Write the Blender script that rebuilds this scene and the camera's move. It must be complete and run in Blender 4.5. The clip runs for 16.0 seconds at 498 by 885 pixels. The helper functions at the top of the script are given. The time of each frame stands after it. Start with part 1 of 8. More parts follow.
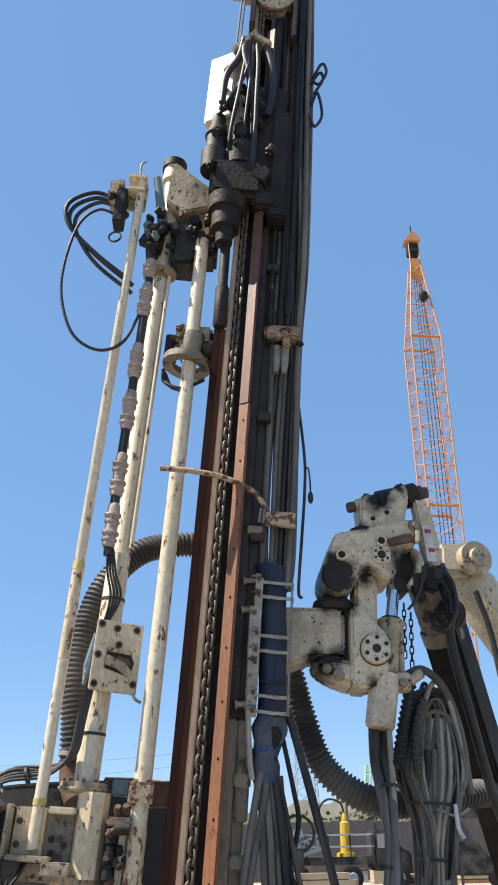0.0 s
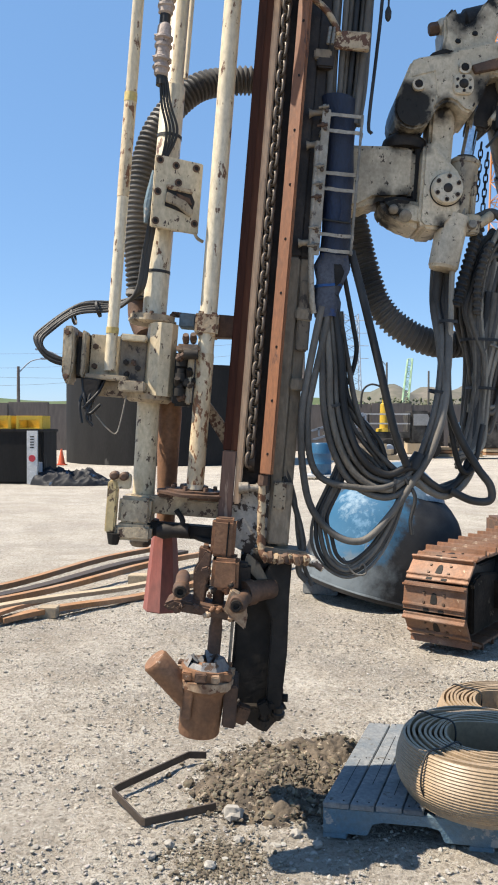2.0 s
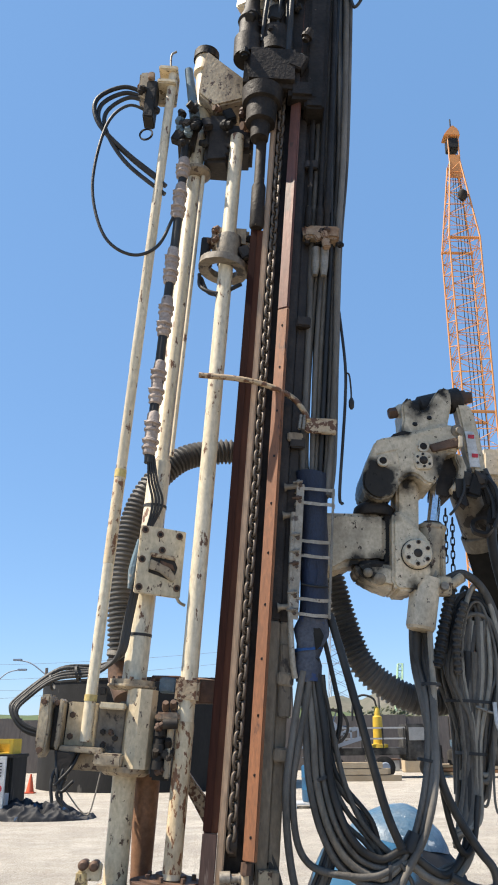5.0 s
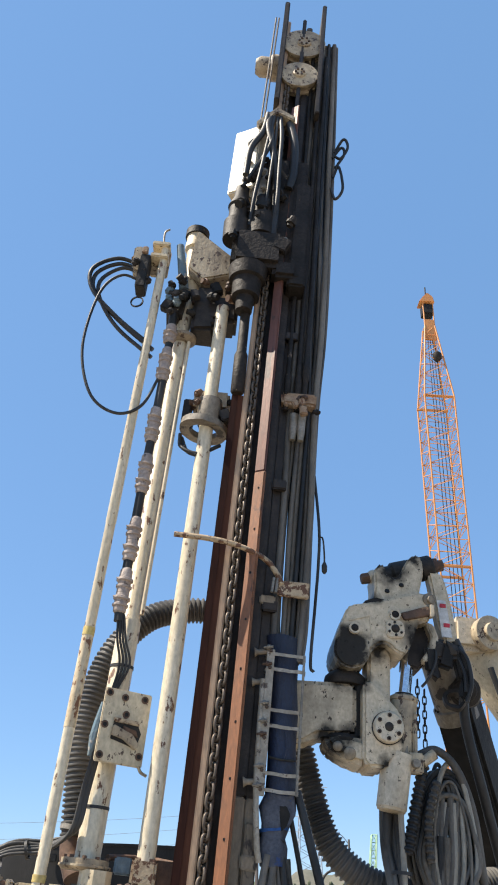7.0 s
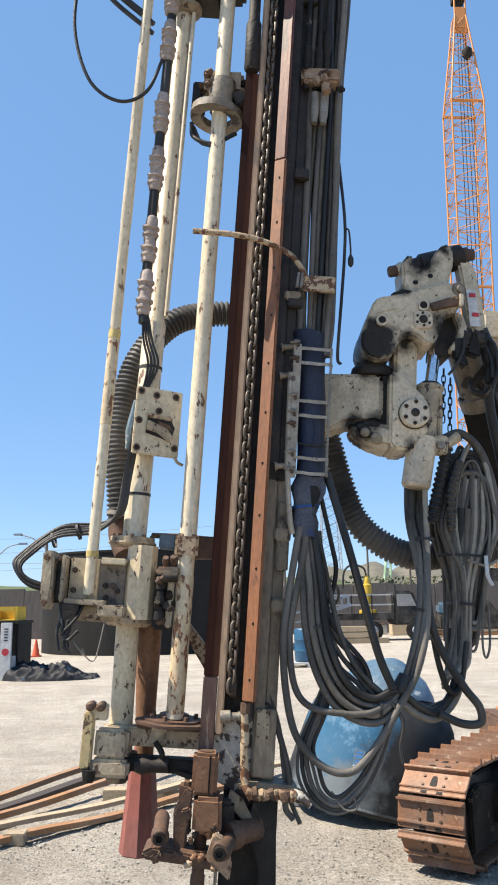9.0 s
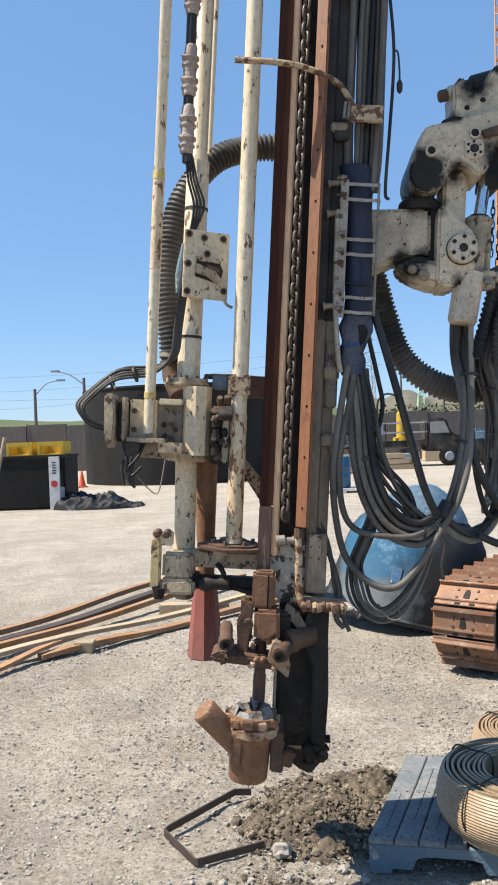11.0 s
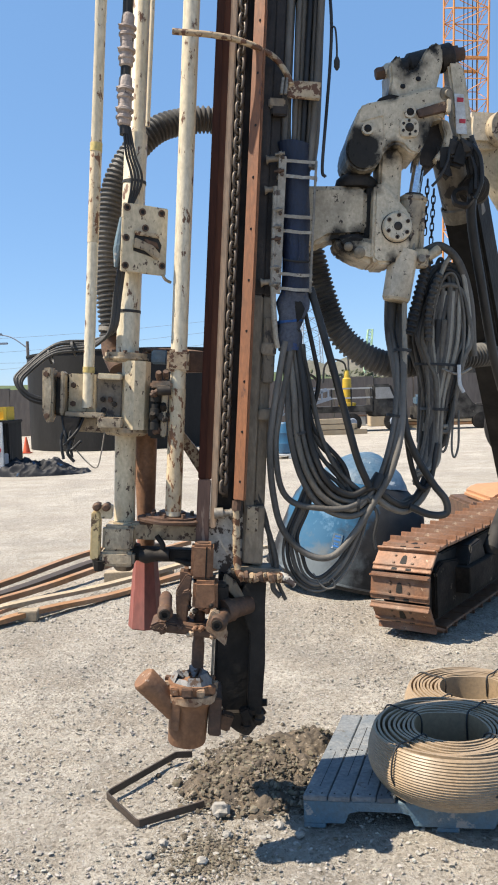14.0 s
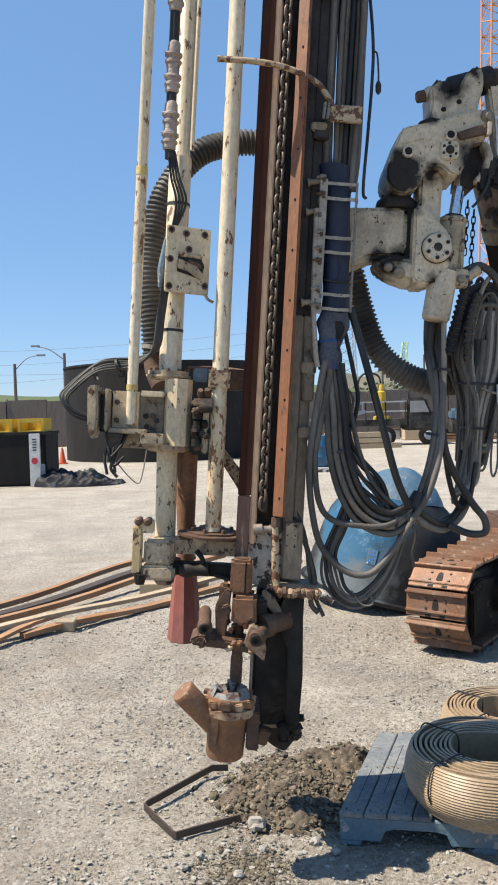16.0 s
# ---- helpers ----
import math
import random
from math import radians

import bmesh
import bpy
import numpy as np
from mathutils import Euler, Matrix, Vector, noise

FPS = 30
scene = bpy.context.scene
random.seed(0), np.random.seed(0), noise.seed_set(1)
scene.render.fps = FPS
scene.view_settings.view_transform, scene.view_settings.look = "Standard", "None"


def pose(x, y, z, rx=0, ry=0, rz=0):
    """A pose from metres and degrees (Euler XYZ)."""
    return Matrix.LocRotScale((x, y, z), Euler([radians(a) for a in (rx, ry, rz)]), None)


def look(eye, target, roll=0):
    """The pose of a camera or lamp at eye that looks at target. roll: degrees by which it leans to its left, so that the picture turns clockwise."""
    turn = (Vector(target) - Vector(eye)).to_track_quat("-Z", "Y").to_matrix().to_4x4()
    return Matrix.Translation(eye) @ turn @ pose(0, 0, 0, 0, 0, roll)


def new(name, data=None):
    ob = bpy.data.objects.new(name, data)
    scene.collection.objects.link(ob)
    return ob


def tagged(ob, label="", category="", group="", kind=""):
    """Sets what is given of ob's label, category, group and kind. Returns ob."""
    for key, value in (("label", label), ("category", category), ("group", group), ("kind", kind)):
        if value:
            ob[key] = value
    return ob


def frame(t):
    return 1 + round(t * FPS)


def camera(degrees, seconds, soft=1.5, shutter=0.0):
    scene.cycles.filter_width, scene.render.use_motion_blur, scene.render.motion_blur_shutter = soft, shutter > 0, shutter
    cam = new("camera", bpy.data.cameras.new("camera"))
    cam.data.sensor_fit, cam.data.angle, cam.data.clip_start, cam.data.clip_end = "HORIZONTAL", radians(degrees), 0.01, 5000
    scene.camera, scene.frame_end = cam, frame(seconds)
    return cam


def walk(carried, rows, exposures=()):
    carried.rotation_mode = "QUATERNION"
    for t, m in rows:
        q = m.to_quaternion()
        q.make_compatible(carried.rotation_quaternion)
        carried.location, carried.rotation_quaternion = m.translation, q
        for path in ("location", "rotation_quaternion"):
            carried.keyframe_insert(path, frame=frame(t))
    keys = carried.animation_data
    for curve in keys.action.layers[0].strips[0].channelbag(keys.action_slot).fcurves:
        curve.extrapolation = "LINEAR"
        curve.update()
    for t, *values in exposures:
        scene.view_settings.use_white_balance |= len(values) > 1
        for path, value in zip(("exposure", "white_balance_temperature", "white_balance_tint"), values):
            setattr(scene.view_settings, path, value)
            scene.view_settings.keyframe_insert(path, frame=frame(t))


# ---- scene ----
cam = camera(34.9, 16.0, soft=1.9)
PATH = [
    (0, (0.003, -0.144, 1.806), (0.108, 1.637, 2.71), -1.1),
    (0.5, (0.006, -0.145, 1.805), (0.097, 1.681, 2.618), -1.1),
    (1, (-0.01, -0.091, 1.786), (0.045, 1.806, 2.418), -0.3),
    (1.5, (-0.026, -0.087, 1.755), (0.003, 1.873, 2.152), 0.3),
    (2, (-0.039, -0.016, 1.6), (-0.057, 1.984, 1.553), 0.2),
    (2.5, (-0.045, -0.015, 1.569), (-0.108, 1.968, 1.32), -0.5),
    (3, (-0.048, -0.006, 1.572), (-0.126, 1.969, 1.265), -0.2),
    (3.5, (-0.039, -0.005, 1.59), (-0.107, 1.978, 1.341), -0.1),
    (4, (-0.021, -0.016, 1.668), (-0.066, 1.984, 1.662), -0.8),
    (4.5, (-0.025, -0.051, 1.758), (-0.044, 1.916, 2.121), -1.2),
    (5, (-0.022, -0.103, 1.815), (-0.001, 1.772, 2.509), -0.6),
    (5.2, (-0.01, -0.116, 1.818), (0.021, 1.718, 2.616), -0.5),
    (7.3, (-0.019, -0.172, 1.859), (0.055, 1.544, 2.883), 1.0),
    (7.5, (-0.023, -0.155, 1.855), (0.051, 1.58, 2.848), 0.8),
    (8, (-0.024, -0.099, 1.835), (0.042, 1.715, 2.675), 0.3),
    (8.5, (-0.036, -0.081, 1.795), (0.017, 1.819, 2.417), -0.3),
    (9, (-0.037, -0.051, 1.755), (-0.002, 1.908, 2.155), -1.0),
    (9.5, (-0.028, -0.054, 1.728), (-0.021, 1.934, 1.948), -1.3),
    (9.7, (-0.049, -0.059, 1.735), (-0.046, 1.934, 1.898), -1.8),
    (11.8, (-0.108, -0.229, 1.787), (-0.29, 1.762, 1.756), -2.2),
    (12, (-0.089, -0.24, 1.777), (-0.305, 1.749, 1.759), -2.3),
    (12.5, (-0.098, -0.298, 1.831), (-0.29, 1.692, 1.76), -2.6),
    (13, (-0.083, -0.21, 1.793), (-0.151, 1.785, 1.68), -2.7),
    (13.5, (-0.077, -0.246, 1.837), (-0.072, 1.75, 1.708), -3.5),
    (14, (-0.065, -0.221, 1.819), (0.005, 1.774, 1.706), -2.0),
    (14.5, (-0.071, -0.247, 1.885), (0.011, 1.747, 1.756), -1.9),
    (15, (-0.073, -0.248, 1.898), (-0.023, 1.747, 1.768), -1.6),
    (15.5, (-0.092, -0.249, 1.849), (-0.082, 1.748, 1.746), -1.2),
    (16, (-0.093, -0.266, 1.843), (-0.105, 1.733, 1.763), -1.6),
]
EXPOSURES = [(0, 0.92), (3, 0.95), (5, 0.98), (8.5, 0.97), (9.5, 1.03), (12, 0.80), (13, 0.84), (14.5, 0.94), (16, 0.80)]
walk(cam, [(t, look(eye, target, roll)) for t, eye, target, roll in PATH], EXPOSURES)

# ---- light ----
SUN_EL, SUN_AZ = radians(57), math.atan2(-0.991, -0.135)   # the sun stands high to the left of the mast, a little towards the viewer
world = bpy.data.worlds.new("sky")
scene.world = world
world.use_nodes = True
wn = world.node_tree.nodes
sky = wn.new("ShaderNodeTexSky")
sky.sky_type, sky.sun_disc = "NISHITA", False
sky.sun_elevation, sky.sun_rotation = SUN_EL, SUN_AZ
sky.air_density, sky.dust_density, sky.ozone_density = 1.0, 0.3, 3.0
sky.altitude = 900
wn["Background"].inputs[1].default_value = 0.123
haze = wn.new("ShaderNodeMix")                      # even summer haze thins the sky's gradient
haze.data_type = "RGBA"
haze.inputs[0].default_value, haze.inputs[7].default_value = 0.66, (0.82, 1.73, 3.24, 1)
world.node_tree.links.new(sky.outputs[0], haze.inputs[6])
world.node_tree.links.new(haze.outputs[2], wn["Background"].inputs[0])
sun = new("sun", bpy.data.lights.new("sun", "SUN"))
sun.data.energy, sun.data.angle, sun.data.color = 5.0, radians(0.53), (1.0, 0.90, 0.76)
sun.matrix_world = look((0, 0, 0), (0.991 * math.cos(SUN_EL), 0.135 * math.cos(SUN_EL), -math.sin(SUN_EL)))


# ---- materials ----
def mat(name, c1, c2=None, scale=6.0, rough=0.6, metal=0.0, bump=0.15, grain=60.0, chips=None, chip_scale=14.0, chip_at=0.62,
        streak=1.0, dust=0.0, vary=0.0, spec=0.5, grime=0.0):
    """Two-scale procedural surface: c1/c2 blend, fine relief, chips of a second colour, pale dust."""
    m = bpy.data.materials.new(name)
    m.use_nodes = True
    n, l = m.node_tree.nodes, m.node_tree.links
    b = n["Principled BSDF"]
    tc, mp = n.new("ShaderNodeTexCoord"), n.new("ShaderNodeMapping")
    mp.inputs["Scale"].default_value = (1, 1, streak)
    l.new(tc.outputs["Object"], mp.inputs[0])
    def noi(s, d=5.0, r=0.6):
        t = n.new("ShaderNodeTexNoise")
        t.inputs["Scale"].default_value, t.inputs["Detail"].default_value, t.inputs["Roughness"].default_value = s, d, r
        l.new(mp.outputs[0], t.inputs["Vector"])
        return t
    def ramp(src, a, z):
        r = n.new("ShaderNodeMapRange")
        r.inputs[1].default_value, r.inputs[2].default_value = a, z
        l.new(src, r.inputs[0])
        return r.outputs[0]
    def mix(f, a, z):
        x = n.new("ShaderNodeMix")
        x.data_type = "RGBA"
        for i, v in ((0, f), (6, a), (7, z)):
            if hasattr(v, "is_linked"):
                l.new(v, x.inputs[i])
            else:
                x.inputs[i].default_value = (*v, 1) if isinstance(v, tuple) else v
        return x.outputs[2]
    c2 = c2 or tuple(v * 0.72 for v in c1)
    big = noi(scale)
    col = mix(ramp(big.outputs[0], 0.35, 0.65), c1, c2)
    fine = noi(grain, 3.0)
    col = mix(ramp(fine.outputs[0], 0.3, 0.9), col, tuple(v * 0.6 for v in c2))
    if chips:
        spots = noi(chip_scale, 6.0, 0.65)
        f = ramp(spots.outputs[0], chip_at, chip_at + 0.03)
        col = mix(f, col, chips)
    if dust:
        d = noi(scale * 0.6, 4.0)
        f = n.new("ShaderNodeMath")
        f.operation = "MULTIPLY"
        l.new(ramp(d.outputs[0], 0.4, 0.7), f.inputs[0])
        f.inputs[1].default_value = dust
        col = mix(f.outputs[0], col, (0.42, 0.39, 0.34))
    if grime:
        d = noi(scale * 0.7, 6.0, 0.65)
        f = n.new("ShaderNodeMath")
        f.operation = "MULTIPLY"
        l.new(ramp(d.outputs[0], 0.50, 0.72), f.inputs[0])
        f.inputs[1].default_value = grime
        col = mix(f.outputs[0], col, (0.060, 0.046, 0.033))
    if vary:
        oi, hs = n.new("ShaderNodeObjectInfo"), n.new("ShaderNodeHueSaturation")
        l.new(ramp(oi.outputs["Random"], 0, 1), hs.inputs["Value"])
        hs.inputs["Value"].default_value = 1
        r = n.new("ShaderNodeMapRange")
        r.inputs[3].default_value, r.inputs[4].default_value = 1 - vary, 1 + vary
        l.new(oi.outputs["Random"], r.inputs[0])
        l.new(r.outputs[0], hs.inputs["Value"])
        l.new(col, hs.inputs["Color"])
        col = hs.outputs[0]
    l.new(col, b.inputs["Base Color"])
    rr = n.new("ShaderNodeMapRange")
    rr.inputs[3].default_value, rr.inputs[4].default_value = max(rough - 0.12, 0.05), min(rough + 0.15, 1)
    l.new(big.outputs[0], rr.inputs[0])
    l.new(rr.outputs[0], b.inputs["Roughness"])
    b.inputs["Metallic"].default_value = metal
    b.inputs["Specular IOR Level"].default_value = spec
    bp = n.new("ShaderNodeBump")
    bp.inputs["Strength"].default_value, bp.inputs["Distance"].default_value = bump, 0.01
    l.new(fine.outputs[0], bp.inputs["Height"])
    l.new(bp.outputs[0], b.inputs["Normal"])
    return m

CREAM = mat("cream_paint", (0.70, 0.59, 0.395), (0.58, 0.47, 0.305), 5, 0.45, 0, 0.12, 70, (0.075, 0.04, 0.022), 44, 0.605, 0.6, grime=0.4)
BOX_CREAM = mat("plain_cream_enclosure", (0.78, 0.71, 0.56), (0.70, 0.62, 0.47), 3, 0.45, 0, 0.05, 80, (0.30, 0.22, 0.13), 30, 0.70, 0.5)
PALE_CREAM = mat("pale_cream_paint", (0.71, 0.61, 0.45), (0.56, 0.47, 0.335), 5, 0.42, 0, 0.12, 70, (0.045, 0.031, 0.022), 52, 0.625, 0.8, grime=0.6)
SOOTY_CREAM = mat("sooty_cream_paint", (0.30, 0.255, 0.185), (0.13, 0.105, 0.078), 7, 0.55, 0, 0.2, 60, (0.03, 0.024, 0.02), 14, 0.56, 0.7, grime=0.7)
BANDED = mat("cream_rod_with_rust", (0.54, 0.43, 0.28), (0.38, 0.27, 0.16), 6, 0.6, 0, 0.3, 60, (0.11, 0.048, 0.022), 30, 0.50)
YELLOWED = mat("yellowed_cream_paint", (0.64, 0.50, 0.25), (0.52, 0.40, 0.20), 6, 0.5, 0, 0.15, 60, (0.10, 0.06, 0.03), 14, 0.60)
CREAM_WORN = mat("worn_cream_paint", (0.58, 0.475, 0.315), (0.32, 0.25, 0.165), 8, 0.55, 0, 0.25, 60, (0.065, 0.036, 0.022), 38, 0.575, 0.7, grime=0.7)
WHITE_PIPE = mat("white_pipe_paint", (0.76, 0.68, 0.51), (0.64, 0.54, 0.37), 3, 0.4, 0, 0.08, 80, (0.13, 0.06, 0.026), 34, 0.60, 0.4, grime=0.15)
RUSTED_PIPE = mat("rust_scarred_pipe_paint", (0.68, 0.57, 0.38), (0.54, 0.41, 0.25), 4, 0.5, 0, 0.2, 80, (0.17, 0.072, 0.028), 44, 0.545, 0.45)
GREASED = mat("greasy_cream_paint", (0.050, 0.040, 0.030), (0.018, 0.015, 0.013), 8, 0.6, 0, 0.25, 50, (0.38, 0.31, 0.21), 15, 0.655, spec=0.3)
FLAKED = mat("flaking_white_paint", (0.62, 0.58, 0.50), (0.45, 0.41, 0.35), 6, 0.6, 0, 0.3, 60, (0.05, 0.035, 0.028), 18, 0.5)
MAROON = mat("maroon_rod_steel", (0.046, 0.014, 0.009), (0.026, 0.010, 0.007), 3, 0.75, 0.0, 0.12, 60, (0.12, 0.06, 0.035), 22, 0.70, 0.15, spec=0.12)
MAROON_EDGE = mat("red_brown_bar_edge", (0.115, 0.042, 0.022), (0.065, 0.026, 0.015), 3, 0.7, 0.0, 0.12, 60, (0.17, 0.10, 0.06), 22, 0.68, 0.15, spec=0.15)
WORN_BAR = mat("worn_bar_steel", (0.15, 0.085, 0.060), (0.085, 0.045, 0.034), 5, 0.55, 0.1, 0.15, 90, (0.22, 0.16, 0.12), 12, 0.60, 0.12)
ORANGE_RAIL = mat("rusty_orange_rail", (0.31, 0.122, 0.047), (0.20, 0.083, 0.037), 4, 0.6, 0, 0.15, 90, (0.085, 0.038, 0.022), 9, 0.59, 0.3, grime=0.55)
SHADED_RAIL = mat("maroon_stained_rail", (0.20, 0.075, 0.045), (0.11, 0.045, 0.030), 3, 0.5, 0.1, 0.15, 80, (0.05, 0.028, 0.02), 8, 0.60, 0.25)
TAN_RAIL = mat("tan_rail_steel", (0.55, 0.37, 0.23), (0.42, 0.28, 0.175), 3, 0.5, 0.1, 0.12, 80, None, 9, 0.6, 0.2)
DARK_WEB = mat("greasy_brown_web", (0.058, 0.041, 0.029), (0.022, 0.017, 0.013), 8, 0.6, 0.1, 0.3, 50)
MAST_GREY = mat("greyed_mast_paint", (0.34, 0.27, 0.185), (0.18, 0.14, 0.095), 7, 0.6, 0, 0.2, 60, (0.03, 0.022, 0.017), 6, 0.575, 0.4, grime=0.6)
BLACK_STEEL = mat("black_grease_steel", (0.016, 0.0142, 0.0125), (0.009, 0.0082, 0.0075), 7, 0.65, 0, 0.35, 40, None, 9, 0.6, 1, 0.05, spec=0.25)
HEAD_STEEL = mat("dark_head_steel", (0.040, 0.031, 0.024), (0.014, 0.012, 0.010), 7, 0.65, 0, 0.4, 50, (0.16, 0.12, 0.085), 15, 0.67, spec=0.25)
RUST_STEEL = mat("rusty_steel", (0.165, 0.088, 0.048), (0.075, 0.043, 0.029), 10, 0.7, 0.05, 0.2, 60, (0.27, 0.17, 0.095), 20, 0.64, grime=0.5)
DIVERTER_RUST = mat("orange_rust_steel", (0.30, 0.155, 0.078), (0.19, 0.095, 0.05), 9, 0.7, 0.05, 0.2, 60, (0.40, 0.32, 0.25), 12, 0.64, grime=0.4)
RUST_PALE = mat("pale_crusted_rust", (0.48, 0.37, 0.25), (0.24, 0.135, 0.075), 14, 0.8, 0, 0.35, 60, (0.12, 0.055, 0.03), 24, 0.57)
RED_CONE = mat("faded_red_steel", (0.30, 0.085, 0.065), (0.22, 0.065, 0.05), 4, 0.55, 0, 0.15, 60, None, 9, 0.6, 0.4, 0.1)
CHAIN_STEEL = mat("chain_steel", (0.20, 0.155, 0.115), (0.09, 0.07, 0.052), 30, 0.45, 0.3, 0.2, 90)
RUBBER = mat("dusty_rubber_hose", (0.022, 0.021, 0.020), (0.011, 0.011, 0.011), 6, 0.5, 0, 0.2, 120, None, 9, 0.6, 0.5, 0.12, spec=0.35)
RUBBER_GREY = mat("grey_worn_hose", (0.105, 0.094, 0.079), (0.050, 0.045, 0.039), 5, 0.6, 0, 0.25, 120, None, 9, 0.6, 0.5, 0.36, spec=0.3)
RUBBER_DUST = mat("tan_dusted_hose", (0.17, 0.145, 0.11), (0.085, 0.074, 0.06), 7, 0.7, 0, 0.25, 120, None, 9, 0.6, 0.4, 0.3)
RUBBER_BEIGE = mat("beige_dusty_hose", (0.36, 0.32, 0.25), (0.24, 0.215, 0.17), 6, 0.65, 0, 0.2, 120, None, 9, 0.6, 0.3, 0.25)
DUCT = mat("ribbed_duct_rubber", (0.060, 0.058, 0.054), (0.030, 0.029, 0.028), 4, 0.55, 0, 0.1, 90, None, 9, 0.6, 1, 0.35)
SLEEVE_BLUE = mat("blue_sleeve_fabric", (0.012, 0.027, 0.075), (0.009, 0.014, 0.030), 6, 0.6, 0, 0.3, 140, (0.05, 0.055, 0.065), 7, 0.62, 0.5, 0.08)
CLOTH_TIE = mat("blue_cord", (0.02, 0.10, 0.32), None, 20, 0.7)
SLEEVE_GREY = mat("worn_grey_sleeve", (0.105, 0.115, 0.14), (0.055, 0.062, 0.085), 8, 0.8, 0, 0.4, 90, (0.03, 0.055, 0.14), 9, 0.56)
SLEEVE_TAN = mat("dusty_tan_tape", (0.46, 0.385, 0.335), (0.32, 0.26, 0.225), 10, 0.75, 0, 0.3, 90, (0.08, 0.06, 0.05), 26, 0.62)
FLAP_GREY = mat("pale_rubber_flap", (0.30, 0.295, 0.285), (0.15, 0.145, 0.14), 14, 0.85, 0, 0.3, 60, (0.09, 0.055, 0.035), 18, 0.56)
ZINC = mat("dull_zinc", (0.34, 0.30, 0.24), (0.19, 0.165, 0.13), 14, 0.45, 0.2, 0.15, 90, (0.13, 0.07, 0.04), 22, 0.62)
CAGE_ZINC = mat("chipped_cage_paint", (0.46, 0.41, 0.33), (0.30, 0.26, 0.20), 16, 0.5, 0, 0.2, 80, (0.10, 0.07, 0.05), 26, 0.61)
CHROME = mat("piston_chrome", (0.75, 0.76, 0.78), (0.62, 0.63, 0.66), 6, 0.15, 1.0, 0.03, 90)
BOLT = mat("brown_bolt_steel", (0.14, 0.09, 0.055), (0.08, 0.05, 0.035), 30, 0.55, 0.4, 0.2, 90)
TRACK_RUST = mat("rusty_track_shoe", (0.27, 0.125, 0.060), (0.17, 0.082, 0.043), 9, 0.6, 0.15, 0.3, 60, (0.38, 0.27, 0.18), 12, 0.66, 1, 0.2, 0.12, grime=0.35)
TANK_DARK = mat("dark_tank_steel", (0.018, 0.017, 0.016), (0.010, 0.0098, 0.0095), 1.2, 0.7, 0, 0.1, 20, (0.06, 0.056, 0.050), 1.5, 0.65, 0.3, spec=0.25)
DRUM_NAVY = mat("navy_drum", (0.013, 0.015, 0.018), (0.008, 0.009, 0.012), 3, 0.65, 0, 0.1, 60, (0.04, 0.045, 0.05), 3, 0.66, 1, 0.1, spec=0.25)
PLASTIC_WRAP = mat("clear_grey_wrap", (0.16, 0.20, 0.23), (0.05, 0.12, 0.19), 5, 0.4, 0, 0.5, 30, (0.45, 0.47, 0.47), 7, 0.62)
BLUE_BARREL = mat("blue_plastic_barrel", (0.022, 0.11, 0.21), (0.018, 0.08, 0.16), 3, 0.4, 0, 0.05, 40)
PALLET_BLUE = mat("faded_blue_pallet_wood", (0.085, 0.17, 0.235), (0.16, 0.205, 0.225), 6, 0.8, 0, 0.5, 60, (0.32, 0.30, 0.27), 9, 0.60)
PALLET_GREY = mat("weathered_deck_board", (0.25, 0.25, 0.24), (0.14, 0.16, 0.175), 7, 0.85, 0, 0.6, 50, (0.10, 0.095, 0.085), 16, 0.62, 1, 0, 0.15)
COIL_TAN = mat("tan_plastic_strip", (0.37, 0.262, 0.155), (0.29, 0.21, 0.128), 4, 0.45, 0, 0.05, 60, None, 9, 0.6, 1, 0.15)
STRAP = mat("dark_strap", (0.03, 0.03, 0.03), None, 20, 0.6)
LUMBER = mat("orange_brown_lumber", (0.37, 0.185, 0.075), (0.26, 0.135, 0.062), 4, 0.75, 0, 0.3, 50, (0.13, 0.08, 0.045), 6, 0.66, 1, 0.2, 0.25)
LUMBER_PALE = mat("pale_timber", (0.46, 0.36, 0.23), (0.36, 0.28, 0.18), 3, 0.8, 0, 0.2, 40, None, 9, 0.6, 1, 0.2, 0.2)
FLAT_BAR = mat("dark_flat_bar", (0.055, 0.045, 0.038), (0.085, 0.062, 0.045), 12, 0.6, 0.2, 0.3, 60)
SPOIL = mat("damp_spoil", (0.17, 0.13, 0.088), (0.070, 0.055, 0.040), 7, 0.95, 0, 1.0, 45, (0.27, 0.22, 0.16), 20, 0.60)
STONE = mat("grey_stone", (0.40, 0.37, 0.32), (0.28, 0.26, 0.23), 4, 0.9, 0, 0.4, 60, None, 9, 0.6, 1, 0.2)
TARP = mat("dark_crumpled_tarp", (0.016, 0.018, 0.023), (0.006, 0.007, 0.011), 1.2, 0.62, 0, 0.2, 30, (0.015, 0.05, 0.11), 2.5, 0.64, spec=0.3)
YELLOW = mat("yellow_paint", (0.68, 0.45, 0.03), (0.58, 0.38, 0.04), 4, 0.5)
FADED_YELLOW = mat("faded_yellow_tape", (0.60, 0.47, 0.16), (0.50, 0.38, 0.14), 12, 0.5, 0, 0.1, 80, (0.12, 0.06, 0.03), 30, 0.6)
ORANGE_CONE = mat("orange_cone_plastic", (0.75, 0.13, 0.04), (0.62, 0.10, 0.04), 5, 0.5)
CRANE_ORANGE = mat("orange_crane_paint", (0.68, 0.29, 0.085), (0.60, 0.26, 0.08), 0.5, 0.5)
CRANE_GREEN = mat("green_crane_paint", (0.52, 0.72, 0.48), (0.46, 0.66, 0.42), 0.5, 0.5)
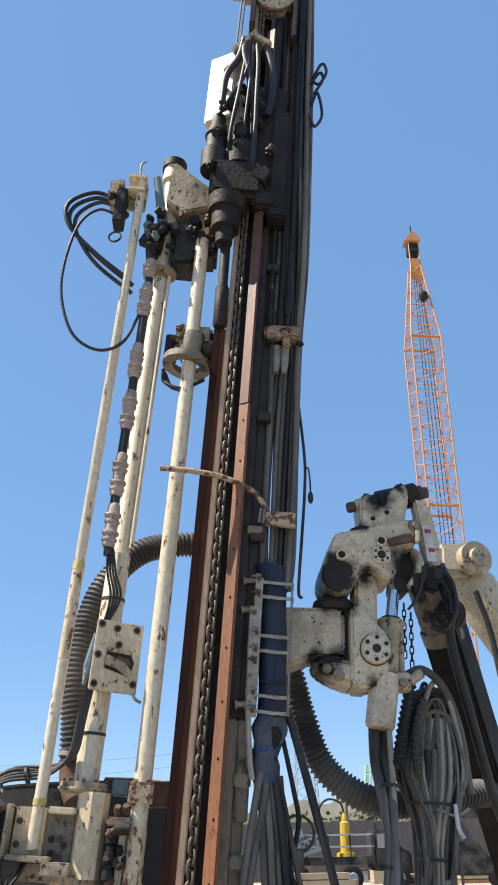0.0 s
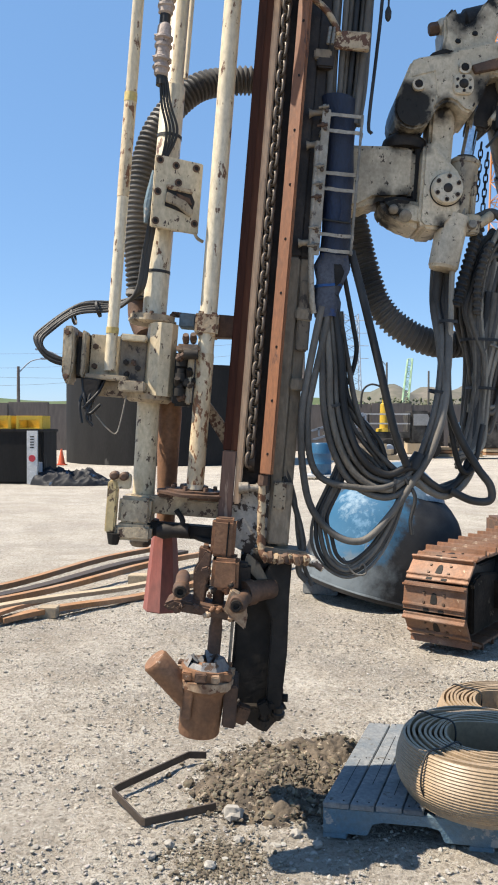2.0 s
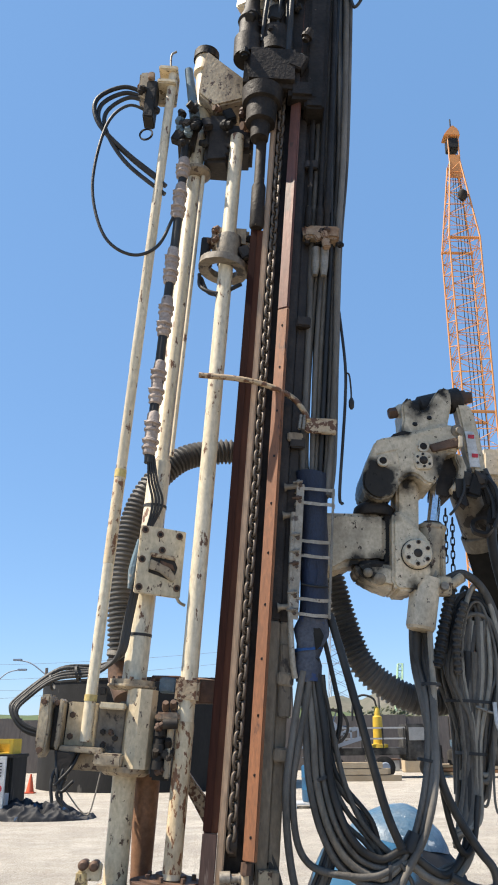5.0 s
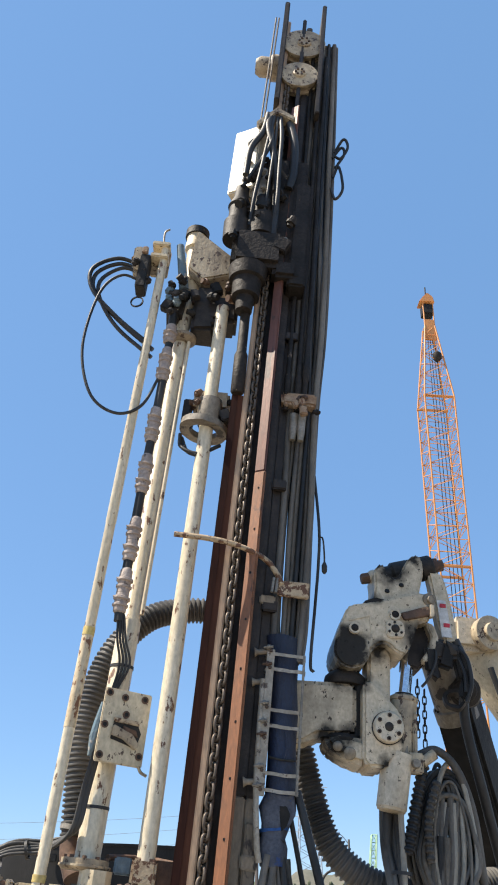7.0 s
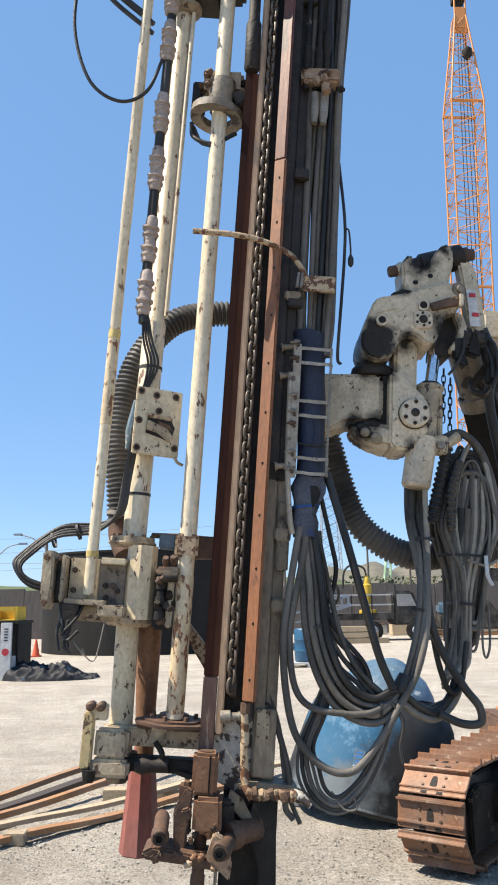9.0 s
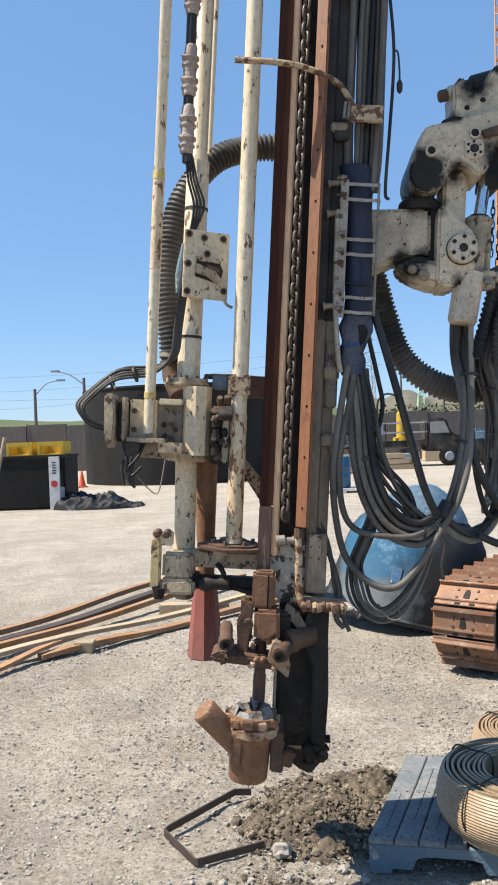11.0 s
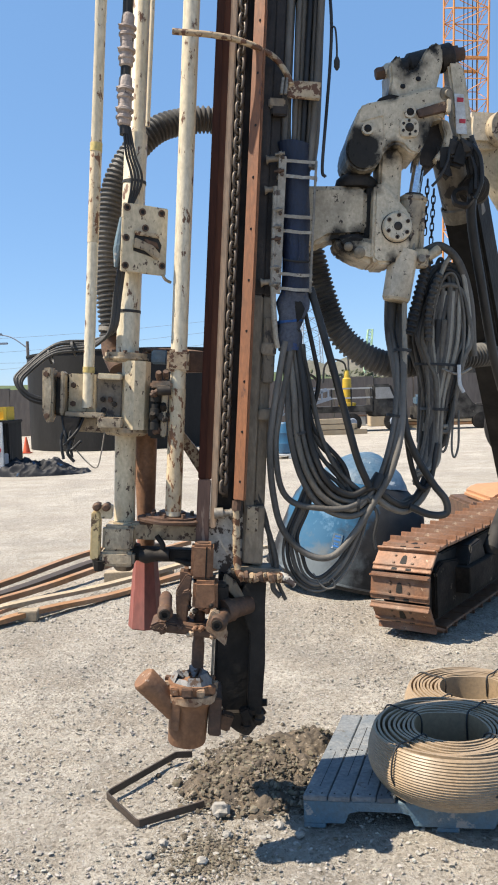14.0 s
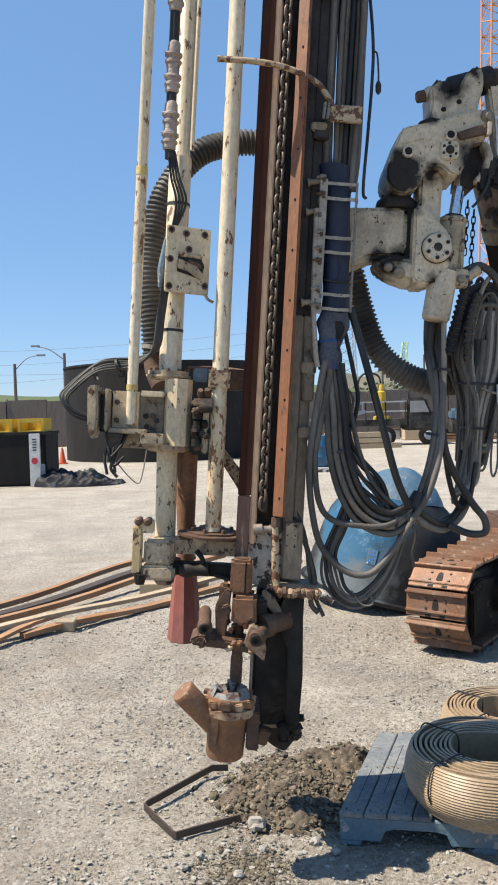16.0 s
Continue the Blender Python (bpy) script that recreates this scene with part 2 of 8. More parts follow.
PALE_STEEL = mat("pale_far_steel", (0.30, 0.35, 0.41), (0.26, 0.30, 0.36), 0.2, 0.7)
SITE_WALL = mat("grey_brown_site_wall", (0.155, 0.13, 0.115), (0.115, 0.10, 0.09), 0.6, 0.8, 0, 0.2, 6, None, 9, 0.6, 0.2)
GRASS = mat("grass_bank", (0.060, 0.105, 0.028), (0.085, 0.105, 0.036), 0.15, 0.9, 0, 0.5, 3)
MOUND = mat("bare_earth_mound", (0.15, 0.13, 0.105), (0.10, 0.105, 0.07), 0.06, 0.95, 0, 0.5, 0.8)
LEAF = mat("far_foliage", (0.10, 0.115, 0.06), (0.14, 0.14, 0.09), 0.4, 0.9, 0, 0.5, 2)
CABIN_WHITE = mat("white_cabin_panel", (0.68, 0.68, 0.66), (0.58, 0.58, 0.56), 0.8, 0.5, 0, 0.05, 10)
CABIN_BLUE = mat("navy_cabin_trim", (0.03, 0.06, 0.13), None, 1, 0.5)
GLASS_GREY = mat("grey_shutter", (0.34, 0.34, 0.33), None, 3, 0.4)
INK = mat("black_marker", (0.03, 0.03, 0.03), None, 5, 0.7)
LABEL_WHITE = mat("white_label", (0.72, 0.72, 0.70), None, 8, 0.5)
LABEL_BLUE = mat("blue_label", (0.04, 0.20, 0.55), None, 8, 0.5)
RED_MARK = mat("red_mark", (0.62, 0.04, 0.06), None, 8, 0.5)
MACHINE_DARK = mat("dark_machine_paint", (0.032, 0.030, 0.028), (0.018, 0.017, 0.016), 3, 0.75, 0, 0.2, 30, (0.13, 0.115, 0.095), 5, 0.64, 1, 0.2, spec=0.25)
MUD_DARK = mat("muddy_black_frame", (0.040, 0.032, 0.025), (0.014, 0.012, 0.010), 4, 0.85, 0, 0.4, 40, (0.10, 0.082, 0.062), 7, 0.62, spec=0.15)
MACHINE_WHITE = mat("pale_machine_paint", (0.55, 0.55, 0.53), (0.42, 0.42, 0.41), 2, 0.5)
ORANGE_BODY = mat("orange_brown_cover", (0.52, 0.25, 0.11), (0.44, 0.21, 0.10), 2, 0.55, 0, 0.1, 30)
TEAL_WRAP = mat("teal_edge", (0.15, 0.52, 0.40), None, 4, 0.5)

def ground_material():
    m = bpy.data.materials.new("crushed_stone_ground")
    m.use_nodes = True
    n, l = m.node_tree.nodes, m.node_tree.links
    b = n["Principled BSDF"]
    tc = n.new("ShaderNodeTexCoord")
    def noi(s, d=6.0, r=0.6):
        t = n.new("ShaderNodeTexNoise")
        t.inputs["Scale"].default_value, t.inputs["Detail"].default_value, t.inputs["Roughness"].default_value = s, d, r
        l.new(tc.outputs["Object"], t.inputs["Vector"])
        return t.outputs[0]
    def ramp(src, a, z, lo=0.0, hi=1.0):
        r = n.new("ShaderNodeMapRange")
        for i, v in ((1, a), (2, z), (3, lo), (4, hi)):
            r.inputs[i].default_value = v
        l.new(src, r.inputs[0])
        return r.outputs[0]
    def mix(f, a, z):
        x = n.new("ShaderNodeMix")
        x.data_type = "RGBA"
        l.new(f, x.inputs[0])
        for i, v in ((6, a), (7, z)):
            if isinstance(v, tuple):
                x.inputs[i].default_value = (*v, 1)
            else:
                l.new(v, x.inputs[i])
        return x.outputs[2]
    col = mix(ramp(noi(0.45), 0.38, 0.62), (0.59, 0.545, 0.47), (0.40, 0.355, 0.295))
    col = mix(ramp(noi(1.1, 7.0, 0.7), 0.47, 0.61, 0, 0.75), col, (0.27, 0.25, 0.218))
    col = mix(ramp(noi(2.3), 0.45, 0.75), col, (0.315, 0.27, 0.213))
    sx = n.new("ShaderNodeSeparateXYZ")                  # the ground colour grows paler from y 5.5 to 12
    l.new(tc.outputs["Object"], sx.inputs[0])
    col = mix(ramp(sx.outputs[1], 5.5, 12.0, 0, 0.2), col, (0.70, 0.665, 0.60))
    vo = n.new("ShaderNodeTexVoronoi")
    vo.inputs["Scale"].default_value = 75
    l.new(tc.outputs["Object"], vo.inputs["Vector"])
    sep = n.new("ShaderNodeSeparateColor")
    l.new(vo.outputs["Color"], sep.inputs[0])
    col = mix(ramp(sep.outputs[0], 0.74, 0.97, 0, 0.65), col, (0.60, 0.565, 0.51))
    col = mix(ramp(sep.outputs[1], 0.74, 0.95, 0, 0.75), col, (0.17, 0.148, 0.12))
    col = mix(ramp(noi(26, 5, 0.75), 0.44, 0.66, 0, 0.6), col, (0.26, 0.225, 0.18))
    col = mix(ramp(noi(170, 3), 0.35, 0.8, 0, 0.42), col, (0.25, 0.22, 0.18))
    l.new(col, b.inputs["Base Color"])
    b.inputs["Roughness"].default_value = 0.95
    b.inputs["Specular IOR Level"].default_value = 0.15
    last = None
    for src, st, ds in ((noi(16, 6, 0.65), 0.9, 0.065), (noi(60, 5, 0.7), 0.9, 0.018), (noi(210, 3, 0.7), 0.7, 0.006)):
        bp = n.new("ShaderNodeBump")
        bp.inputs["Strength"].default_value, bp.inputs["Distance"].default_value = st, ds
        l.new(src, bp.inputs["Height"])
        if last:
            l.new(last, bp.inputs["Normal"])
        last = bp.outputs[0]
    l.new(last, b.inputs["Normal"])
    return m
GROUND = ground_material()

def vessel_material():
    """Dusty wall coloured black for its shaded side; ragged worn blue and pale fields on the sunlit side."""
    m = DRUM_NAVY.copy()
    m.name = "vessel_paint"
    n, l = m.node_tree.nodes, m.node_tree.links
    b = n["Principled BSDF"]
    col = b.inputs["Base Color"].links[0].from_socket
    tc = n.new("ShaderNodeTexCoord")
    def noi(s, d):
        t = n.new("ShaderNodeTexNoise")
        t.inputs["Scale"].default_value, t.inputs["Detail"].default_value, t.inputs["Roughness"].default_value = s, d, 0.65
        l.new(tc.outputs["Object"], t.inputs["Vector"])
        return t.outputs[0]
    def math_node(op, a, z):
        x = n.new("ShaderNodeMath")
        x.operation = op
        for i, v in ((0, a), (1, z)):
            if hasattr(v, "is_linked"):
                l.new(v, x.inputs[i])
            else:
                x.inputs[i].default_value = v
        return x.outputs[0]
    # all fields sit on the sunlit left; the black left elsewhere paints the shade
    for centre, radius, soft, shade, k in (((-0.44, -0.44, 0.32), 0.36, 0.14, (0.14, 0.165, 0.18), 4.0), ((-0.36, -0.42, 0.78), 0.42, 0.09, (0.020, 0.105, 0.20), 5.0), ((-0.40, -0.40, 0.98), 0.10, 0.10, (0.22, 0.30, 0.36), 14.0), ((-0.30, -0.55, 0.70), 0.06, 0.06, (0.10, 0.20, 0.30), 18.0)):
        d = n.new("ShaderNodeVectorMath")
        d.operation = "DISTANCE"
        l.new(tc.outputs["Object"], d.inputs[0])
        d.inputs[1].default_value = centre
        f = math_node("ADD", d.outputs["Value"], math_node("MULTIPLY", math_node("SUBTRACT", noi(k, 7.0), 0.5), 0.75))
        r = n.new("ShaderNodeMapRange")
        r.inputs[1].default_value, r.inputs[2].default_value, r.inputs[3].default_value, r.inputs[4].default_value = radius - soft, radius + soft, 0.85, 0.0
        l.new(f, r.inputs[0])
        x = n.new("ShaderNodeMix")
        x.data_type = "RGBA"
        l.new(r.outputs[0], x.inputs[0])
        l.new(col, x.inputs[6])
        x.inputs[7].default_value = (*shade, 1)
        col = x.outputs[2]
    l.new(col, b.inputs["Base Color"])
    return m
VESSEL = vessel_material()

# ---- building helpers ----
V = Vector
LEAN, SIZE = radians(4.53), 0.9394                     # the whole rig leans to one side on its boom
TILT = Matrix.Translation((-0.2359, 2.97 * (1 - SIZE), 0.2265)) @ Matrix.Scale(SIZE, 4) @ Matrix.Rotation(LEAN, 4, "Y")
RIG = {"drill_mast", "drill_rod", "rod_clamp", "flush_diverter", "rod_loader", "taped_hose", "cable_loops", "parked_casing", "rotary_head", "hose_bundle", "hose_guide_rod", "hose_sleeve", "hose_cage", "hanging_hoses", "spare_hose_coil", "ribbed_duct", "boom_knuckle", "hanging_chain", "boom"}

def thing(name, at, label, category, group="", kind=""):
    ob = new(name)
    ob.empty_display_size = 0.1
    ob.location = TILT @ V(at) if name in RIG else at
    return tagged(ob, label, category, group, kind)

def root_of(ob):
    while ob.parent:
        ob = ob.parent
    return ob

def base_of(ob):
    return V(root_of(ob).location)

def mesh_of(bm, material, name, smooth=35):
    me = bpy.data.meshes.new(name)
    bmesh.ops.recalc_face_normals(bm, faces=bm.faces)
    for f in bm.faces:
        f.smooth = True
    hose = bm.faces.layers.int.get("round_run")
    for e in bm.edges:
        if len(e.link_faces) == 2:
            limit = 75 if hose and e.link_faces[0][hose] and e.link_faces[1][hose] else smooth
            if e.calc_face_angle(0) > radians(limit):
                e.smooth = False
    bm.to_mesh(me)
    bm.free()
    me.materials.append(material)
    return me

def part(name, bm, material, parent=None, label="", lean=False, smooth=35):
    """One mesh object under a thing or a part; bm holds places in the world."""
    if lean or (parent is not None and root_of(parent).name in RIG):
        bmesh.ops.transform(bm, matrix=TILT, verts=bm.verts)
    if parent is not None:
        bmesh.ops.translate(bm, vec=-base_of(parent), verts=bm.verts)
    ob = new(name, mesh_of(bm, material, name, smooth))
    if parent is not None:
        ob.parent = parent
    return tagged(ob, label)

def B():
    return bmesh.new()

def box(bm, x0, x1, y0, y1, z0, z1, bev=0.006, rot=None):
    c = V(((x0 + x1) / 2, (y0 + y1) / 2, (z0 + z1) / 2))
    m = Matrix.Translation(c) @ (rot or Matrix()) @ Matrix.Diagonal((x1 - x0, y1 - y0, z1 - z0, 1))
    r = bmesh.ops.create_cube(bm, size=1, matrix=m)
    if bev:
        es = list({e for v in r["verts"] for e in v.link_edges})
        bmesh.ops.bevel(bm, geom=es, offset=min(bev, 0.3 * min(x1 - x0, y1 - y0, z1 - z0)), segments=2, affect="EDGES")
    return bm

def cyl(bm, p, q, r, r2=None, seg=20, caps=True):
    p, q = V(p), V(q)
    d = q - p
    m = Matrix.Translation((p + q) / 2) @ d.to_track_quat("Z", "Y").to_matrix().to_4x4()
    bmesh.ops.create_cone(bm, cap_ends=caps, segments=seg, radius1=r, radius2=r if r2 is None else r2, depth=d.length, matrix=m)
    return bm

def lathe(bm, p, q, prof, seg=24):
    """Turned solid along p-q; prof: pairs of share along the axis and radius."""
    p, q = V(p), V(q)
    rot = (q - p).to_track_quat("Z", "Y").to_matrix()
    rings = []
    for s, r in prof:
        c = p.lerp(q, s)
        rings.append([bm.verts.new(c + rot @ V((r * math.cos(a), r * math.sin(a), 0))) for a in [2 * math.pi * i / seg for i in range(seg)]])
    for a, b in zip(rings, rings[1:]):
        for i in range(seg):
            bm.faces.new((a[i], a[(i + 1) % seg], b[(i + 1) % seg], b[i]))
    bm.faces.new(rings[0][::-1])
    bm.faces.new(rings[-1])
    return bm

def slab(bm, pts, y0, y1, bev=0.008):
    """A plate with an outline in x and z, between the depths y0 and y1."""
    a = [bm.verts.new((x, y0, z)) for x, z in pts]
    f = bm.faces.new(a)
    r = bmesh.ops.extrude_face_region(bm, geom=[f])
    vs = [g for g in r["geom"] if isinstance(g, bmesh.types.BMVert)]
    bmesh.ops.translate(bm, vec=(0, y1 - y0, 0), verts=vs)
    if bev:
        es = list({e for v in a + vs for e in v.link_edges})
        bmesh.ops.bevel(bm, geom=es, offset=bev, segments=2, affect="EDGES")
    return bm

def spline(pts, n=10):
    """A smooth run of points through the given ones."""
    p = [V(q) for q in pts]
    p = [2 * p[0] - p[1]] + p + [2 * p[-1] - p[-2]]
    out = []
    for i in range(1, len(p) - 2):
        for k in range(n):
            t = k / n
            a, b, c, d = p[i - 1], p[i], p[i + 1], p[i + 2]
            out.append(0.5 * (2 * b + (c - a) * t + (2 * a - 5 * b + 4 * c - d) * t * t + (3 * b - a - 3 * c + d) * t ** 3))
    return out + [p[-2]]

def tube(bm, pts, r, seg=10, n=10, ribs=0, rib=0.0, pitch=0.02):
    """A round hose along a curve; ribs: rings at a pitch standing proud by rib."""
    c = spline(pts, n)
    run_mark = bm.faces.layers.int.get("round_run") or bm.faces.layers.int.new("round_run")
    if ribs:
        ln = sum((b - a).length for a, b in zip(c, c[1:]))
        k = max(int(ln / pitch) * 4, 8)
        out, i, done = [], 0, 0.0
        for j in range(k + 1):
            want = ln * j / k
            while i < len(c) - 2 and done + (c[i + 1] - c[i]).length < want:
                done += (c[i + 1] - c[i]).length
                i += 1
            out.append(c[i].lerp(c[i + 1], min(max((want - done) / max((c[i + 1] - c[i]).length, 1e-6), 0), 1)))
        c = out
    up, rings = V((0.13, 0.97, 0.21)).normalized(), []
    for i, q in enumerate(c):
        d = (c[min(i + 1, len(c) - 1)] - c[max(i - 1, 0)]).normalized()
        up = (up - d * up.dot(d))
        up = up.normalized() if up.length > 1e-4 else d.orthogonal().normalized()
        s = d.cross(up)
        rr = r + (rib * (1 if i % 4 in (1, 2) else 0) if ribs else 0)
        rings.append([bm.verts.new(q + rr * (math.cos(a) * up + math.sin(a) * s)) for a in [2 * math.pi * k / seg for k in range(seg)]])
    for a, b in zip(rings, rings[1:]):
        for i in range(seg):
            bm.faces.new((a[i], a[(i + 1) % seg], b[(i + 1) % seg], b[i]))[run_mark] = 0 if ribs else 1
    bm.faces.new(rings[0][::-1])
    bm.faces.new(rings[-1])
    return bm

def ring(bm, c, axis, r, w, h, seg=28):
    """A flat band round an axis: radius r, wall w, height h."""
    c, ax = V(c), V(axis).normalized()
    rot = ax.to_track_quat("Z", "Y").to_matrix()
    loops = []
    for rr, zz in ((r, -h / 2), (r + w, -h / 2), (r + w, h / 2), (r, h / 2)):
        loops.append([bm.verts.new(c + rot @ V((rr * math.cos(a), rr * math.sin(a), zz))) for a in [2 * math.pi * i / seg for i in range(seg)]])
    for k in range(4):
        a, b = loops[k], loops[(k + 1) % 4]
        for i in range(seg):
            bm.faces.new((a[i], a[(i + 1) % seg], b[(i + 1) % seg], b[i]))
    return bm

def bolts(parent, places, axis, r=0.012, h=0.012, material=None, lean=False, name="bolt"):
    for p in places:
        bm = B()
        cyl(bm, V(p), V(p) + V(axis) * h, r, r * 0.92, 6)
        part(name, bm, material or BOLT, parent, lean=lean)

def rumple(bm, amount, scale, seed=0.0):
    for v in bm.verts:
        v.co += amount * noise.noise_vector(v.co * scale + V((seed, seed, seed)))
    return bm

def greased_copy(base, name, origin, spots):
    """A paint with old grease smeared round joints; spots: x, z and two radii on the leaning rig."""
    m = base.copy()
    m.name = name
    n, l = m.node_tree.nodes, m.node_tree.links
    b = n["Principled BSDF"]
    b.inputs["Specular IOR Level"].default_value = 0.18
    tc, nz, wob = n.new("ShaderNodeTexCoord"), n.new("ShaderNodeTexNoise"), n.new("ShaderNodeVectorMath")
    nz.inputs["Scale"].default_value, nz.inputs["Detail"].default_value = 22, 5
    l.new(tc.outputs["Object"], nz.inputs["Vector"])
    wob.operation = "MULTIPLY_ADD"
    l.new(nz.outputs["Color"], wob.inputs[0])
    wob.inputs[1].default_value, wob.inputs[2].default_value = (0.09, 0, 0.09), (-0.045, 0, -0.045)
    add, flat = n.new("ShaderNodeVectorMath"), n.new("ShaderNodeVectorMath")
    l.new(tc.outputs["Object"], add.inputs[0])
    l.new(wob.outputs[0], add.inputs[1])
    flat.operation = "MULTIPLY"
    flat.inputs[1].default_value = (1, 0, 1)
    l.new(add.outputs[0], flat.inputs[0])
    total = None
    for x, z, r0, r1 in spots:
        c = TILT @ V((x, 3.0, z)) - origin
        dist, rmp = n.new("ShaderNodeVectorMath"), n.new("ShaderNodeMapRange")
        dist.operation = "DISTANCE"
        dist.inputs[1].default_value = (c.x, 0, c.z)
        l.new(flat.outputs[0], dist.inputs[0])
        for i, v in ((1, r0), (2, r1), (3, 0.97), (4, 0.0)):
            rmp.inputs[i].default_value = v
        l.new(dist.outputs["Value"], rmp.inputs[0])
        if total is None:
            total = rmp.outputs[0]
        else:
            mx = n.new("ShaderNodeMath")
            mx.operation = "MAXIMUM"
            l.new(total, mx.inputs[0])
            l.new(rmp.outputs[0], mx.inputs[1])
            total = mx.outputs[0]
    x = n.new("ShaderNodeMix")
    x.data_type = "RGBA"
    l.new(total, x.inputs[0])
    l.new(b.inputs["Base Color"].links[0].from_socket, x.inputs[6])
    x.inputs[7].default_value = (0.011, 0.009, 0.007, 1)
    l.new(x.outputs[2], b.inputs["Base Color"])
    return m

def ribbon(bm, pts, h, w, n=5):
    """A flat steel band of height h and wall w bent along a level curve."""
    c, prev = spline(pts, n), None
    for i, q in enumerate(c):
        d = (c[min(i + 1, len(c) - 1)] - c[max(i - 1, 0)]).normalized()
        o = V((-d.y, d.x, 0)).normalized() * w / 2
        cur = [bm.verts.new(q + o * a + V((0, 0, h / 2 * b))) for a, b in ((-1, -1), (1, -1), (1, 1), (-1, 1))]
        if prev:
            for j in range(4):
                bm.faces.new((prev[j], prev[(j + 1) % 4], cur[(j + 1) % 4], cur[j]))
        else:
            bm.faces.new(cur)
        prev = cur
    bm.faces.new(prev)
    return bm

# ---- ground ----
def build_ground():
    def steps(lo, hi, fine, far):
        a = list(np.arange(lo, hi + 1e-6, fine))
        s, g = fine, hi
        while g < far:
            s *= 1.35
            g += s
            a.append(g)
        s, g = fine, lo
        while g > -far:
            s *= 1.35
            g -= s
            a.insert(0, g)
        return np.array(a)
    xs, ys = steps(-3.2, 3.4, 0.045, 3500), steps(0.6, 8.6, 0.05, 3500)
    verts, faces = [], []
    for y in ys:
        for x in xs:
            near = max(0.0, 1 - max(abs(x) / 9, abs(y - 4) / 12))
            z = 0.0
            if near > 0:
                p = V((x, y, 0))
                z = near * (0.018 * noise.noise(p * 1.1) + 0.012 * noise.noise(p * 4) + 0.009 * noise.noise(p * 11) + 0.007 * noise.noise(p * 21))
            verts.append((x, y, z - 0.005))
    w = len(xs)
    for j in range(len(ys) - 1):
        for i in range(w - 1):
            k = j * w + i
            faces.append((k, k + 1, k + w + 1, k + w))
    me = bpy.data.meshes.new("ground")
    me.from_pydata(verts, [], faces)
    me.polygons.foreach_set("use_smooth", [True] * len(faces))
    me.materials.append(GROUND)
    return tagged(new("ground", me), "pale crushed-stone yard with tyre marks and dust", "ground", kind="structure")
build_ground()

# ---- the mast ----
mast = thing("drill_mast", (0.1, 3.1, 0.0), "tall upright drill mast with rusty rails and greasy web", "drill mast")
ZB, ZT = 0.9, 7.25
part("web", box(B(), 0.048, 0.135, 3.03, 3.06, ZB + 0.3, ZT), DARK_WEB, mast, "greasy dark brown chain channel", True)
part("channel_plate", box(B(), 0.094, 0.122, 3.0, 3.03, ZB + 0.35, ZT), DARK_WEB, mast, "greasy channel lining", True)
part("left_rail", box(B(), 0.027, 0.056, 2.934, 3.30, ZB + 0.25, ZT), TAN_RAIL, mast, "tan steel guide rail", True)
part("right_rail", box(B(), 0.140, 0.166, 2.909, 3.06, ZB + 0.3, ZT), DARK_WEB, mast, "", True)
bm = B()
box(bm, 0.122, 0.177, 2.888, 2.908, 1.28, 3.55, 0.004, Matrix.Rotation(radians(-32), 4, "Z"))
part("wear_strip", bm, ORANGE_RAIL, mast, "rusty orange wear strip", True)
# same strip higher up, its colour darkened to maroon for the shade under the head
bm = box(B(), 0.122, 0.175, 2.889, 2.908, 3.552, ZT - 1.0, 0.004, Matrix.Rotation(radians(-32), 4, "Z"))
part("wear_strip", bm, SHADED_RAIL, mast, "maroon stained wear strip", True)
part("side_plate", box(B(), 0.172, 0.214, 2.965, 3.30, 1.0, 2.15), MAST_GREY, mast, "grey-brown painted side channel", True)
part("side_plate", box(B(), 0.172, 0.214, 2.966, 3.30, 2.152, ZT), DARK_WEB, mast, "grease-darkened upper side channel", True)
part("side_flange", box(B(), 0.214, 0.262, 2.99, 3.02, 0.98, 2.15), MAST_GREY, mast, "", True)
part("side_flange", box(B(), 0.214, 0.262, 2.99, 3.02, 2.152, 5.0), DARK_WEB, mast, "", True)
part("side_flange", box(B(), 0.214, 0.262, 3.26, 3.30, 0.98, ZT), DARK_WEB, mast, "", True)
part("back_plate", box(B(), 0.056, 0.172, 3.27, 3.30, 1.0, ZT), DARK_WEB, mast, "", True)
for z in np.arange(2.35, 6.9, 0.52):
    part("stiffener", box(B(), 0.136, 0.172, 3.0, 3.27, z, z + 0.03, 0.003), DARK_WEB, mast, "", True)
for z in (1.62, 1.9, 2.9, 3.5, 4.4):
    part("bracket_lug", rumple(box(B(), 0.214, 0.28, 2.95, 2.99, z, z + 0.05, 0.006), 0.004, 20), MAST_GREY if z < 2.2 else DARK_WEB, mast, "", True)
# lower column and foot
bolts(mast, [(0.148, 2.889, z) for z in np.arange(1.36, 3.5, 0.21)], (0, -1, 0), 0.006, 0.004, BLACK_STEEL, True, "strip_bolt")
bm = box(B(), 0.075, 0.285, 3.0, 3.22, 0.31, 0.95, 0.012)
part("lower_column", rumple(bm, 0.004, 9), BLACK_STEEL, mast, "black greasy lower column", True)
bm = B()
slab(bm, [(0.06, 0.33), (0.29, 0.34), (0.305, 0.31), (0.26, 0.27), (0.23, 0.235), (0.19, 0.245), (0.15, 0.275), (0.07, 0.29)], 2.96, 3.20, 0.006)
part("foot_plate", rumple(bm, 0.012, 16), GREASED, mast, "mud-crusted foot plate", True)
bm = B()
slab(bm, [(0.20, 0.94), (0.275, 0.94), (0.292, 0.58), (0.285, 0.34), (0.225, 0.34), (0.22, 0.70), (0.16, 0.83)], 2.93, 3.0, 0.005)
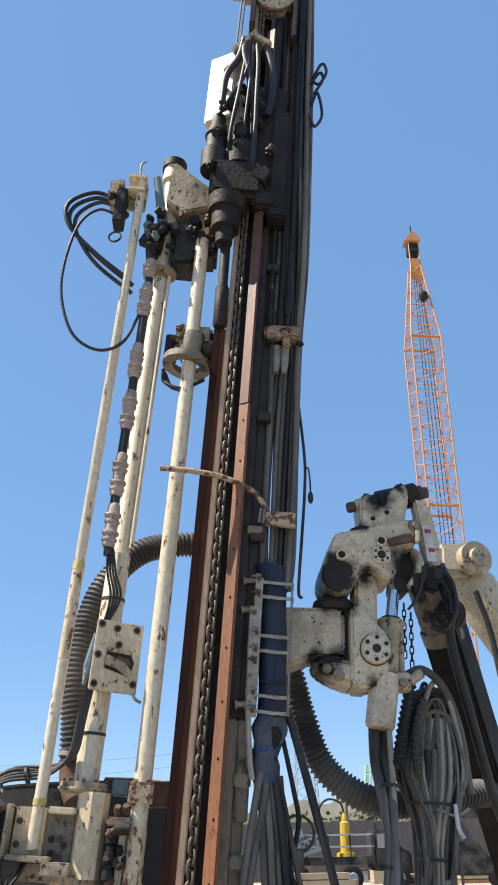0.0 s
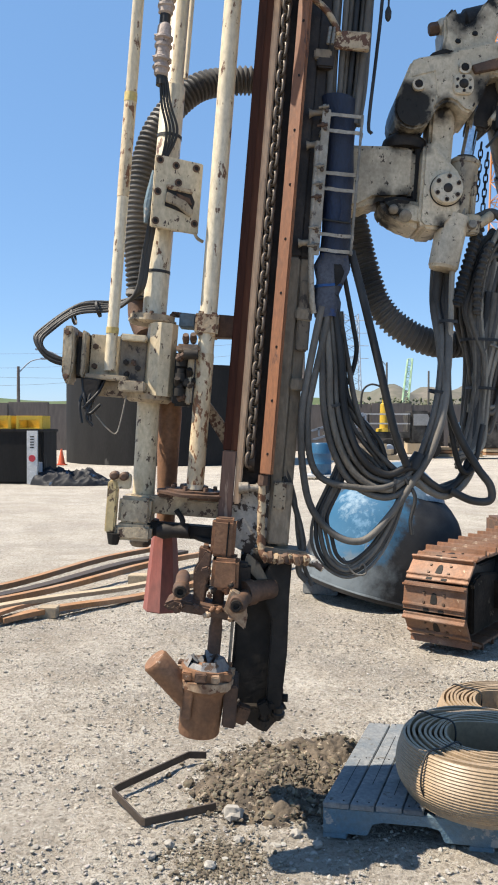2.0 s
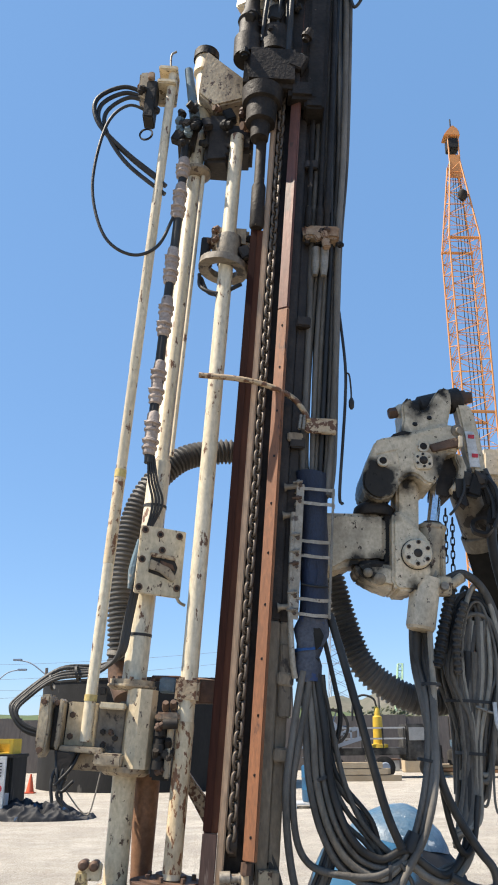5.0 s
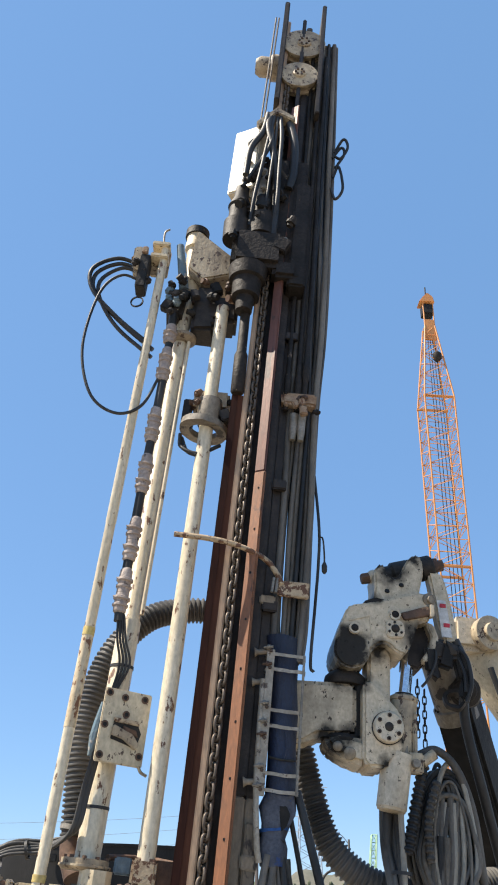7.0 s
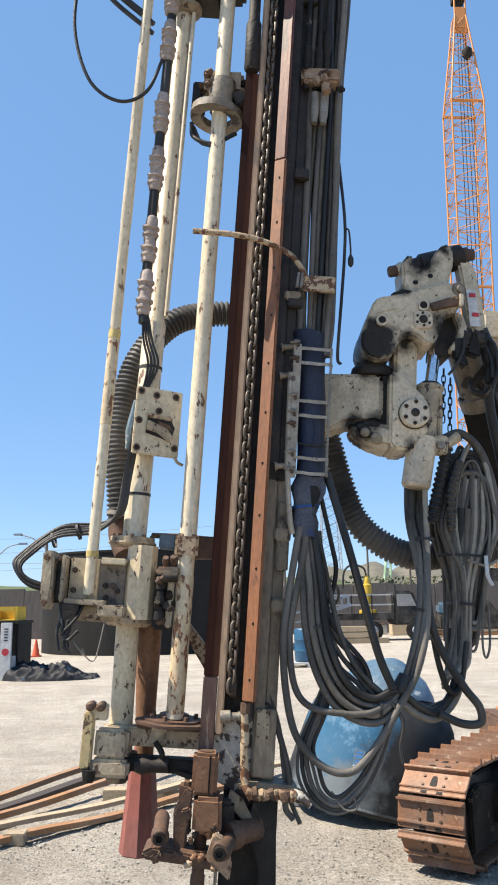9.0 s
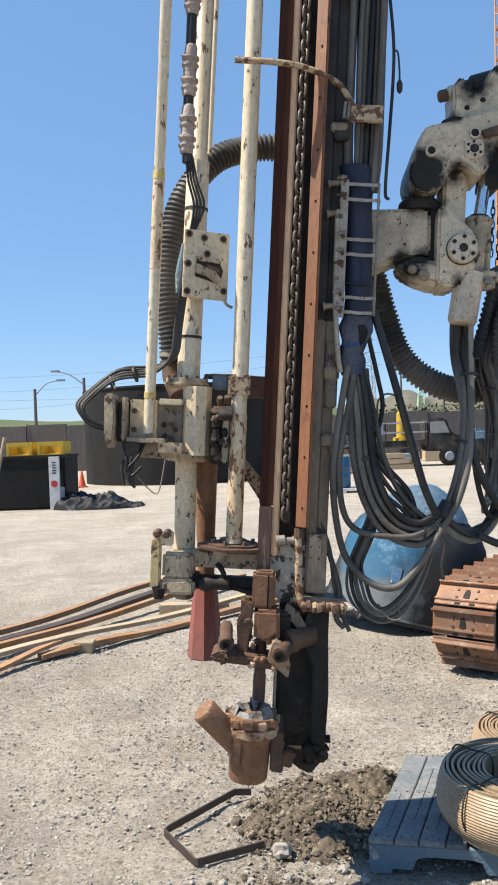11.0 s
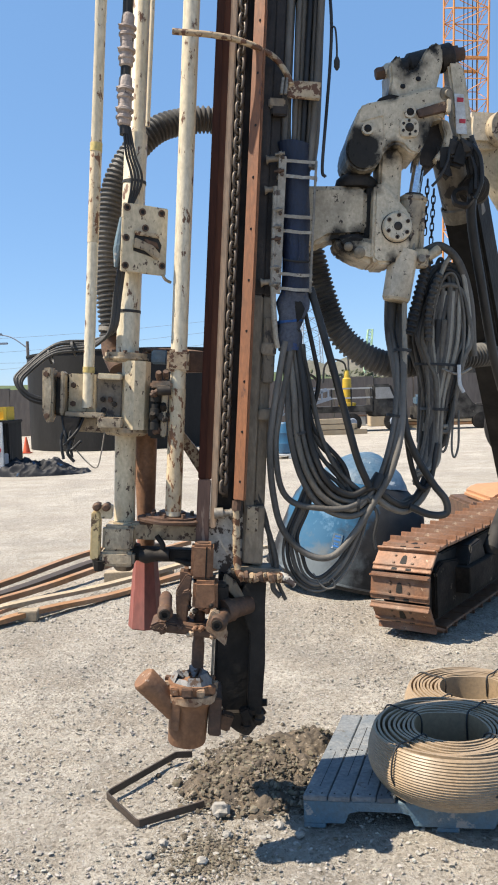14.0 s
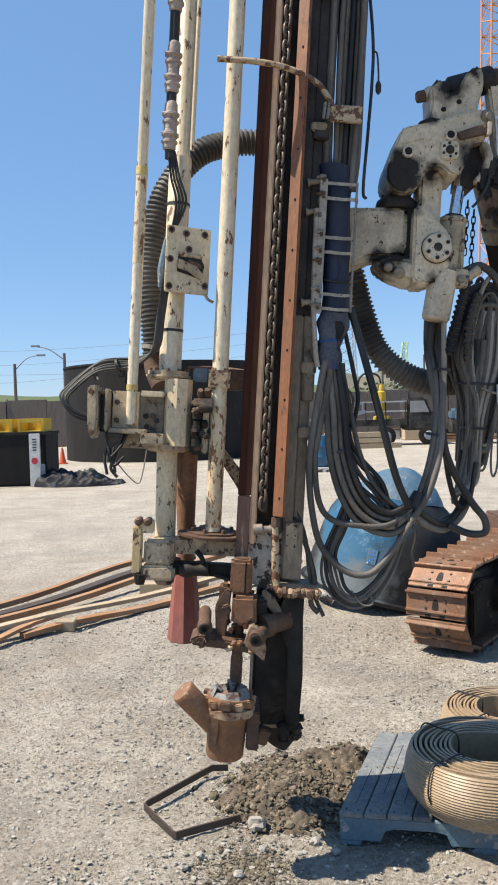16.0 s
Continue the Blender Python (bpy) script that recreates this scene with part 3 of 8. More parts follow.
part("cheek", bm, BLACK_STEEL, mast, "", True)
bm = B()
slab(bm, [(0.0, 0.99), (0.14, 0.93), (0.165, 0.88), (0.20, 0.92), (0.19, 1.21), (0.05, 1.21), (0.0, 1.14)], 2.985, 3.03, 0.004)
part("front_plate", bm, FLAKED, mast, "white plate with flaking paint", True)
part("rubbing_plate", box(B(), 0.176, 0.262, 2.955, 3.0, 1.0, 1.25), MAST_GREY, mast, "", True)
bm = box(B(), 0.185, 0.235, 2.945, 2.957, 1.14, 1.25, 0.003)
id_plate = part("cover_plate", bm, CREAM_WORN, mast, "small bolted cover plate", True)
bolts(id_plate, [(x, 2.945, z) for x in (0.193, 0.227) for z in (1.15, 1.195, 1.24)], (0, -1, 0), 0.004, 0.004, lean=True)
lock = part("lock_rod", rumple(tube(B(), ((0.136, 2.92, 1.26), (0.143, 2.92, 1.12), (0.152, 2.92, 1.01), (0.162, 2.91, 0.962), (0.20, 2.90, 0.950), (0.28, 2.90, 0.955), (0.345, 2.90, 0.962)), 0.0155, 12, 8), 0.006, 34), BANDED, mast, "rust-crusted bent locking rod", True)
part("rod_nut", lathe(B(), (0.140, 2.92, 1.235), (0.140, 2.92, 1.275), [(0, 0.022), (1, 0.021)], 8), RUST_STEEL, lock, "", True)
random.seed(41)
for k in range(9):
    x = 0.17 + 0.02 * k
    part("crust_lump", rumple(lathe(B(), (x - 0.015, 2.895, 0.952), (x + 0.02, 2.90, 0.958), [(0, 0.008), (0.3, 0.022), (0.7, 0.020), (1, 0.006)], 8), 0.010, 40, k), (RUST_PALE, RUST_STEEL, BANDED)[k % 3], lock, "", True)
bm = B()
slab(bm, [(0.12, 0.975), (0.15, 0.94), (0.31, 0.94), (0.36, 0.96), (0.34, 0.985), (0.17, 0.99)], 2.93, 3.05, 0.006)
part("ledge_plate", rumple(bm, 0.005, 18), MAST_GREY, mast, "grouted ledge plate", True)
bm = B()
slab(bm, [(0.10, 0.955), (0.15, 0.93), (0.19, 0.86), (0.17, 0.835), (0.13, 0.87), (0.09, 0.91)], 2.925, 2.95, 0.004)
part("torn_plate", rumple(bm, 0.006, 24), MAST_GREY, mast, "torn white plate", True)
bm = lathe(B(), (0.335, 2.92, 0.965), (0.40, 2.89, 0.925), [(0, 0.016), (0.4, 0.024), (0.6, 0.018), (1, 0.012)], 12)
part("ledge_nipple", rumple(bm, 0.005, 30), FLAKED, mast, "", True)
bm = B()
lathe(bm, (0.045, 2.93, 1.215), (0.13, 2.93, 1.222), [(0, 0.024), (0.45, 0.024), (0.46, 0.015), (0.8, 0.015), (0.81, 0.02), (1, 0.02)], 14)
part("tension_screw", bm, ZINC, mast, "grey tension screw", True)

# drive chain: oval steel links in the channel
def oval_link(w, h, r, y):
    pts = []
    for k in range(17):
        a = 2 * math.pi * k / 16
        c, q = math.cos(a), math.sin(a)
        pts.append((math.copysign(abs(c) ** 0.6, c) * w, y, math.copysign(abs(q) ** 0.8, q) * h))
    return tube(B(), pts, r, 6, 1)
link_a = mesh_of(oval_link(0.0165, 0.0275, 0.0070, 0.0), CHAIN_STEEL, "link")
chain = thing("drive_chain", TILT @ V((0.079, 2.93, 1.33)), "greasy steel drive chain running up the mast", "chain")
chain.matrix_world = Matrix.LocRotScale(chain.location, (Matrix.Rotation(LEAN, 3, "Y") @ Matrix.Rotation(radians(38), 3, "Z")).to_quaternion(), V((SIZE, SIZE, SIZE)))
for i in range(150):
    lk = new("link", link_a)
    lk.parent, lk.location, lk.rotation_euler = chain, (0.0, 0.0, 0.0358 * i), (0, 0, radians(90) * (i % 2))
bm = B()
cyl(bm, (0.075, 2.975, 1.335), (0.10, 2.975, 1.335), 0.055, None, 18)
part("idler_wheel", bm, DARK_WEB, mast, "", True)

# top sheaves
for (x, z, r, y) in ((0.15, 6.60, 0.125, 2.93), (0.16, 6.98, 0.15, 2.95)):
    bm = B()
    lathe(bm, (x, y - 0.05, z), (x, y + 0.06, z), [(0, r * 0.3), (0.05, r * 0.34), (0.12, r * 0.34), (0.15, r), (0.3, r), (0.4, r * 0.86), (0.6, r * 0.86), (0.7, r), (0.95, r), (1, r * 0.4)], 36)
    sheave = part("sheave", bm, CREAM_WORN, mast, "cream painted rope sheave", True)
    bolts(sheave, [(x + r * 0.22 * math.cos(a), y - 0.05, z + r * 0.22 * math.sin(a)) for a in [i * math.pi / 3 for i in range(6)]], (0, -1, 0), 0.009, 0.008, lean=True)
part("head_cheek", box(B(), 0.0, 0.035, 2.88, 3.15, 6.3, 7.4), DARK_WEB, mast, "", True)
part("head_cheek", box(B(), 0.27, 0.30, 2.88, 3.15, 6.2, 7.4), DARK_WEB, mast, "", True)
bm = B()
lathe(bm, (-0.16, 3.05, 6.86), (0.0, 3.05, 6.86), [(0, 0.05), (0.2, 0.07), (0.6, 0.07), (0.7, 0.09), (1, 0.09)], 18)
part("head_motor", bm, CREAM_WORN, mast, "cream hydraulic motor", True)
bm = B()
for x in (-0.075, -0.055):
    cyl(bm, (x, 2.95, 5.6), (x + 0.02, 2.95, 7.3), 0.006, None, 8)
part("hoist_rope", bm, CHAIN_STEEL, mast, "", True)

# ---- drill rod in front of the mast ----
rod = thing("drill_rod", (0.01, 2.88, 0.6), "maroon rusted steel drill rod with a grey upper joint", "drill rod")
bm = B()
slab(bm, [(-0.030, 1.36), (0.006, 1.36), (0.004, 4.0), (-0.032, 4.0)], 2.935, 2.953, 0.004)
part("rod_bar", bm, MAROON, rod, "dark maroon flat bar", True)
part("rod_bar", slab(B(), [(-0.004, 1.361), (0.029, 1.361), (0.029, 4.0), (-0.006, 4.0)], 2.9385, 2.956, 0.003), MAROON_EDGE, rod, "red-brown edge of the bar", True)
part("rod_bar", slab(B(), [(-0.030, 1.08), (0.026, 1.08), (0.026, 1.359), (-0.030, 1.359)], 2.933, 2.954, 0.004), WORN_BAR, rod, "bar worn to grey-brown steel", True)
bm = B()
lathe(bm, (-0.006, 2.93, 4.0), (-0.015, 2.93, 4.6), [(0, 0.027), (0.02, 0.035), (0.4, 0.035), (0.44, 0.026), (1, 0.026)], 24)
part("rod_joint", bm, HEAD_STEEL, rod, "grey tool joint", True)
bm = B()
lathe(bm, (0.0, 2.88, 0.44), (0.004, 2.88, 1.10), [(0, 0.026), (0.35, 0.026), (0.36, 0.023), (0.6, 0.023), (0.62, 0.028), (1, 0.028)], 20)
part("rod_end", bm, RUST_STEEL, rod, "rusty brown lower rod", True)
def low(name, bm, material, parent, label="", drop=0.034):
    """A part of the clamp or of the flushing head, hung lower than drawn."""
    bmesh.ops.translate(bm, vec=(0, 0, -drop), verts=bm.verts)
    return part(name, bm, material, parent, label, True)
clampu = thing("rod_clamp", (0.0, 2.88, 0.7), "rusty brown rod clamp with pinned jaws", "rod clamp")
bm = box(B(), -0.043, 0.05, 2.83, 2.94, 0.985, 1.13, 0.012)
low("upper_sleeve", bm, DIVERTER_RUST, clampu, "")
low("sleeve_seam", box(B(), 0.018, 0.024, 2.822, 2.832, 0.99, 1.125, 0.002), BLACK_STEEL, clampu, "")
low("side_block", rumple(box(B(), -0.085, -0.04, 2.85, 2.95, 0.83, 1.02, 0.014), 0.005, 18), RUST_STEEL, clampu, "")
low("side_block", rumple(box(B(), 0.06, 0.12, 2.87, 2.97, 0.84, 0.96, 0.014), 0.006, 18), GREASED, clampu, "")
bm = box(B(), -0.03, 0.075, 2.80, 2.95, 0.86, 0.985, 0.014)
low("lower_sleeve", rumple(bm, 0.005, 20), DIVERTER_RUST, clampu, "")
bm = B()
slab(bm, [(-0.20, 0.80), (-0.19, 0.78), (-0.05, 0.768), (0.08, 0.755), (0.10, 0.785), (0.02, 0.80), (-0.06, 0.81), (-0.16, 0.825)], 2.76, 2.92, 0.008)
low("base_jaw", rumple(bm, 0.006, 16), RUST_STEEL, clampu, "")
for (x, z, s) in ((-0.135, 0.865, 0.9), (0.075, 0.83, 1.0)):
    bm = B()
    lathe(bm, (x, 2.72, z), (x + 0.06 * (1 if x > 0 else -0.2), 2.95, z + 0.01), [(0, 0.026 * s), (0.06, 0.034 * s), (0.2, 0.034 * s), (0.25, 0.029 * s), (1, 0.031 * s)], 20)
    jaw = low("jaw_cylinder", rumple(bm, 0.004, 30), RUST_STEEL, clampu, "")
    bm = B()
    ring(bm, (x, 2.712, z), (0, 1, 0), 0.012, 0.009, 0.02, 18)
    low("jaw_pin", bm, HEAD_STEEL, jaw, "")
    low("pin_core", cyl(B(), (x, 2.714, z), (x, 2.74, z), 0.013, None, 12), BLACK_STEEL, jaw, "")
bm = B()
lathe(bm, (0.10, 2.86, 0.845), (0.21, 2.95, 0.86), [(0, 0.05), (0.3, 0.05), (0.33, 0.042), (1, 0.042)], 18)
low("side_cylinder", bm, RUST_STEEL, clampu, "")
bm = B()
slab(bm, [(-0.09, 0.79), (-0.05, 0.79), (-0.035, 1.0), (-0.06, 1.01), (-0.10, 0.93)], 2.82, 2.92, 0.006)
low("jaw_arm", rumple(bm, 0.004, 20), RUST_STEEL, clampu, "")
bm = B()
slab(bm, [(0.03, 0.80), (0.115, 0.73), (0.12, 0.80), (0.09, 0.86), (0.05, 0.88)], 2.74, 2.80, 0.006)
low("jaw_tooth", rumple(bm, 0.008, 30), RUST_PALE, clampu, "ochre crusted jaw")

# ---- diverter at the foot ----
div = thing("flush_diverter", (-0.02, 2.8, 0.36), "rusty steel flushing head with a side outlet", "flushing head")
bm = B()
lathe(bm, (-0.03, 2.80, 0.36), (-0.02, 2.80, 0.62), [(0, 0.074), (0.03, 0.079), (0.62, 0.084), (0.66, 0.09), (0.72, 0.103), (0.80, 0.103), (0.84, 0.094), (0.92, 0.10), (1, 0.096)], 36)
low("body", rumple(bm, 0.003, 18), DIVERTER_RUST, div, "", 0.082)
bm = B()
lathe(bm, (-0.08, 2.78, 0.50), (-0.215, 2.74, 0.645), [(0, 0.048), (0.6, 0.050), (0.95, 0.052), (1, 0.046)], 28)
low("side_outlet", bm, DIVERTER_RUST, div, "brown side pipe", 0.082)
bm = B()
ring(bm, (-0.02, 2.80, 0.565), (0, 0, 1), 0.085, 0.025, 0.03)
low("flange", rumple(bm, 0.006, 25), RUST_PALE, div, "crusted flange ring", 0.082)
random.seed(43)
for k in range(11):
    a = 2 * math.pi * k / 11
    c, s = math.cos(a), math.sin(a)
    w = random.uniform(0.012, 0.024)
    bm = box(B(), -0.02 + 0.098 * c - w, -0.02 + 0.098 * c + w, 2.80 + 0.098 * s - w, 2.80 + 0.098 * s + w, 0.585, 0.612 + random.uniform(0, 0.012), 0.004)
    low("rim_tab", rumple(bm, 0.006, 30, k), (RUST_PALE, DIVERTER_RUST, RUST_STEEL)[k % 3], div, "", 0.082)
low("patch_plate", rumple(slab(B(), [(-0.095, 0.44), (-0.06, 0.435), (-0.055, 0.56), (-0.092, 0.565)], 2.712, 2.728, 0.004), 0.003, 20), DIVERTER_RUST, div, "", 0.082)
for i in range(9):
    a = 2 * math.pi * i / 9
    bm = B()
    c, s = math.cos(a), math.sin(a)
    pts = []
    for (r, w, z) in ((0.088, 0.031, 0.606), (0.066, 0.025, 0.632 + 0.010 * (i % 3)), (0.036, 0.004, 0.618 - 0.008 * (i % 2))):
        pts.append([V((-0.02 + r * c - w * s, 2.80 + r * s + w * c, z)), V((-0.02 + r * c + w * s, 2.80 + r * s - w * c, z))])
    for dz in (0, 0.008):
        vs = [[bm.verts.new(q + V((0, 0, dz))) for q in row] for row in pts]
        for u, w in zip(vs, vs[1:]):
            bm.faces.new((u[0], u[1], w[1], w[0]))
    low("seal_flap", bm, FLAP_GREY, div, "pale grey rubber flap", 0.082)
bm = B()
cyl(bm, (0.065, 2.9, 0.45), (0.065, 2.9, 0.80), 0.006, None, 8)
low("guide_pin", bm, ZINC, div, "", 0.082)
low("hinge", rumple(box(B(), 0.055, 0.11, 2.76, 2.95, 0.40, 0.56), 0.008, 20), RUST_STEEL, div, "", 0.082)

# ---- rod handling unit beside the mast ----
ldr = thing("rod_loader", (-0.32, 3.1, 0.9), "cream painted rod handling unit of upright tubes with rust chips", "rod loader")
def turned(name, p, q, prof, material, label="", seg=26, parent=None):
    return part(name, lathe(B(), p, q, prof, seg), material, parent or ldr, label, True)
turned("thin_tube", (-0.517, 3.0, 1.64), (-0.516, 3.0, 5.0), [(0, 0.023), (0.48, 0.023), (0.481, 0.0245), (1, 0.0235)], WHITE_PIPE, "slim white tube with rust marks")
turned("main_tube", (-0.367, 3.1, 1.86), (-0.352, 3.1, 4.80), [(0, 0.050), (0.33, 0.049), (0.335, 0.040), (1, 0.038)], WHITE_PIPE, "thick white tube")
turned("guide_tube", (-0.133, 2.995, 1.19), (-0.142, 2.995, 4.60), [(0, 0.034), (0.012, 0.034), (0.014, 0.0335), (0.19, 0.033), (0.2, 0.035), (1, 0.035)], WHITE_PIPE, "white tube with long rust scars")
turned("scarred_sleeve", (-0.133, 2.995, 1.21), (-0.134, 2.995, 1.74), [(0, 0.0352), (0.97, 0.0352), (1, 0.034)], RUSTED_PIPE, "rust-scarred lower tube")
turned("scarred_sleeve", (-0.517, 3.0, 2.34), (-0.517, 3.0, 2.76), [(0, 0.0242), (1, 0.0247)], RUSTED_PIPE, "rust-scarred tube")
turned("conduit", (-0.312, 3.07, 2.86), (-0.305, 3.07, 4.4), [(0, 0.010), (1, 0.010)], WHITE_PIPE)
turned("tape_band", (-0.517, 3.0, 2.72), (-0.517, 3.0, 2.755), [(0, 0.026), (1, 0.026)], FADED_YELLOW, "yellow tape band")
turned("tape_band", (-0.517, 3.0, 1.79), (-0.517, 3.0, 1.815), [(0, 0.0255), (1, 0.0255)], FADED_YELLOW, "yellow band")
turned("strap", (-0.366, 3.1, 2.062), (-0.366, 3.1, 2.074), [(0, 0.052), (1, 0.052)], STRAP)
turned("strap", (-0.363, 3.1, 2.62), (-0.363, 3.1, 2.632), [(0, 0.052), (1, 0.052)], STRAP)
turned("flange", (-0.370, 3.08, 1.845), (-0.370, 3.08, 1.885), [(0, 0.085), (0.3, 0.1), (0.5, 0.1), (0.52, 0.092), (1, 0.092)], CREAM_WORN, "bolted flange")
turned("flange", (-0.360, 3.08, 1.525), (-0.360, 3.08, 1.56), [(0, 0.08), (0.4, 0.098), (1, 0.098)], CREAM_WORN, "crusted flange")
bm = B()
lathe(bm, (-0.318, 3.04, 1.555), (-0.318, 3.04, 1.85), [(0, 0.062), (1, 0.062)], 8)
part("gear_housing", bm, CREAM, ldr, "faceted cream gear housing", True, 30)
bm = box(B(), -0.41, -0.375, 3.05, 3.12, 1.58, 1.80)
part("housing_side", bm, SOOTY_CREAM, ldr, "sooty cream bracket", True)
turned("lower_tube", (-0.352, 3.1, 1.11), (-0.362, 3.1, 1.54), [(0, 0.046), (1, 0.047)], CREAM)
bm = box(B(), -0.608, -0.485, 3.03, 3.05, 1.62, 1.785, 0.004)
holder = part("tube_holder", bm, CREAM, ldr, "cream bracket with bolts", True)
bolts(holder, [(-0.585, 3.03, 1.735), (-0.585, 3.03, 1.655)], (0, -1, 0), 0.013, 0.01, lean=True)
part("holder_shelf", box(B(), -0.605, -0.44, 2.955, 3.06, 1.60, 1.622, 0.004), CREAM_WORN, ldr, "", True)
bm = B()
slab(bm, [(-0.702, 1.80), (-0.662, 1.805), (-0.652, 1.70), (-0.655, 1.61), (-0.674, 1.565), (-0.697, 1.61)], 2.94, 3.06, 0.008)
pod = part("valve_bracket", bm, CREAM_WORN, ldr, "worn cream bracket plate", True)
part("valve_block", box(B(), -0.65, -0.612, 2.985, 3.03, 1.61, 1.765), BLACK_STEEL, pod, "black valve block", True)
part("gap_block", box(B(), -0.66, -0.605, 3.03, 3.06, 1.60, 1.78, 0.004), BLACK_STEEL, pod, "", True)
part("rear_cheek", slab(B(), [(-0.628, 1.795), (-0.612, 1.78), (-0.608, 1.63), (-0.616, 1.60), (-0.628, 1.61)], 2.96, 3.06, 0.005), CREAM_WORN, pod, "", True)
bolts(pod, [(-0.684, 2.94, 1.775), (-0.64, 2.985, 1.775), (-0.676, 2.94, 1.60)], (0, -1, 0), 0.012, 0.014, RUST_STEEL, True)
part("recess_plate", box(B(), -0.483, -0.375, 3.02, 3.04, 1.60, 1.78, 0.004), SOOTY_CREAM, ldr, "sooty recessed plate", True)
part("recess_lip", box(B(), -0.475, -0.372, 2.955, 3.02, 1.765, 1.79, 0.005), CREAM, ldr, "", True)
part("recess_foot", rumple(box(B(), -0.465, -0.36, 2.93, 3.03, 1.56, 1.605, 0.006), 0.004, 20), CREAM_WORN, ldr, "", True)
bolts(ldr, [(-0.455, 3.018, 1.68), (-0.405, 3.018, 1.66), (-0.45, 3.018, 1.63)], (0, -1, 0), 0.012, 0.014, GREASED, True)
bolts(ldr, [(-0.370 + 0.085 * math.cos(a), 3.08 + 0.085 * math.sin(a), 1.884) for a in (-2.7, -2.1, -1.5, -0.9, -0.3)], (0, 0, 1), 0.010, 0.010, RUST_STEEL, True)
bolts(ldr, [(-0.360 + 0.085 * math.cos(a), 3.08 + 0.085 * math.sin(a), 1.558) for a in (-2.7, -2.0, -1.4, -0.8, -0.2)], (0, 0, 1), 0.009, 0.010, RUST_STEEL, True)
part("hanger", rumple(slab(B(), [(-0.61, 1.60), (-0.60, 1.52), (-0.575, 1.47), (-0.555, 1.53), (-0.54, 1.60)], 2.95, 2.99, 0.004), 0.008, 20), GREASED, ldr, "", True)
part("pump_back", box(B(), -0.255, -0.175, 3.0, 3.08, 1.52, 1.745, 0.01), BLACK_STEEL, ldr, "black pump body", True)
part("pump_top", rumple(box(B(), -0.25, -0.155, 2.95, 3.06, 1.735, 1.768, 0.008), 0.006, 24), RUST_PALE, ldr, "", True)
for x, z in ((-0.215, 1.775), (-0.185, 1.78), (-0.235, 1.60), (-0.19, 1.64)):
    part("hose_nut", lathe(B(), (x, 2.985, z), (x, 2.955, z + 0.03), [(0, 0.012), (0.5, 0.015), (1, 0.012)], 8), HEAD_STEEL if z < 1.7 else RUST_STEEL, ldr, "", True)
part("link_bar", box(B(), -0.60, -0.36, 3.02, 3.06, 1.535, 1.60), CREAM_WORN, ldr, "", True)
bm = B()
for pts in (((-0.58, 2.98, 1.60), (-0.57, 2.95, 1.51), (-0.585, 2.94, 1.45), (-0.555, 2.94, 1.41)), ((-0.55, 2.98, 1.60), (-0.58, 2.95, 1.52), (-0.565, 2.94, 1.43)), ((-0.59, 2.98, 1.58), (-0.615, 2.95, 1.50), (-0.60, 2.94, 1.42)), ((-0.62, 2.98, 1.60), (-0.60, 2.95, 1.53), (-0.575, 2.94, 1.46), (-0.53, 2.94, 1.50)), ((-0.53, 2.98, 1.60), (-0.55, 2.95, 1.54), (-0.60, 2.94, 1.48))):
    tube(bm, pts, 0.007, 6, 6)
part("cable_tail", bm, RUBBER, ldr, "", True)
part("cable_tail", tube(B(), ((-0.56, 2.95, 1.47), (-0.50, 2.94, 1.41), (-0.46, 2.94, 1.39), (-0.445, 2.95, 1.45), (-0.435, 2.96, 1.54)), 0.003, 5, 6), ZINC, ldr, "", True)
for z in (1.56, 1.62, 1.68):
    bm = B()
    lathe(bm, (-0.225, 2.98, z), (-0.225, 2.98, z + 0.05), [(0, 0.022), (0.6, 0.022), (0.62, 0.017), (1, 0.017)], 14)
    part("fitting", bm, BLACK_STEEL, ldr, "black hydraulic fitting", True)
part("fitting_plate", box(B(), -0.20, -0.175, 2.97, 3.05, 1.53, 1.72), CREAM_WORN, ldr, "", True)
bm = B()
lathe(bm, (-0.215, 2.94, 1.725), (-0.16, 2.94, 1.73), [(0, 0.02), (1, 0.02)], 12)
part("elbow", bm, GREASED, ldr, "", True)
# tube clamp to the mast
bm = rumple(box(B(), -0.182, -0.09, 2.955, 3.15, 1.812, 1.905, 0.010), 0.004, 12)
part("tube_clamp", bm, BANDED, ldr, "rust-browned tube clamp", True)
bm = B()
slab(bm, [(-0.12, 1.81), (0.04, 1.82), (0.04, 1.905), (-0.10, 1.905)], 3.02, 3.10, 0.006)
part("clamp_arm", bm, RUST_STEEL, ldr, "", True)
part("blue_clamp", box(B(), -0.258, -0.190, 3.06, 3.14, 1.845, 1.905), PALLET_BLUE, ldr, "faded blue hose clamp", True)
bm = B()
tube(bm, ((-0.29, 3.1, 1.90), (-0.15, 3.25, 1.915), (0.02, 3.2, 1.90)), 0.012, 8)
part("hoop", bm, RUST_STEEL, ldr, "", True)
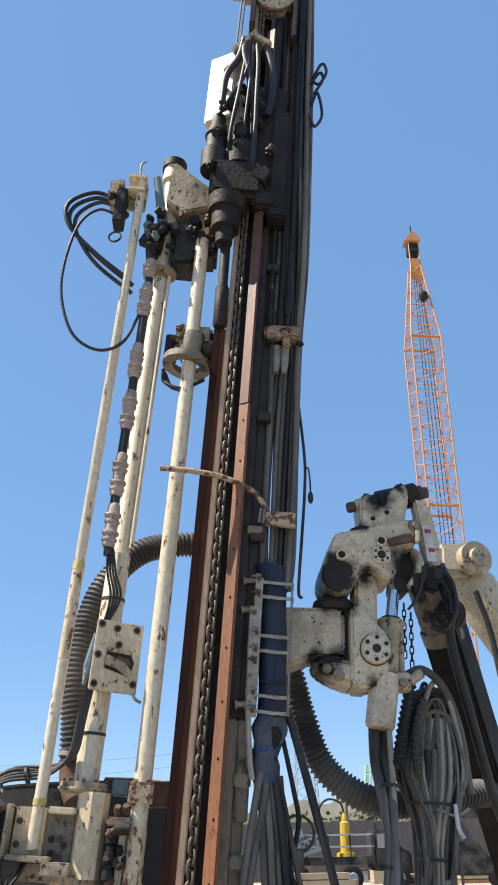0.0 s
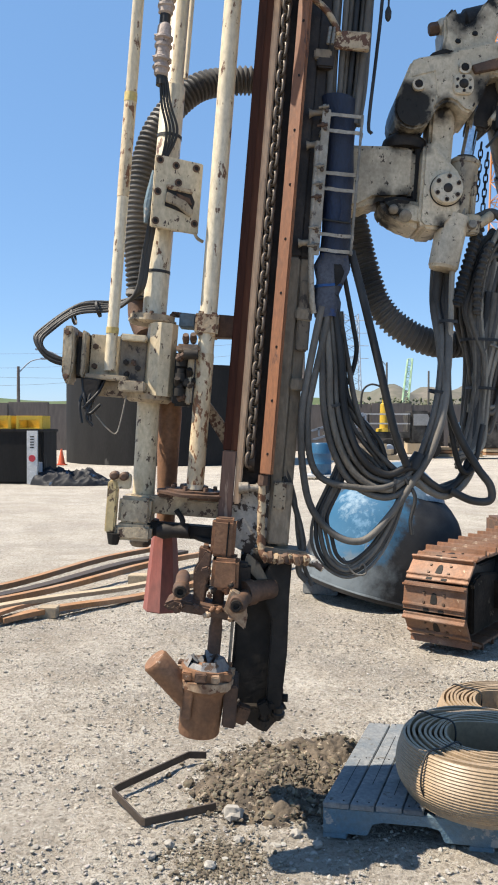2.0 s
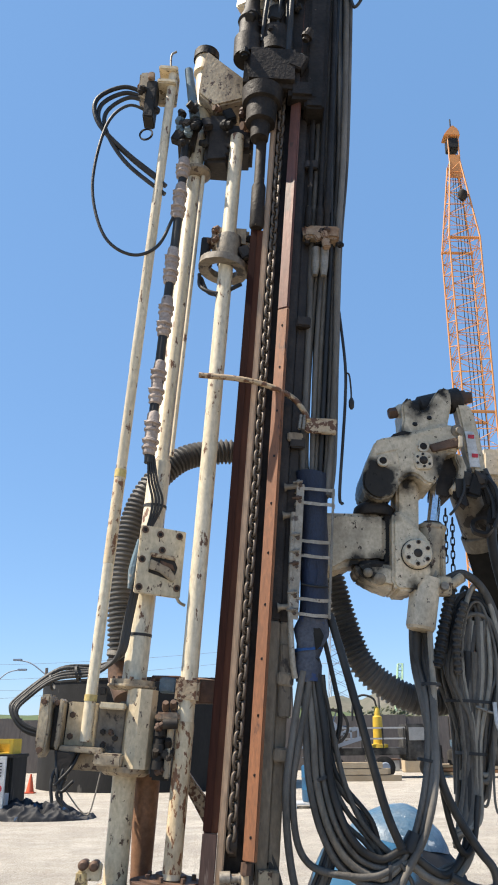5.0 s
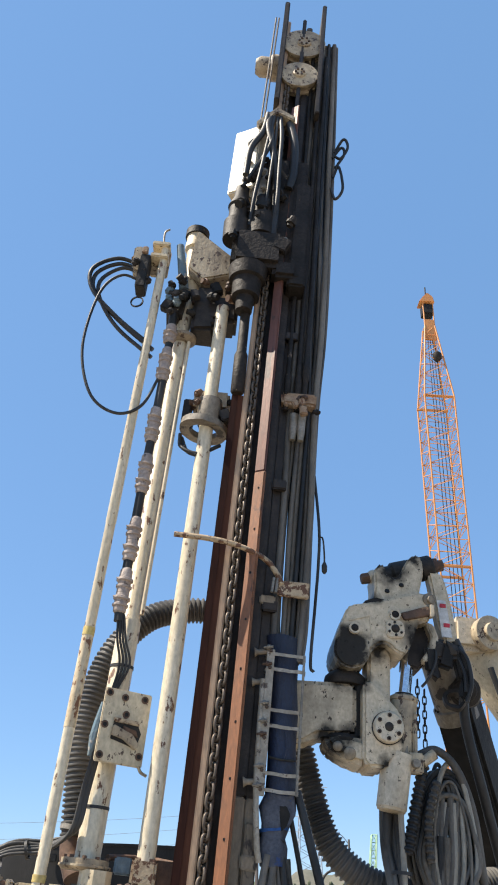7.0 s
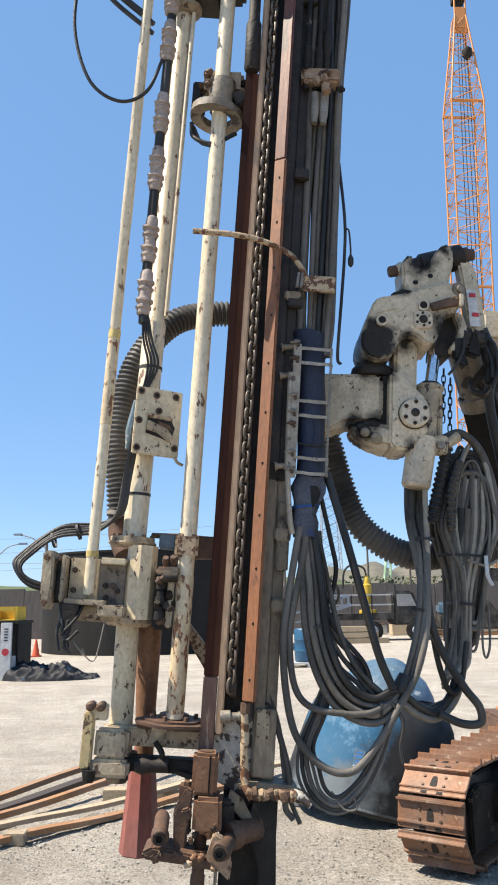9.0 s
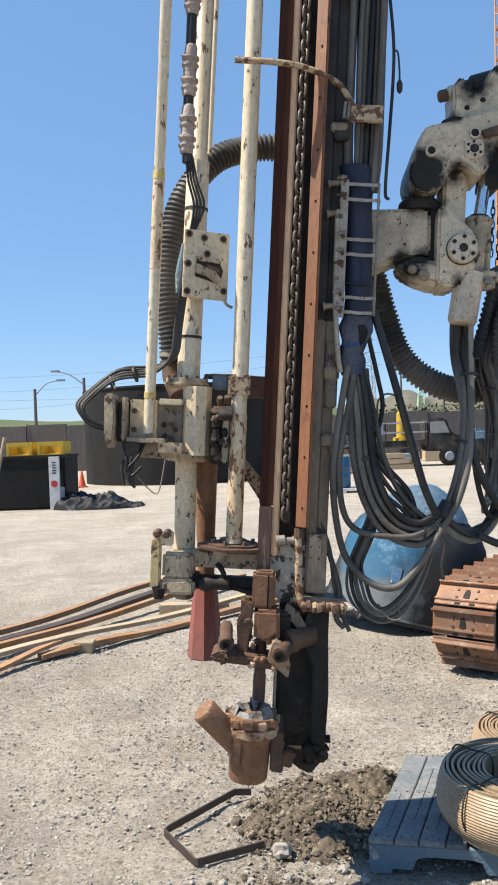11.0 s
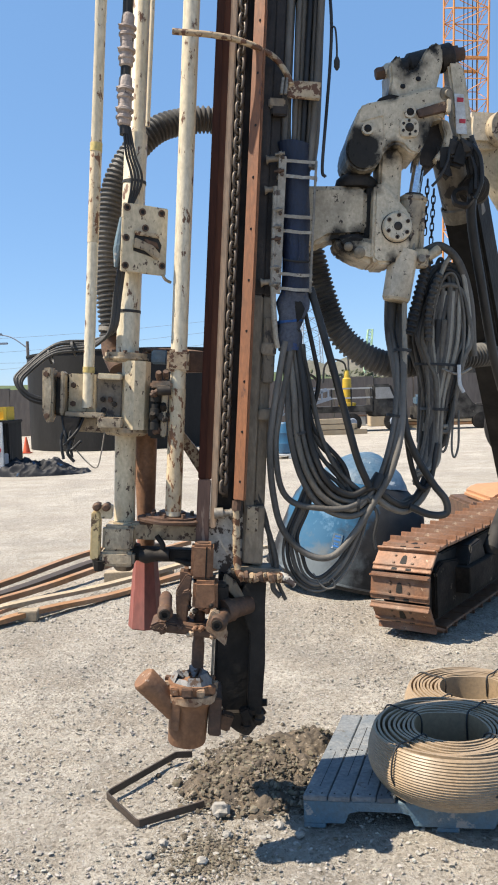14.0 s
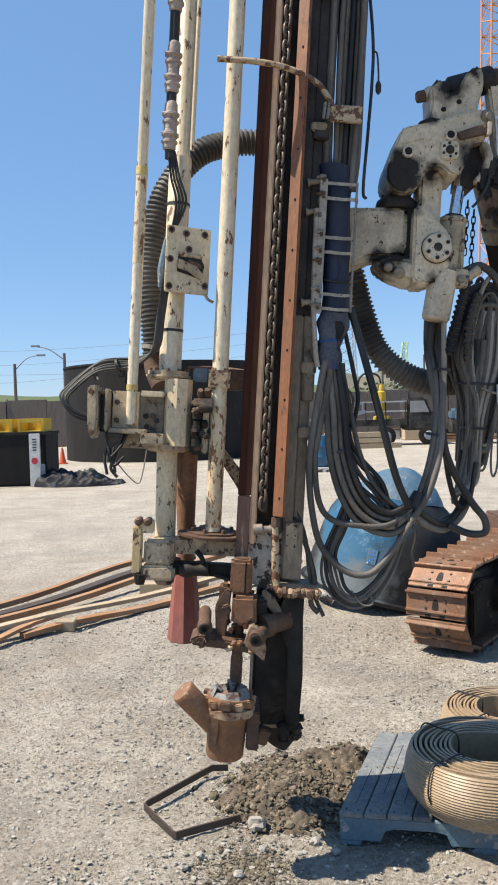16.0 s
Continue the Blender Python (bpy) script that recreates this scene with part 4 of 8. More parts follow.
# drilled plate, its face turned towards the sun
FACE = Matrix.Translation((-0.30, 2.99, 2.36)) @ Matrix.Rotation(radians(24), 4, "Z")
def faced(name, bm, material, parent, label=""):
    bmesh.ops.transform(bm, matrix=FACE, verts=bm.verts)
    return part(name, bm, material, parent, label, True)
plate = faced("drilled_plate", box(B(), -0.10, 0.10, -0.008, 0.008, -0.14, 0.145, 0.004), CREAM, ldr, "cream plate with bolt holes and a torn cut-out")
for x, z in ((-0.082, 0.125), (-0.015, 0.115), (0.07, 0.12), (0.0, 0.05), (-0.082, 0.0), (-0.082, -0.115), (0.08, -0.10)):
    stud = faced("hole_rim", ring(B(), (x, -0.009, z), (0, 1, 0), 0.009, 0.006, 0.006, 14), RUST_STEEL, plate)
    faced("hole", cyl(B(), (x, -0.0095, z), (x, -0.004, z), 0.0095, None, 12), BLACK_STEEL, plate)
faced("cut_out", slab(B(), [(-0.045, 0.035), (0.05, 0.03), (0.075, -0.015), (0.06, -0.075), (0.0, -0.06), (-0.05, -0.05)], -0.0115, -0.0075, 0.001), BLACK_STEEL, plate)
faced("torn_lip", rumple(slab(B(), [(-0.045, 0.0), (0.03, -0.02), (0.068, -0.06), (0.05, -0.078), (0.0, -0.045), (-0.05, -0.04)], -0.026, -0.012, 0.003), 0.007, 30), CREAM_WORN, plate, "torn curled lip")
faced("torn_lip", rumple(slab(B(), [(-0.05, 0.034), (0.055, 0.03), (0.06, 0.012), (-0.045, 0.014)], -0.022, -0.010, 0.003), 0.004, 30), BANDED, plate, "rust-stained folded edge")
faced("torn_lip", rumple(slab(B(), [(-0.01, 0.005), (0.05, -0.01), (0.06, -0.03), (0.0, -0.018)], -0.03, -0.018, 0.002), 0.006, 40), RUST_STEEL, plate)
faced("hook", tube(B(), ((0.085, -0.005, -0.135), (0.10, -0.005, -0.155), (0.125, -0.005, -0.165)), 0.007, 6, 5), CREAM_WORN, plate)
part("plate_bracket", box(B(), -0.385, -0.28, 3.03, 3.10, 2.24, 2.49), CREAM_WORN, ldr, "", True)
# lower arms
part("arm_beam", box(B(), -0.40, 0.02, 3.02, 3.10, 1.075, 1.145), CREAM_WORN, ldr, "soiled cream cross arm", True)
part("arm_beam", box(B(), -0.37, -0.02, 3.0, 3.07, 0.985, 1.04), BLACK_STEEL, ldr, "dark lower arm", True)
part("arm_head", box(B(), -0.43, -0.30, 2.96, 3.12, 1.03, 1.14, 0.012), CREAM_WORN, ldr, "", True)
part("arm_head", rumple(box(B(), -0.44, -0.29, 2.95, 3.12, 0.965, 1.03, 0.012), 0.005, 14), CREAM_WORN, ldr, "", True)
part("gripper_bar", rumple(box(B(), -0.478, -0.438, 2.95, 3.0, 0.99, 1.20, 0.006), 0.003, 12), YELLOWED, ldr, "pale yellow gripper bar", True)
for x in (-0.455, -0.415):
    bm = B()
    lathe(bm, (x, 2.93, 1.222), (x, 3.0, 1.222), [(0, 0.010), (0.1, 0.018), (0.5, 0.018), (1, 0.016)], 14)
    part("roller", bm, RUST_STEEL, ldr, "", True)
part("roller_plate", box(B(), -0.47, -0.39, 2.96, 3.0, 1.17, 1.23, 0.005), CREAM, ldr, "", True)
bm = B()
lathe(bm, (-0.44, 2.96, 0.99), (-0.44, 2.96, 0.945), [(0, 0.03), (1, 0.02)], 8)
part("foot_nut", bm, BLACK_STEEL, ldr, "", True)
bm = B()
lathe(bm, (-0.345, 3.06, 0.93), (-0.345, 3.06, 0.97), [(0, 0.035), (0.3, 0.045), (1, 0.045)], 12)
part("foot_nut", bm, MAST_GREY, ldr, "", True)
bm = B()
lathe(bm, (-0.138, 3.03, 1.165), (-0.138, 3.03, 1.205), [(0, 0.15), (0.28, 0.152), (0.3, 0.118), (0.52, 0.118), (0.55, 0.06), (1, 0.058)], 36)
seat = part("base_flange", rumple(bm, 0.004, 14), RUST_STEEL, ldr, "crusted round base flange", True)
bolts(seat, [(-0.138 + 0.092 * math.cos(a), 3.03 + 0.092 * math.sin(a), 1.186) for a in (0.4, 2.7, 3.6, 4.4, 5.3)], (0, 0, 1), 0.010, 0.016, RUST_STEEL, True)
bm = box(B(), -0.28, 0.02, 2.98, 3.2, 1.147, 1.163)
part("base_plate", rumple(bm, 0.003, 12), RUST_STEEL, ldr, "", True)
part("swing_link", tube(B(), ((-0.20, 2.99, 1.10), (-0.17, 2.98, 1.06), (-0.18, 2.98, 1.02)), 0.012, 8, 4), BLACK_STEEL, ldr, "", True)
part("grip_knuckle", rumple(lathe(B(), (-0.27, 2.98, 1.01), (-0.14, 2.98, 1.02), [(0, 0.022), (0.2, 0.032), (0.5, 0.026), (1, 0.03)], 12), 0.006, 24), GREASED, ldr, "", True)
part("head_ring", lathe(B(), (-0.345, 3.06, 1.03), (-0.345, 3.06, 1.045), [(0, 0.072), (1, 0.072)], 22), DARK_WEB, ldr, "", True)
part("spacer", box(B(), -0.215, -0.15, 2.95, 3.0, 1.14, 1.165), CREAM_WORN, ldr, "", True)
bm = B()
slab(bm, [(-0.17, 1.56), (-0.12, 1.56), (0.02, 1.40), (0.02, 1.31), (-0.03, 1.31), (-0.03, 1.36)], 3.14, 3.2, 0.008)
part("gusset", bm, BANDED, ldr, "", True)
bm = B()
tube(bm, ((-0.14, 3.02, 1.0), (-0.05, 2.98, 0.985), (0.0, 2.95, 1.0)), 0.012, 8)
part("hose_stub", bm, BLACK_STEEL, ldr, "", True)
# upper collar with ring
bm = B()
ring(bm, (-0.155, 3.03, 3.83), (0.1, 0, 1), 0.070, 0.052, 0.035)
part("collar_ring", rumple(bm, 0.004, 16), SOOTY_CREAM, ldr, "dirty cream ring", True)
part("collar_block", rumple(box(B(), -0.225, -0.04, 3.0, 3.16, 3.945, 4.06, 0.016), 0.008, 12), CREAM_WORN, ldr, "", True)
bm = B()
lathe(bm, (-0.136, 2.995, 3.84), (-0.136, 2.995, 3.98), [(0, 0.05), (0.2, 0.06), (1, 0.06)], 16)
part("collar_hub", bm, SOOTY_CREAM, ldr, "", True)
part("collar_arm", box(B(), -0.08, 0.03, 3.1, 3.2, 3.88, 4.0), DARK_WEB, ldr, "", True)
part("collar_lug", box(B(), -0.275, -0.235, 3.02, 3.12, 3.86, 4.0), BLACK_STEEL, ldr, "", True)
for pts in (((-0.27, 3.05, 3.80), (-0.25, 3.0, 3.70), (-0.16, 2.98, 3.66), (-0.06, 3.0, 3.73)), ((-0.26, 3.05, 3.78), (-0.22, 3.0, 3.68), (-0.17, 2.98, 3.65))):
    part("loop_hose", tube(B(), pts, 0.010, 8), RUBBER, ldr, "", True)
turned("mid_flange", (-0.342, 3.09, 4.40), (-0.342, 3.09, 4.44), [(0, 0.045), (0.5, 0.072), (1, 0.072)], CREAM_WORN)
# top unit
part("top_plate", slab(B(), [(-0.35, 5.16), (-0.115, 4.965), (-0.095, 4.85), (-0.28, 4.78), (-0.37, 4.86)], 2.98, 3.25, 0.01), CREAM_WORN, ldr, "soiled cream top plate", True)
bm = B()
lathe(bm, (-0.345, 3.1, 4.76), (-0.362, 3.1, 5.235), [(0, 0.05), (0.7, 0.05), (0.72, 0.065), (0.8, 0.065), (0.82, 0.06), (1, 0.062)], 22)
cap = part("top_cylinder", bm, CREAM, ldr, "", True)
part("cap_ring", ring(B(), (-0.362, 3.1, 5.225), (0, 0, 1), 0.03, 0.04, 0.05), BLACK_STEEL, cap, "", True)
part("fork", box(B(), -0.59, -0.49, 2.96, 3.05, 4.90, 4.93), CREAM, ldr, "", True)
part("fork", box(B(), -0.59, -0.49, 2.96, 3.05, 4.99, 5.02), CREAM, ldr, "", True)
part("fork_back", box(B(), -0.59, -0.49, 3.05, 3.08, 4.84, 5.03), CREAM_WORN, ldr, "", True)
bm = B()
slab(bm, [(-0.69, 4.97), (-0.64, 4.98), (-0.615, 4.87), (-0.635, 4.77), (-0.68, 4.80)], 2.97, 3.06, 0.01)
part("swivel", bm, CREAM_WORN, ldr, "", True)
part("swivel_block", box(B(), -0.64, -0.585, 2.95, 3.05, 4.66, 4.90), BLACK_STEEL, ldr, "", True)
part("hook", tube(B(), ((-0.53, 3.0, 5.0), (-0.54, 3.0, 5.12), (-0.515, 3.0, 5.155)), 0.006, 6, 5), ZINC, ldr, "", True)
part("ring_eye", ring(B(), (-0.61, 2.97, 4.56), (0.2, 1, 0), 0.03, 0.007, 0.008), BLACK_STEEL, ldr, "", True)
for (x0, x1, z0, z1) in ((-0.31, -0.17, 4.45, 4.76), (-0.45, -0.36, 4.52, 4.72), (-0.22, -0.06, 4.52, 4.70)):
    bm = box(B(), x0, x1, 3.0, 3.18, z0, z1, 0.02)
    part("valve_block", rumple(bm, 0.012, 14), GREASED, ldr, "dark greasy valve block", True)
bm = B()
cyl(bm, (-0.375, 3.02, 4.72), (-0.44, 3.02, 5.05), 0.028, 0.022, 14)
part("hose_nozzle", bm, PALLET_BLUE, ldr, "", True)

random.seed(31)
def clutter(parent, n, x0, x1, y0, y1, z0, z1, mats, size):
    """Small fittings, elbows and nuts packed on a unit."""
    for k in range(n):
        x, y, z = random.uniform(x0, x1), random.uniform(y0, y1), random.uniform(z0, z1)
        s = size * random.uniform(0.6, 1.3)
        a = V((random.uniform(-1, 1), random.uniform(-0.5, 0.2), random.uniform(-1, 1))).normalized() * s * 2.2
        if k % 3:
            bm = lathe(B(), V((x, y, z)) - a / 2, V((x, y, z)) + a / 2, [(0, s * 0.6), (0.25, s * 0.6), (0.28, s), (0.55, s), (0.6, s * 0.75), (1, s * 0.7)], 10)
        else:
            bm = rumple(box(B(), x - s, x + s, y - s, y + s, z - s * 1.3, z + s * 1.3, 0.006, Matrix.Rotation(random.uniform(-0.6, 0.6), 4, "Y")), 0.004, 20)
        part("fitting", bm, mats[k % len(mats)], parent, "", True)
clutter(clampu, 14, -0.15, 0.06, 2.755, 2.79, 0.738, 0.772, (RUST_STEEL, DIVERTER_RUST, RUST_PALE, GREASED), 0.010)
clutter(clampu, 8, -0.07, 0.07, 2.80, 2.84, 0.80, 0.92, (RUST_STEEL, GREASED, DIVERTER_RUST), 0.014)
clutter(ldr, 16, -0.32, -0.06, 2.95, 3.05, 4.45, 4.78, (GREASED, BLACK_STEEL, RUST_STEEL, HEAD_STEEL), 0.024)
clutter(ldr, 12, -0.46, -0.34, 2.94, 3.0, 4.48, 4.80, (HEAD_STEEL, PALLET_BLUE, GREASED, BLACK_STEEL), 0.022)
clutter(ldr, 9, -0.69, -0.58, 2.94, 3.0, 4.66, 4.94, (RUST_PALE, BLACK_STEEL, GREASED), 0.016)
clutter(ldr, 12, -0.25, -0.04, 2.96, 3.06, 3.82, 4.02, (GREASED, RUST_STEEL, HEAD_STEEL), 0.020)
clutter(ldr, 10, -0.25, -0.17, 2.95, 3.0, 1.54, 1.76, (BLACK_STEEL, RUST_STEEL, GREASED), 0.014)
clutter(ldr, 6, -0.48, -0.40, 2.98, 3.02, 1.57, 1.70, (GREASED, HEAD_STEEL, RUST_STEEL), 0.011)
# hose with taped joints along the main tube
hz = thing("taped_hose", (-0.4, 3.0, 2.3), "black hose with dusty tan taped joints", "hose")
part("hose_body", tube(B(), ((-0.400, 3.01, 2.80), (-0.405, 3.01, 2.95), (-0.405, 3.01, 3.5), (-0.40, 3.01, 4.2), (-0.41, 3.02, 4.6)), 0.022, 10, 8), RUBBER, hz, "", True)
for i, z in enumerate((2.885, 2.97, 3.13, 3.225, 3.475, 3.565, 3.76, 3.84, 4.13, 4.22, 4.38)):
    bm = B()
    lathe(bm, (-0.405, 3.01, z - 0.05), (-0.404, 3.01, z + 0.075), [(0, 0.022), (0.05, 0.029), (0.22, 0.030), (0.25, 0.036), (0.32, 0.036), (0.36, 0.029), (0.45, 0.030), (0.5, 0.038), (0.58, 0.037), (0.62, 0.029), (0.9, 0.028), (1, 0.022)], 16)
    taped = part("taped_joint", rumple(bm, 0.003, 30), SLEEVE_TAN, hz, "dusty tan tape", True)
    part("tie", tube(B(), ((-0.44, 2.99, z + 0.02), (-0.40, 2.972, z + 0.013), (-0.372, 2.99, z + 0.012)), 0.004, 5, 5), SLEEVE_TAN, taped, "", True)
for k, dx in enumerate((0.0, 0.012, 0.024, 0.036)):
    part("thin_cable", tube(B(), ((-0.405 + dx * 0.7, 3.0, 2.83), (-0.39 + dx, 3.0, 2.72), (-0.365 + dx * 1.2, 3.02, 2.62), (-0.38 + dx * 0.4, 3.03, 2.5), (-0.405 + dx * 0.3, 3.0, 2.38), (-0.405 + dx * 0.3, 2.985, 2.25)), 0.0055, 6, 7), RUBBER, hz, "", True)
bm = B()
lathe(bm, (-0.415, 2.985, 2.24), (-0.395, 2.99, 2.45), [(0, 0.008), (0.35, 0.022), (0.6, 0.02), (1, 0.012)], 10)
part("blue_tape", bm, PALLET_BLUE, hz, "", True)
random.seed(47)
for k in range(5):
    d, e = 0.011 * k, random.uniform(-0.02, 0.02)
    part("side_cable", tube(B(), ((-0.405 + 0.5 * d, 3.03, 2.26), (-0.425 + 0.6 * d, 3.04, 2.12), (-0.435 + 0.6 * d, 3.04, 2.0), (-0.465 + 0.3 * d, 3.05 + d, 1.94 + 0.5 * d), (-0.54, 3.08 + d, 1.90 + 0.8 * d + e), (-0.68, 3.06 + d, 1.86 + 1.2 * d - e), (-0.77 - 0.9 * d, 3.03, 1.79 + 0.5 * e), (-0.80 - 0.6 * d, 3.0, 1.735), (-0.76 + e, 2.99, 1.69 - 0.6 * d), (-0.66, 2.99, 1.66 - 0.4 * d)), 0.0085 if k % 2 else 0.0065, 8, 7), RUBBER, hz, "", True)
for x, z in ((-0.60, 1.895), (-0.70, 1.855)):
    part("cable_tie", ring(B(), (x, 3.09, z), (1, 0, 0.3), 0.030, 0.004, 0.010), STRAP, hz, "", True)
# cable loops at the top unit
lp = thing("cable_loops", (-0.8, 3.0, 4.0), "black hydraulic cables looping out from the top unit", "cable")
for pts, r in ((((-0.62, 3.0, 4.84), (-0.76, 2.97, 4.86), (-0.885, 2.95, 4.75), (-0.86, 2.95, 4.60), (-0.70, 2.97, 4.44), (-0.50, 3.0, 4.30)), 0.012),
               (((-0.62, 3.0, 4.81), (-0.75, 2.98, 4.83), (-0.865, 2.97, 4.73), (-0.84, 2.96, 4.58), (-0.68, 2.98, 4.42), (-0.48, 3.0, 4.27)), 0.012),
               (((-0.62, 3.0, 4.79), (-0.73, 2.98, 4.80), (-0.83, 2.97, 4.69), (-0.81, 2.96, 4.55), (-0.69, 2.98, 4.38), (-0.48, 3.0, 4.22)), 0.011),
               (((-0.61, 3.0, 4.73), (-0.72, 2.95, 4.72), (-0.81, 2.93, 4.56), (-0.83, 2.93, 4.20), (-0.74, 2.94, 3.92), (-0.60, 2.96, 3.83), (-0.48, 2.98, 3.90), (-0.42, 3.0, 4.1)), 0.008)):
    part("cable", tube(B(), pts, r, 8, 9), RUBBER, lp, "", True)

# parked casing with a red bell
cas = thing("parked_casing", (-0.29, 3.22, 0.6), "rusty casing pipe ending in a faded red bell", "casing")
part("casing_pipe", rumple(lathe(B(), (-0.262, 3.22, 0.98), (-0.285, 3.19, 1.55), [(0, 0.038), (0.4, 0.042), (0.9, 0.052), (1, 0.052)], 22), 0.004, 12), DIVERTER_RUST, cas, "", True)
part("bell", lathe(B(), (-0.250, 3.22, 0.635), (-0.268, 3.22, 1.06), [(0, 0.080), (0.01, 0.082), (0.7, 0.057), (0.85, 0.043), (1, 0.035)], 8), RED_CONE, cas, "faded red eight-sided bell", True, 25)

# ---- rotary head on the mast ----
head = thing("rotary_head", (0.0, 2.95, 4.6), "dark greasy rotary drive head high on the mast", "rotary head")
def hp(name, bm, material=HEAD_STEEL, label=""):
    return part(name, bm, material, head, label, True)
hp("chuck", lathe(B(), (-0.025, 2.9, 4.51), (-0.025, 2.9, 4.80), [(0, 0.045), (0.3, 0.05), (0.32, 0.075), (0.7, 0.08), (0.72, 0.10), (1, 0.11)], 26))
hp("gearbox", rumple(box(B(), -0.13, 0.16, 2.82, 3.0, 4.80, 5.06, 0.03), 0.008, 9))
hp("motor", lathe(B(), (-0.12, 2.9, 5.02), (-0.12, 2.9, 5.44), [(0, 0.075), (0.3, 0.08), (0.32, 0.06), (0.6, 0.06), (0.62, 0.07), (0.8, 0.045), (1, 0.04)], 22), GREASED, "greasy soiled motor")
hp("motor", lathe(B(), (0.02, 2.9, 5.04), (0.02, 2.9, 5.36), [(0, 0.09), (0.5, 0.09), (0.52, 0.07), (1, 0.06)], 22))
hp("carriage", box(B(), 0.0, 0.26, 2.88, 3.02, 4.85, 5.72, 0.012))
hp("carriage_side", box(B(), 0.19, 0.29, 2.86, 3.1, 4.7, 5.5, 0.012))
hp("side_lug", rumple(box(B(), 0.10, 0.24, 2.84, 2.95, 4.74, 4.86, 0.02), 0.008, 10))
ebox = hp("control_box", box(B(), -0.197, -0.02, 2.90, 3.02, 5.445, 6.00, 0.008, Matrix.Rotation(radians(-28), 4, "Z")), BOX_CREAM, "cream painted steel control box")
part("box_foot", box(B(), -0.13, -0.04, 2.9, 3.0, 5.38, 5.445), CREAM_WORN, ebox, "", True)
hp("manifold", box(B(), -0.06, 0.03, 2.87, 2.95, 5.30, 5.62, 0.012), ZINC, "grey manifold block")
hp("hose_saddle", slab(B(), [(-0.09, 6.0), (0.03, 6.16), (0.15, 6.08), (0.15, 6.04), (0.03, 6.10), (-0.07, 5.96)], 2.84, 2.98, 0.006), CREAM_WORN, "")
for pts, r in ((((0.0, 2.87, 6.10), (-0.01, 2.84, 5.95), (0.04, 2.83, 5.7), (0.08, 2.84, 5.4), (0.09, 2.85, 5.0)), 0.022),
               (((-0.02, 2.86, 6.10), (-0.04, 2.84, 5.9), (-0.10, 2.83, 5.72), (-0.11, 2.84, 5.5)), 0.020),
               (((0.0, 2.86, 6.05), (0.02, 2.82, 5.8), (-0.04, 2.83, 5.6), (-0.12, 2.84, 5.40)), 0.012),
               (((0.12, 2.88, 6.05), (0.16, 2.86, 5.85), (0.17, 2.86, 5.6), (0.15, 2.87, 5.45)), 0.026)):
    part("head_hose", tube(B(), pts, r, 10, 8), RUBBER, head, "", True)

clutter(head, 22, -0.14, 0.20, 2.82, 2.88, 4.85, 5.60, (HEAD_STEEL, BLACK_STEEL, HEAD_STEEL, ZINC), 0.028)
clutter(head, 8, -0.12, 0.10, 2.83, 2.88, 5.4, 5.9, (ZINC, HEAD_STEEL, CREAM_WORN), 0.018)
for k, (x, r) in enumerate(((-0.05, 0.012), (0.02, 0.009), (0.08, 0.013))):
    part("head_hose", tube(B(), ((0.02 + 0.02 * k, 2.86, 6.08), (x * 0.6 + 0.03, 2.83, 5.85), (x * 0.8 + 0.02, 2.81, 5.55), (x + 0.01, 2.81, 5.30), (x, 2.85, 5.1)), r, 8, 7), RUBBER, head, "", True)
clutter(mast, 26, 0.09, 0.30, 2.93, 3.12, 0.27, 0.36, (GREASED, BLACK_STEEL, RUST_STEEL, HEAD_STEEL), 0.022)

# ---- hose bundle down the side of the mast ----
hb = thing("hose_bundle", (0.35, 3.0, 1.0), "bundle of dusty black hydraulic hoses strapped down the mast", "hoses")
random.seed(3)
for i in range(8):
    x = 0.272 + 0.021 * i
    y = 2.99 + 0.02 * (i % 2)
    j = [random.uniform(-0.012, 0.012) for _ in range(5)]
    part("mast_hose", tube(B(), ((x * 0.9 + 0.02, y, 7.1), (x - 0.01 + j[0], y, 5.8), (x + j[1], y, 4.6), (x + j[2], y, 4.0), (x + j[3], y, 3.4), (x + j[4] * 0.5, y, 2.9), (0.285 + 0.017 * i, y, 2.7)), 0.0115 if i % 3 else 0.0155, 8, 7), (RUBBER_GREY, RUBBER_DUST, RUBBER_GREY, RUBBER_DUST, RUBBER)[i % 5], hb, "", True)
for i in range(7):
    x = 0.262 + 0.022 * i
    j = [random.uniform(-0.016, 0.016) for _ in range(4)]
    part("mast_hose", tube(B(), ((x, 3.05, 7.1), (x + j[0], 3.05, 5.6), (x + j[1], 3.05, 4.4), (x + j[2], 3.045, 3.6), (x + j[3], 3.04, 3.0), (0.29 + 0.016 * i, 3.03, 2.7)), 0.012, 8, 7), (RUBBER, RUBBER_GREY, RUBBER)[i % 3], hb, "", True)
# added dark sheet: stands for the darkness between hoses and pipes
part("hose_tray", box(B(), 0.262, 0.40, 3.08, 3.095, 3.85, 6.95, 0.003), DARK_WEB, hb, "dark back plate behind the hoses", True)
for x, z0, z1 in ((0.245, 3.95, 6.9), (0.30, 3.95, 6.9), (0.335, 4.05, 6.9)):
    bm = B()
    lathe(bm, (x, 2.96, z0), (x - 0.01, 2.96, z1), [(0, 0.014), (0.03, 0.014), (0.035, 0.019), (0.07, 0.019), (0.075, 0.013), (1, 0.013)], 14)
    part("steel_line", bm, HEAD_STEEL, hb, "grey steel pipe line", True)
part("pipe_clamp", rumple(box(B(), 0.22, 0.395, 2.93, 3.03, 3.975, 4.045, 0.012), 0.010, 16), RUST_PALE, hb, "rusty pipe clamp", True)
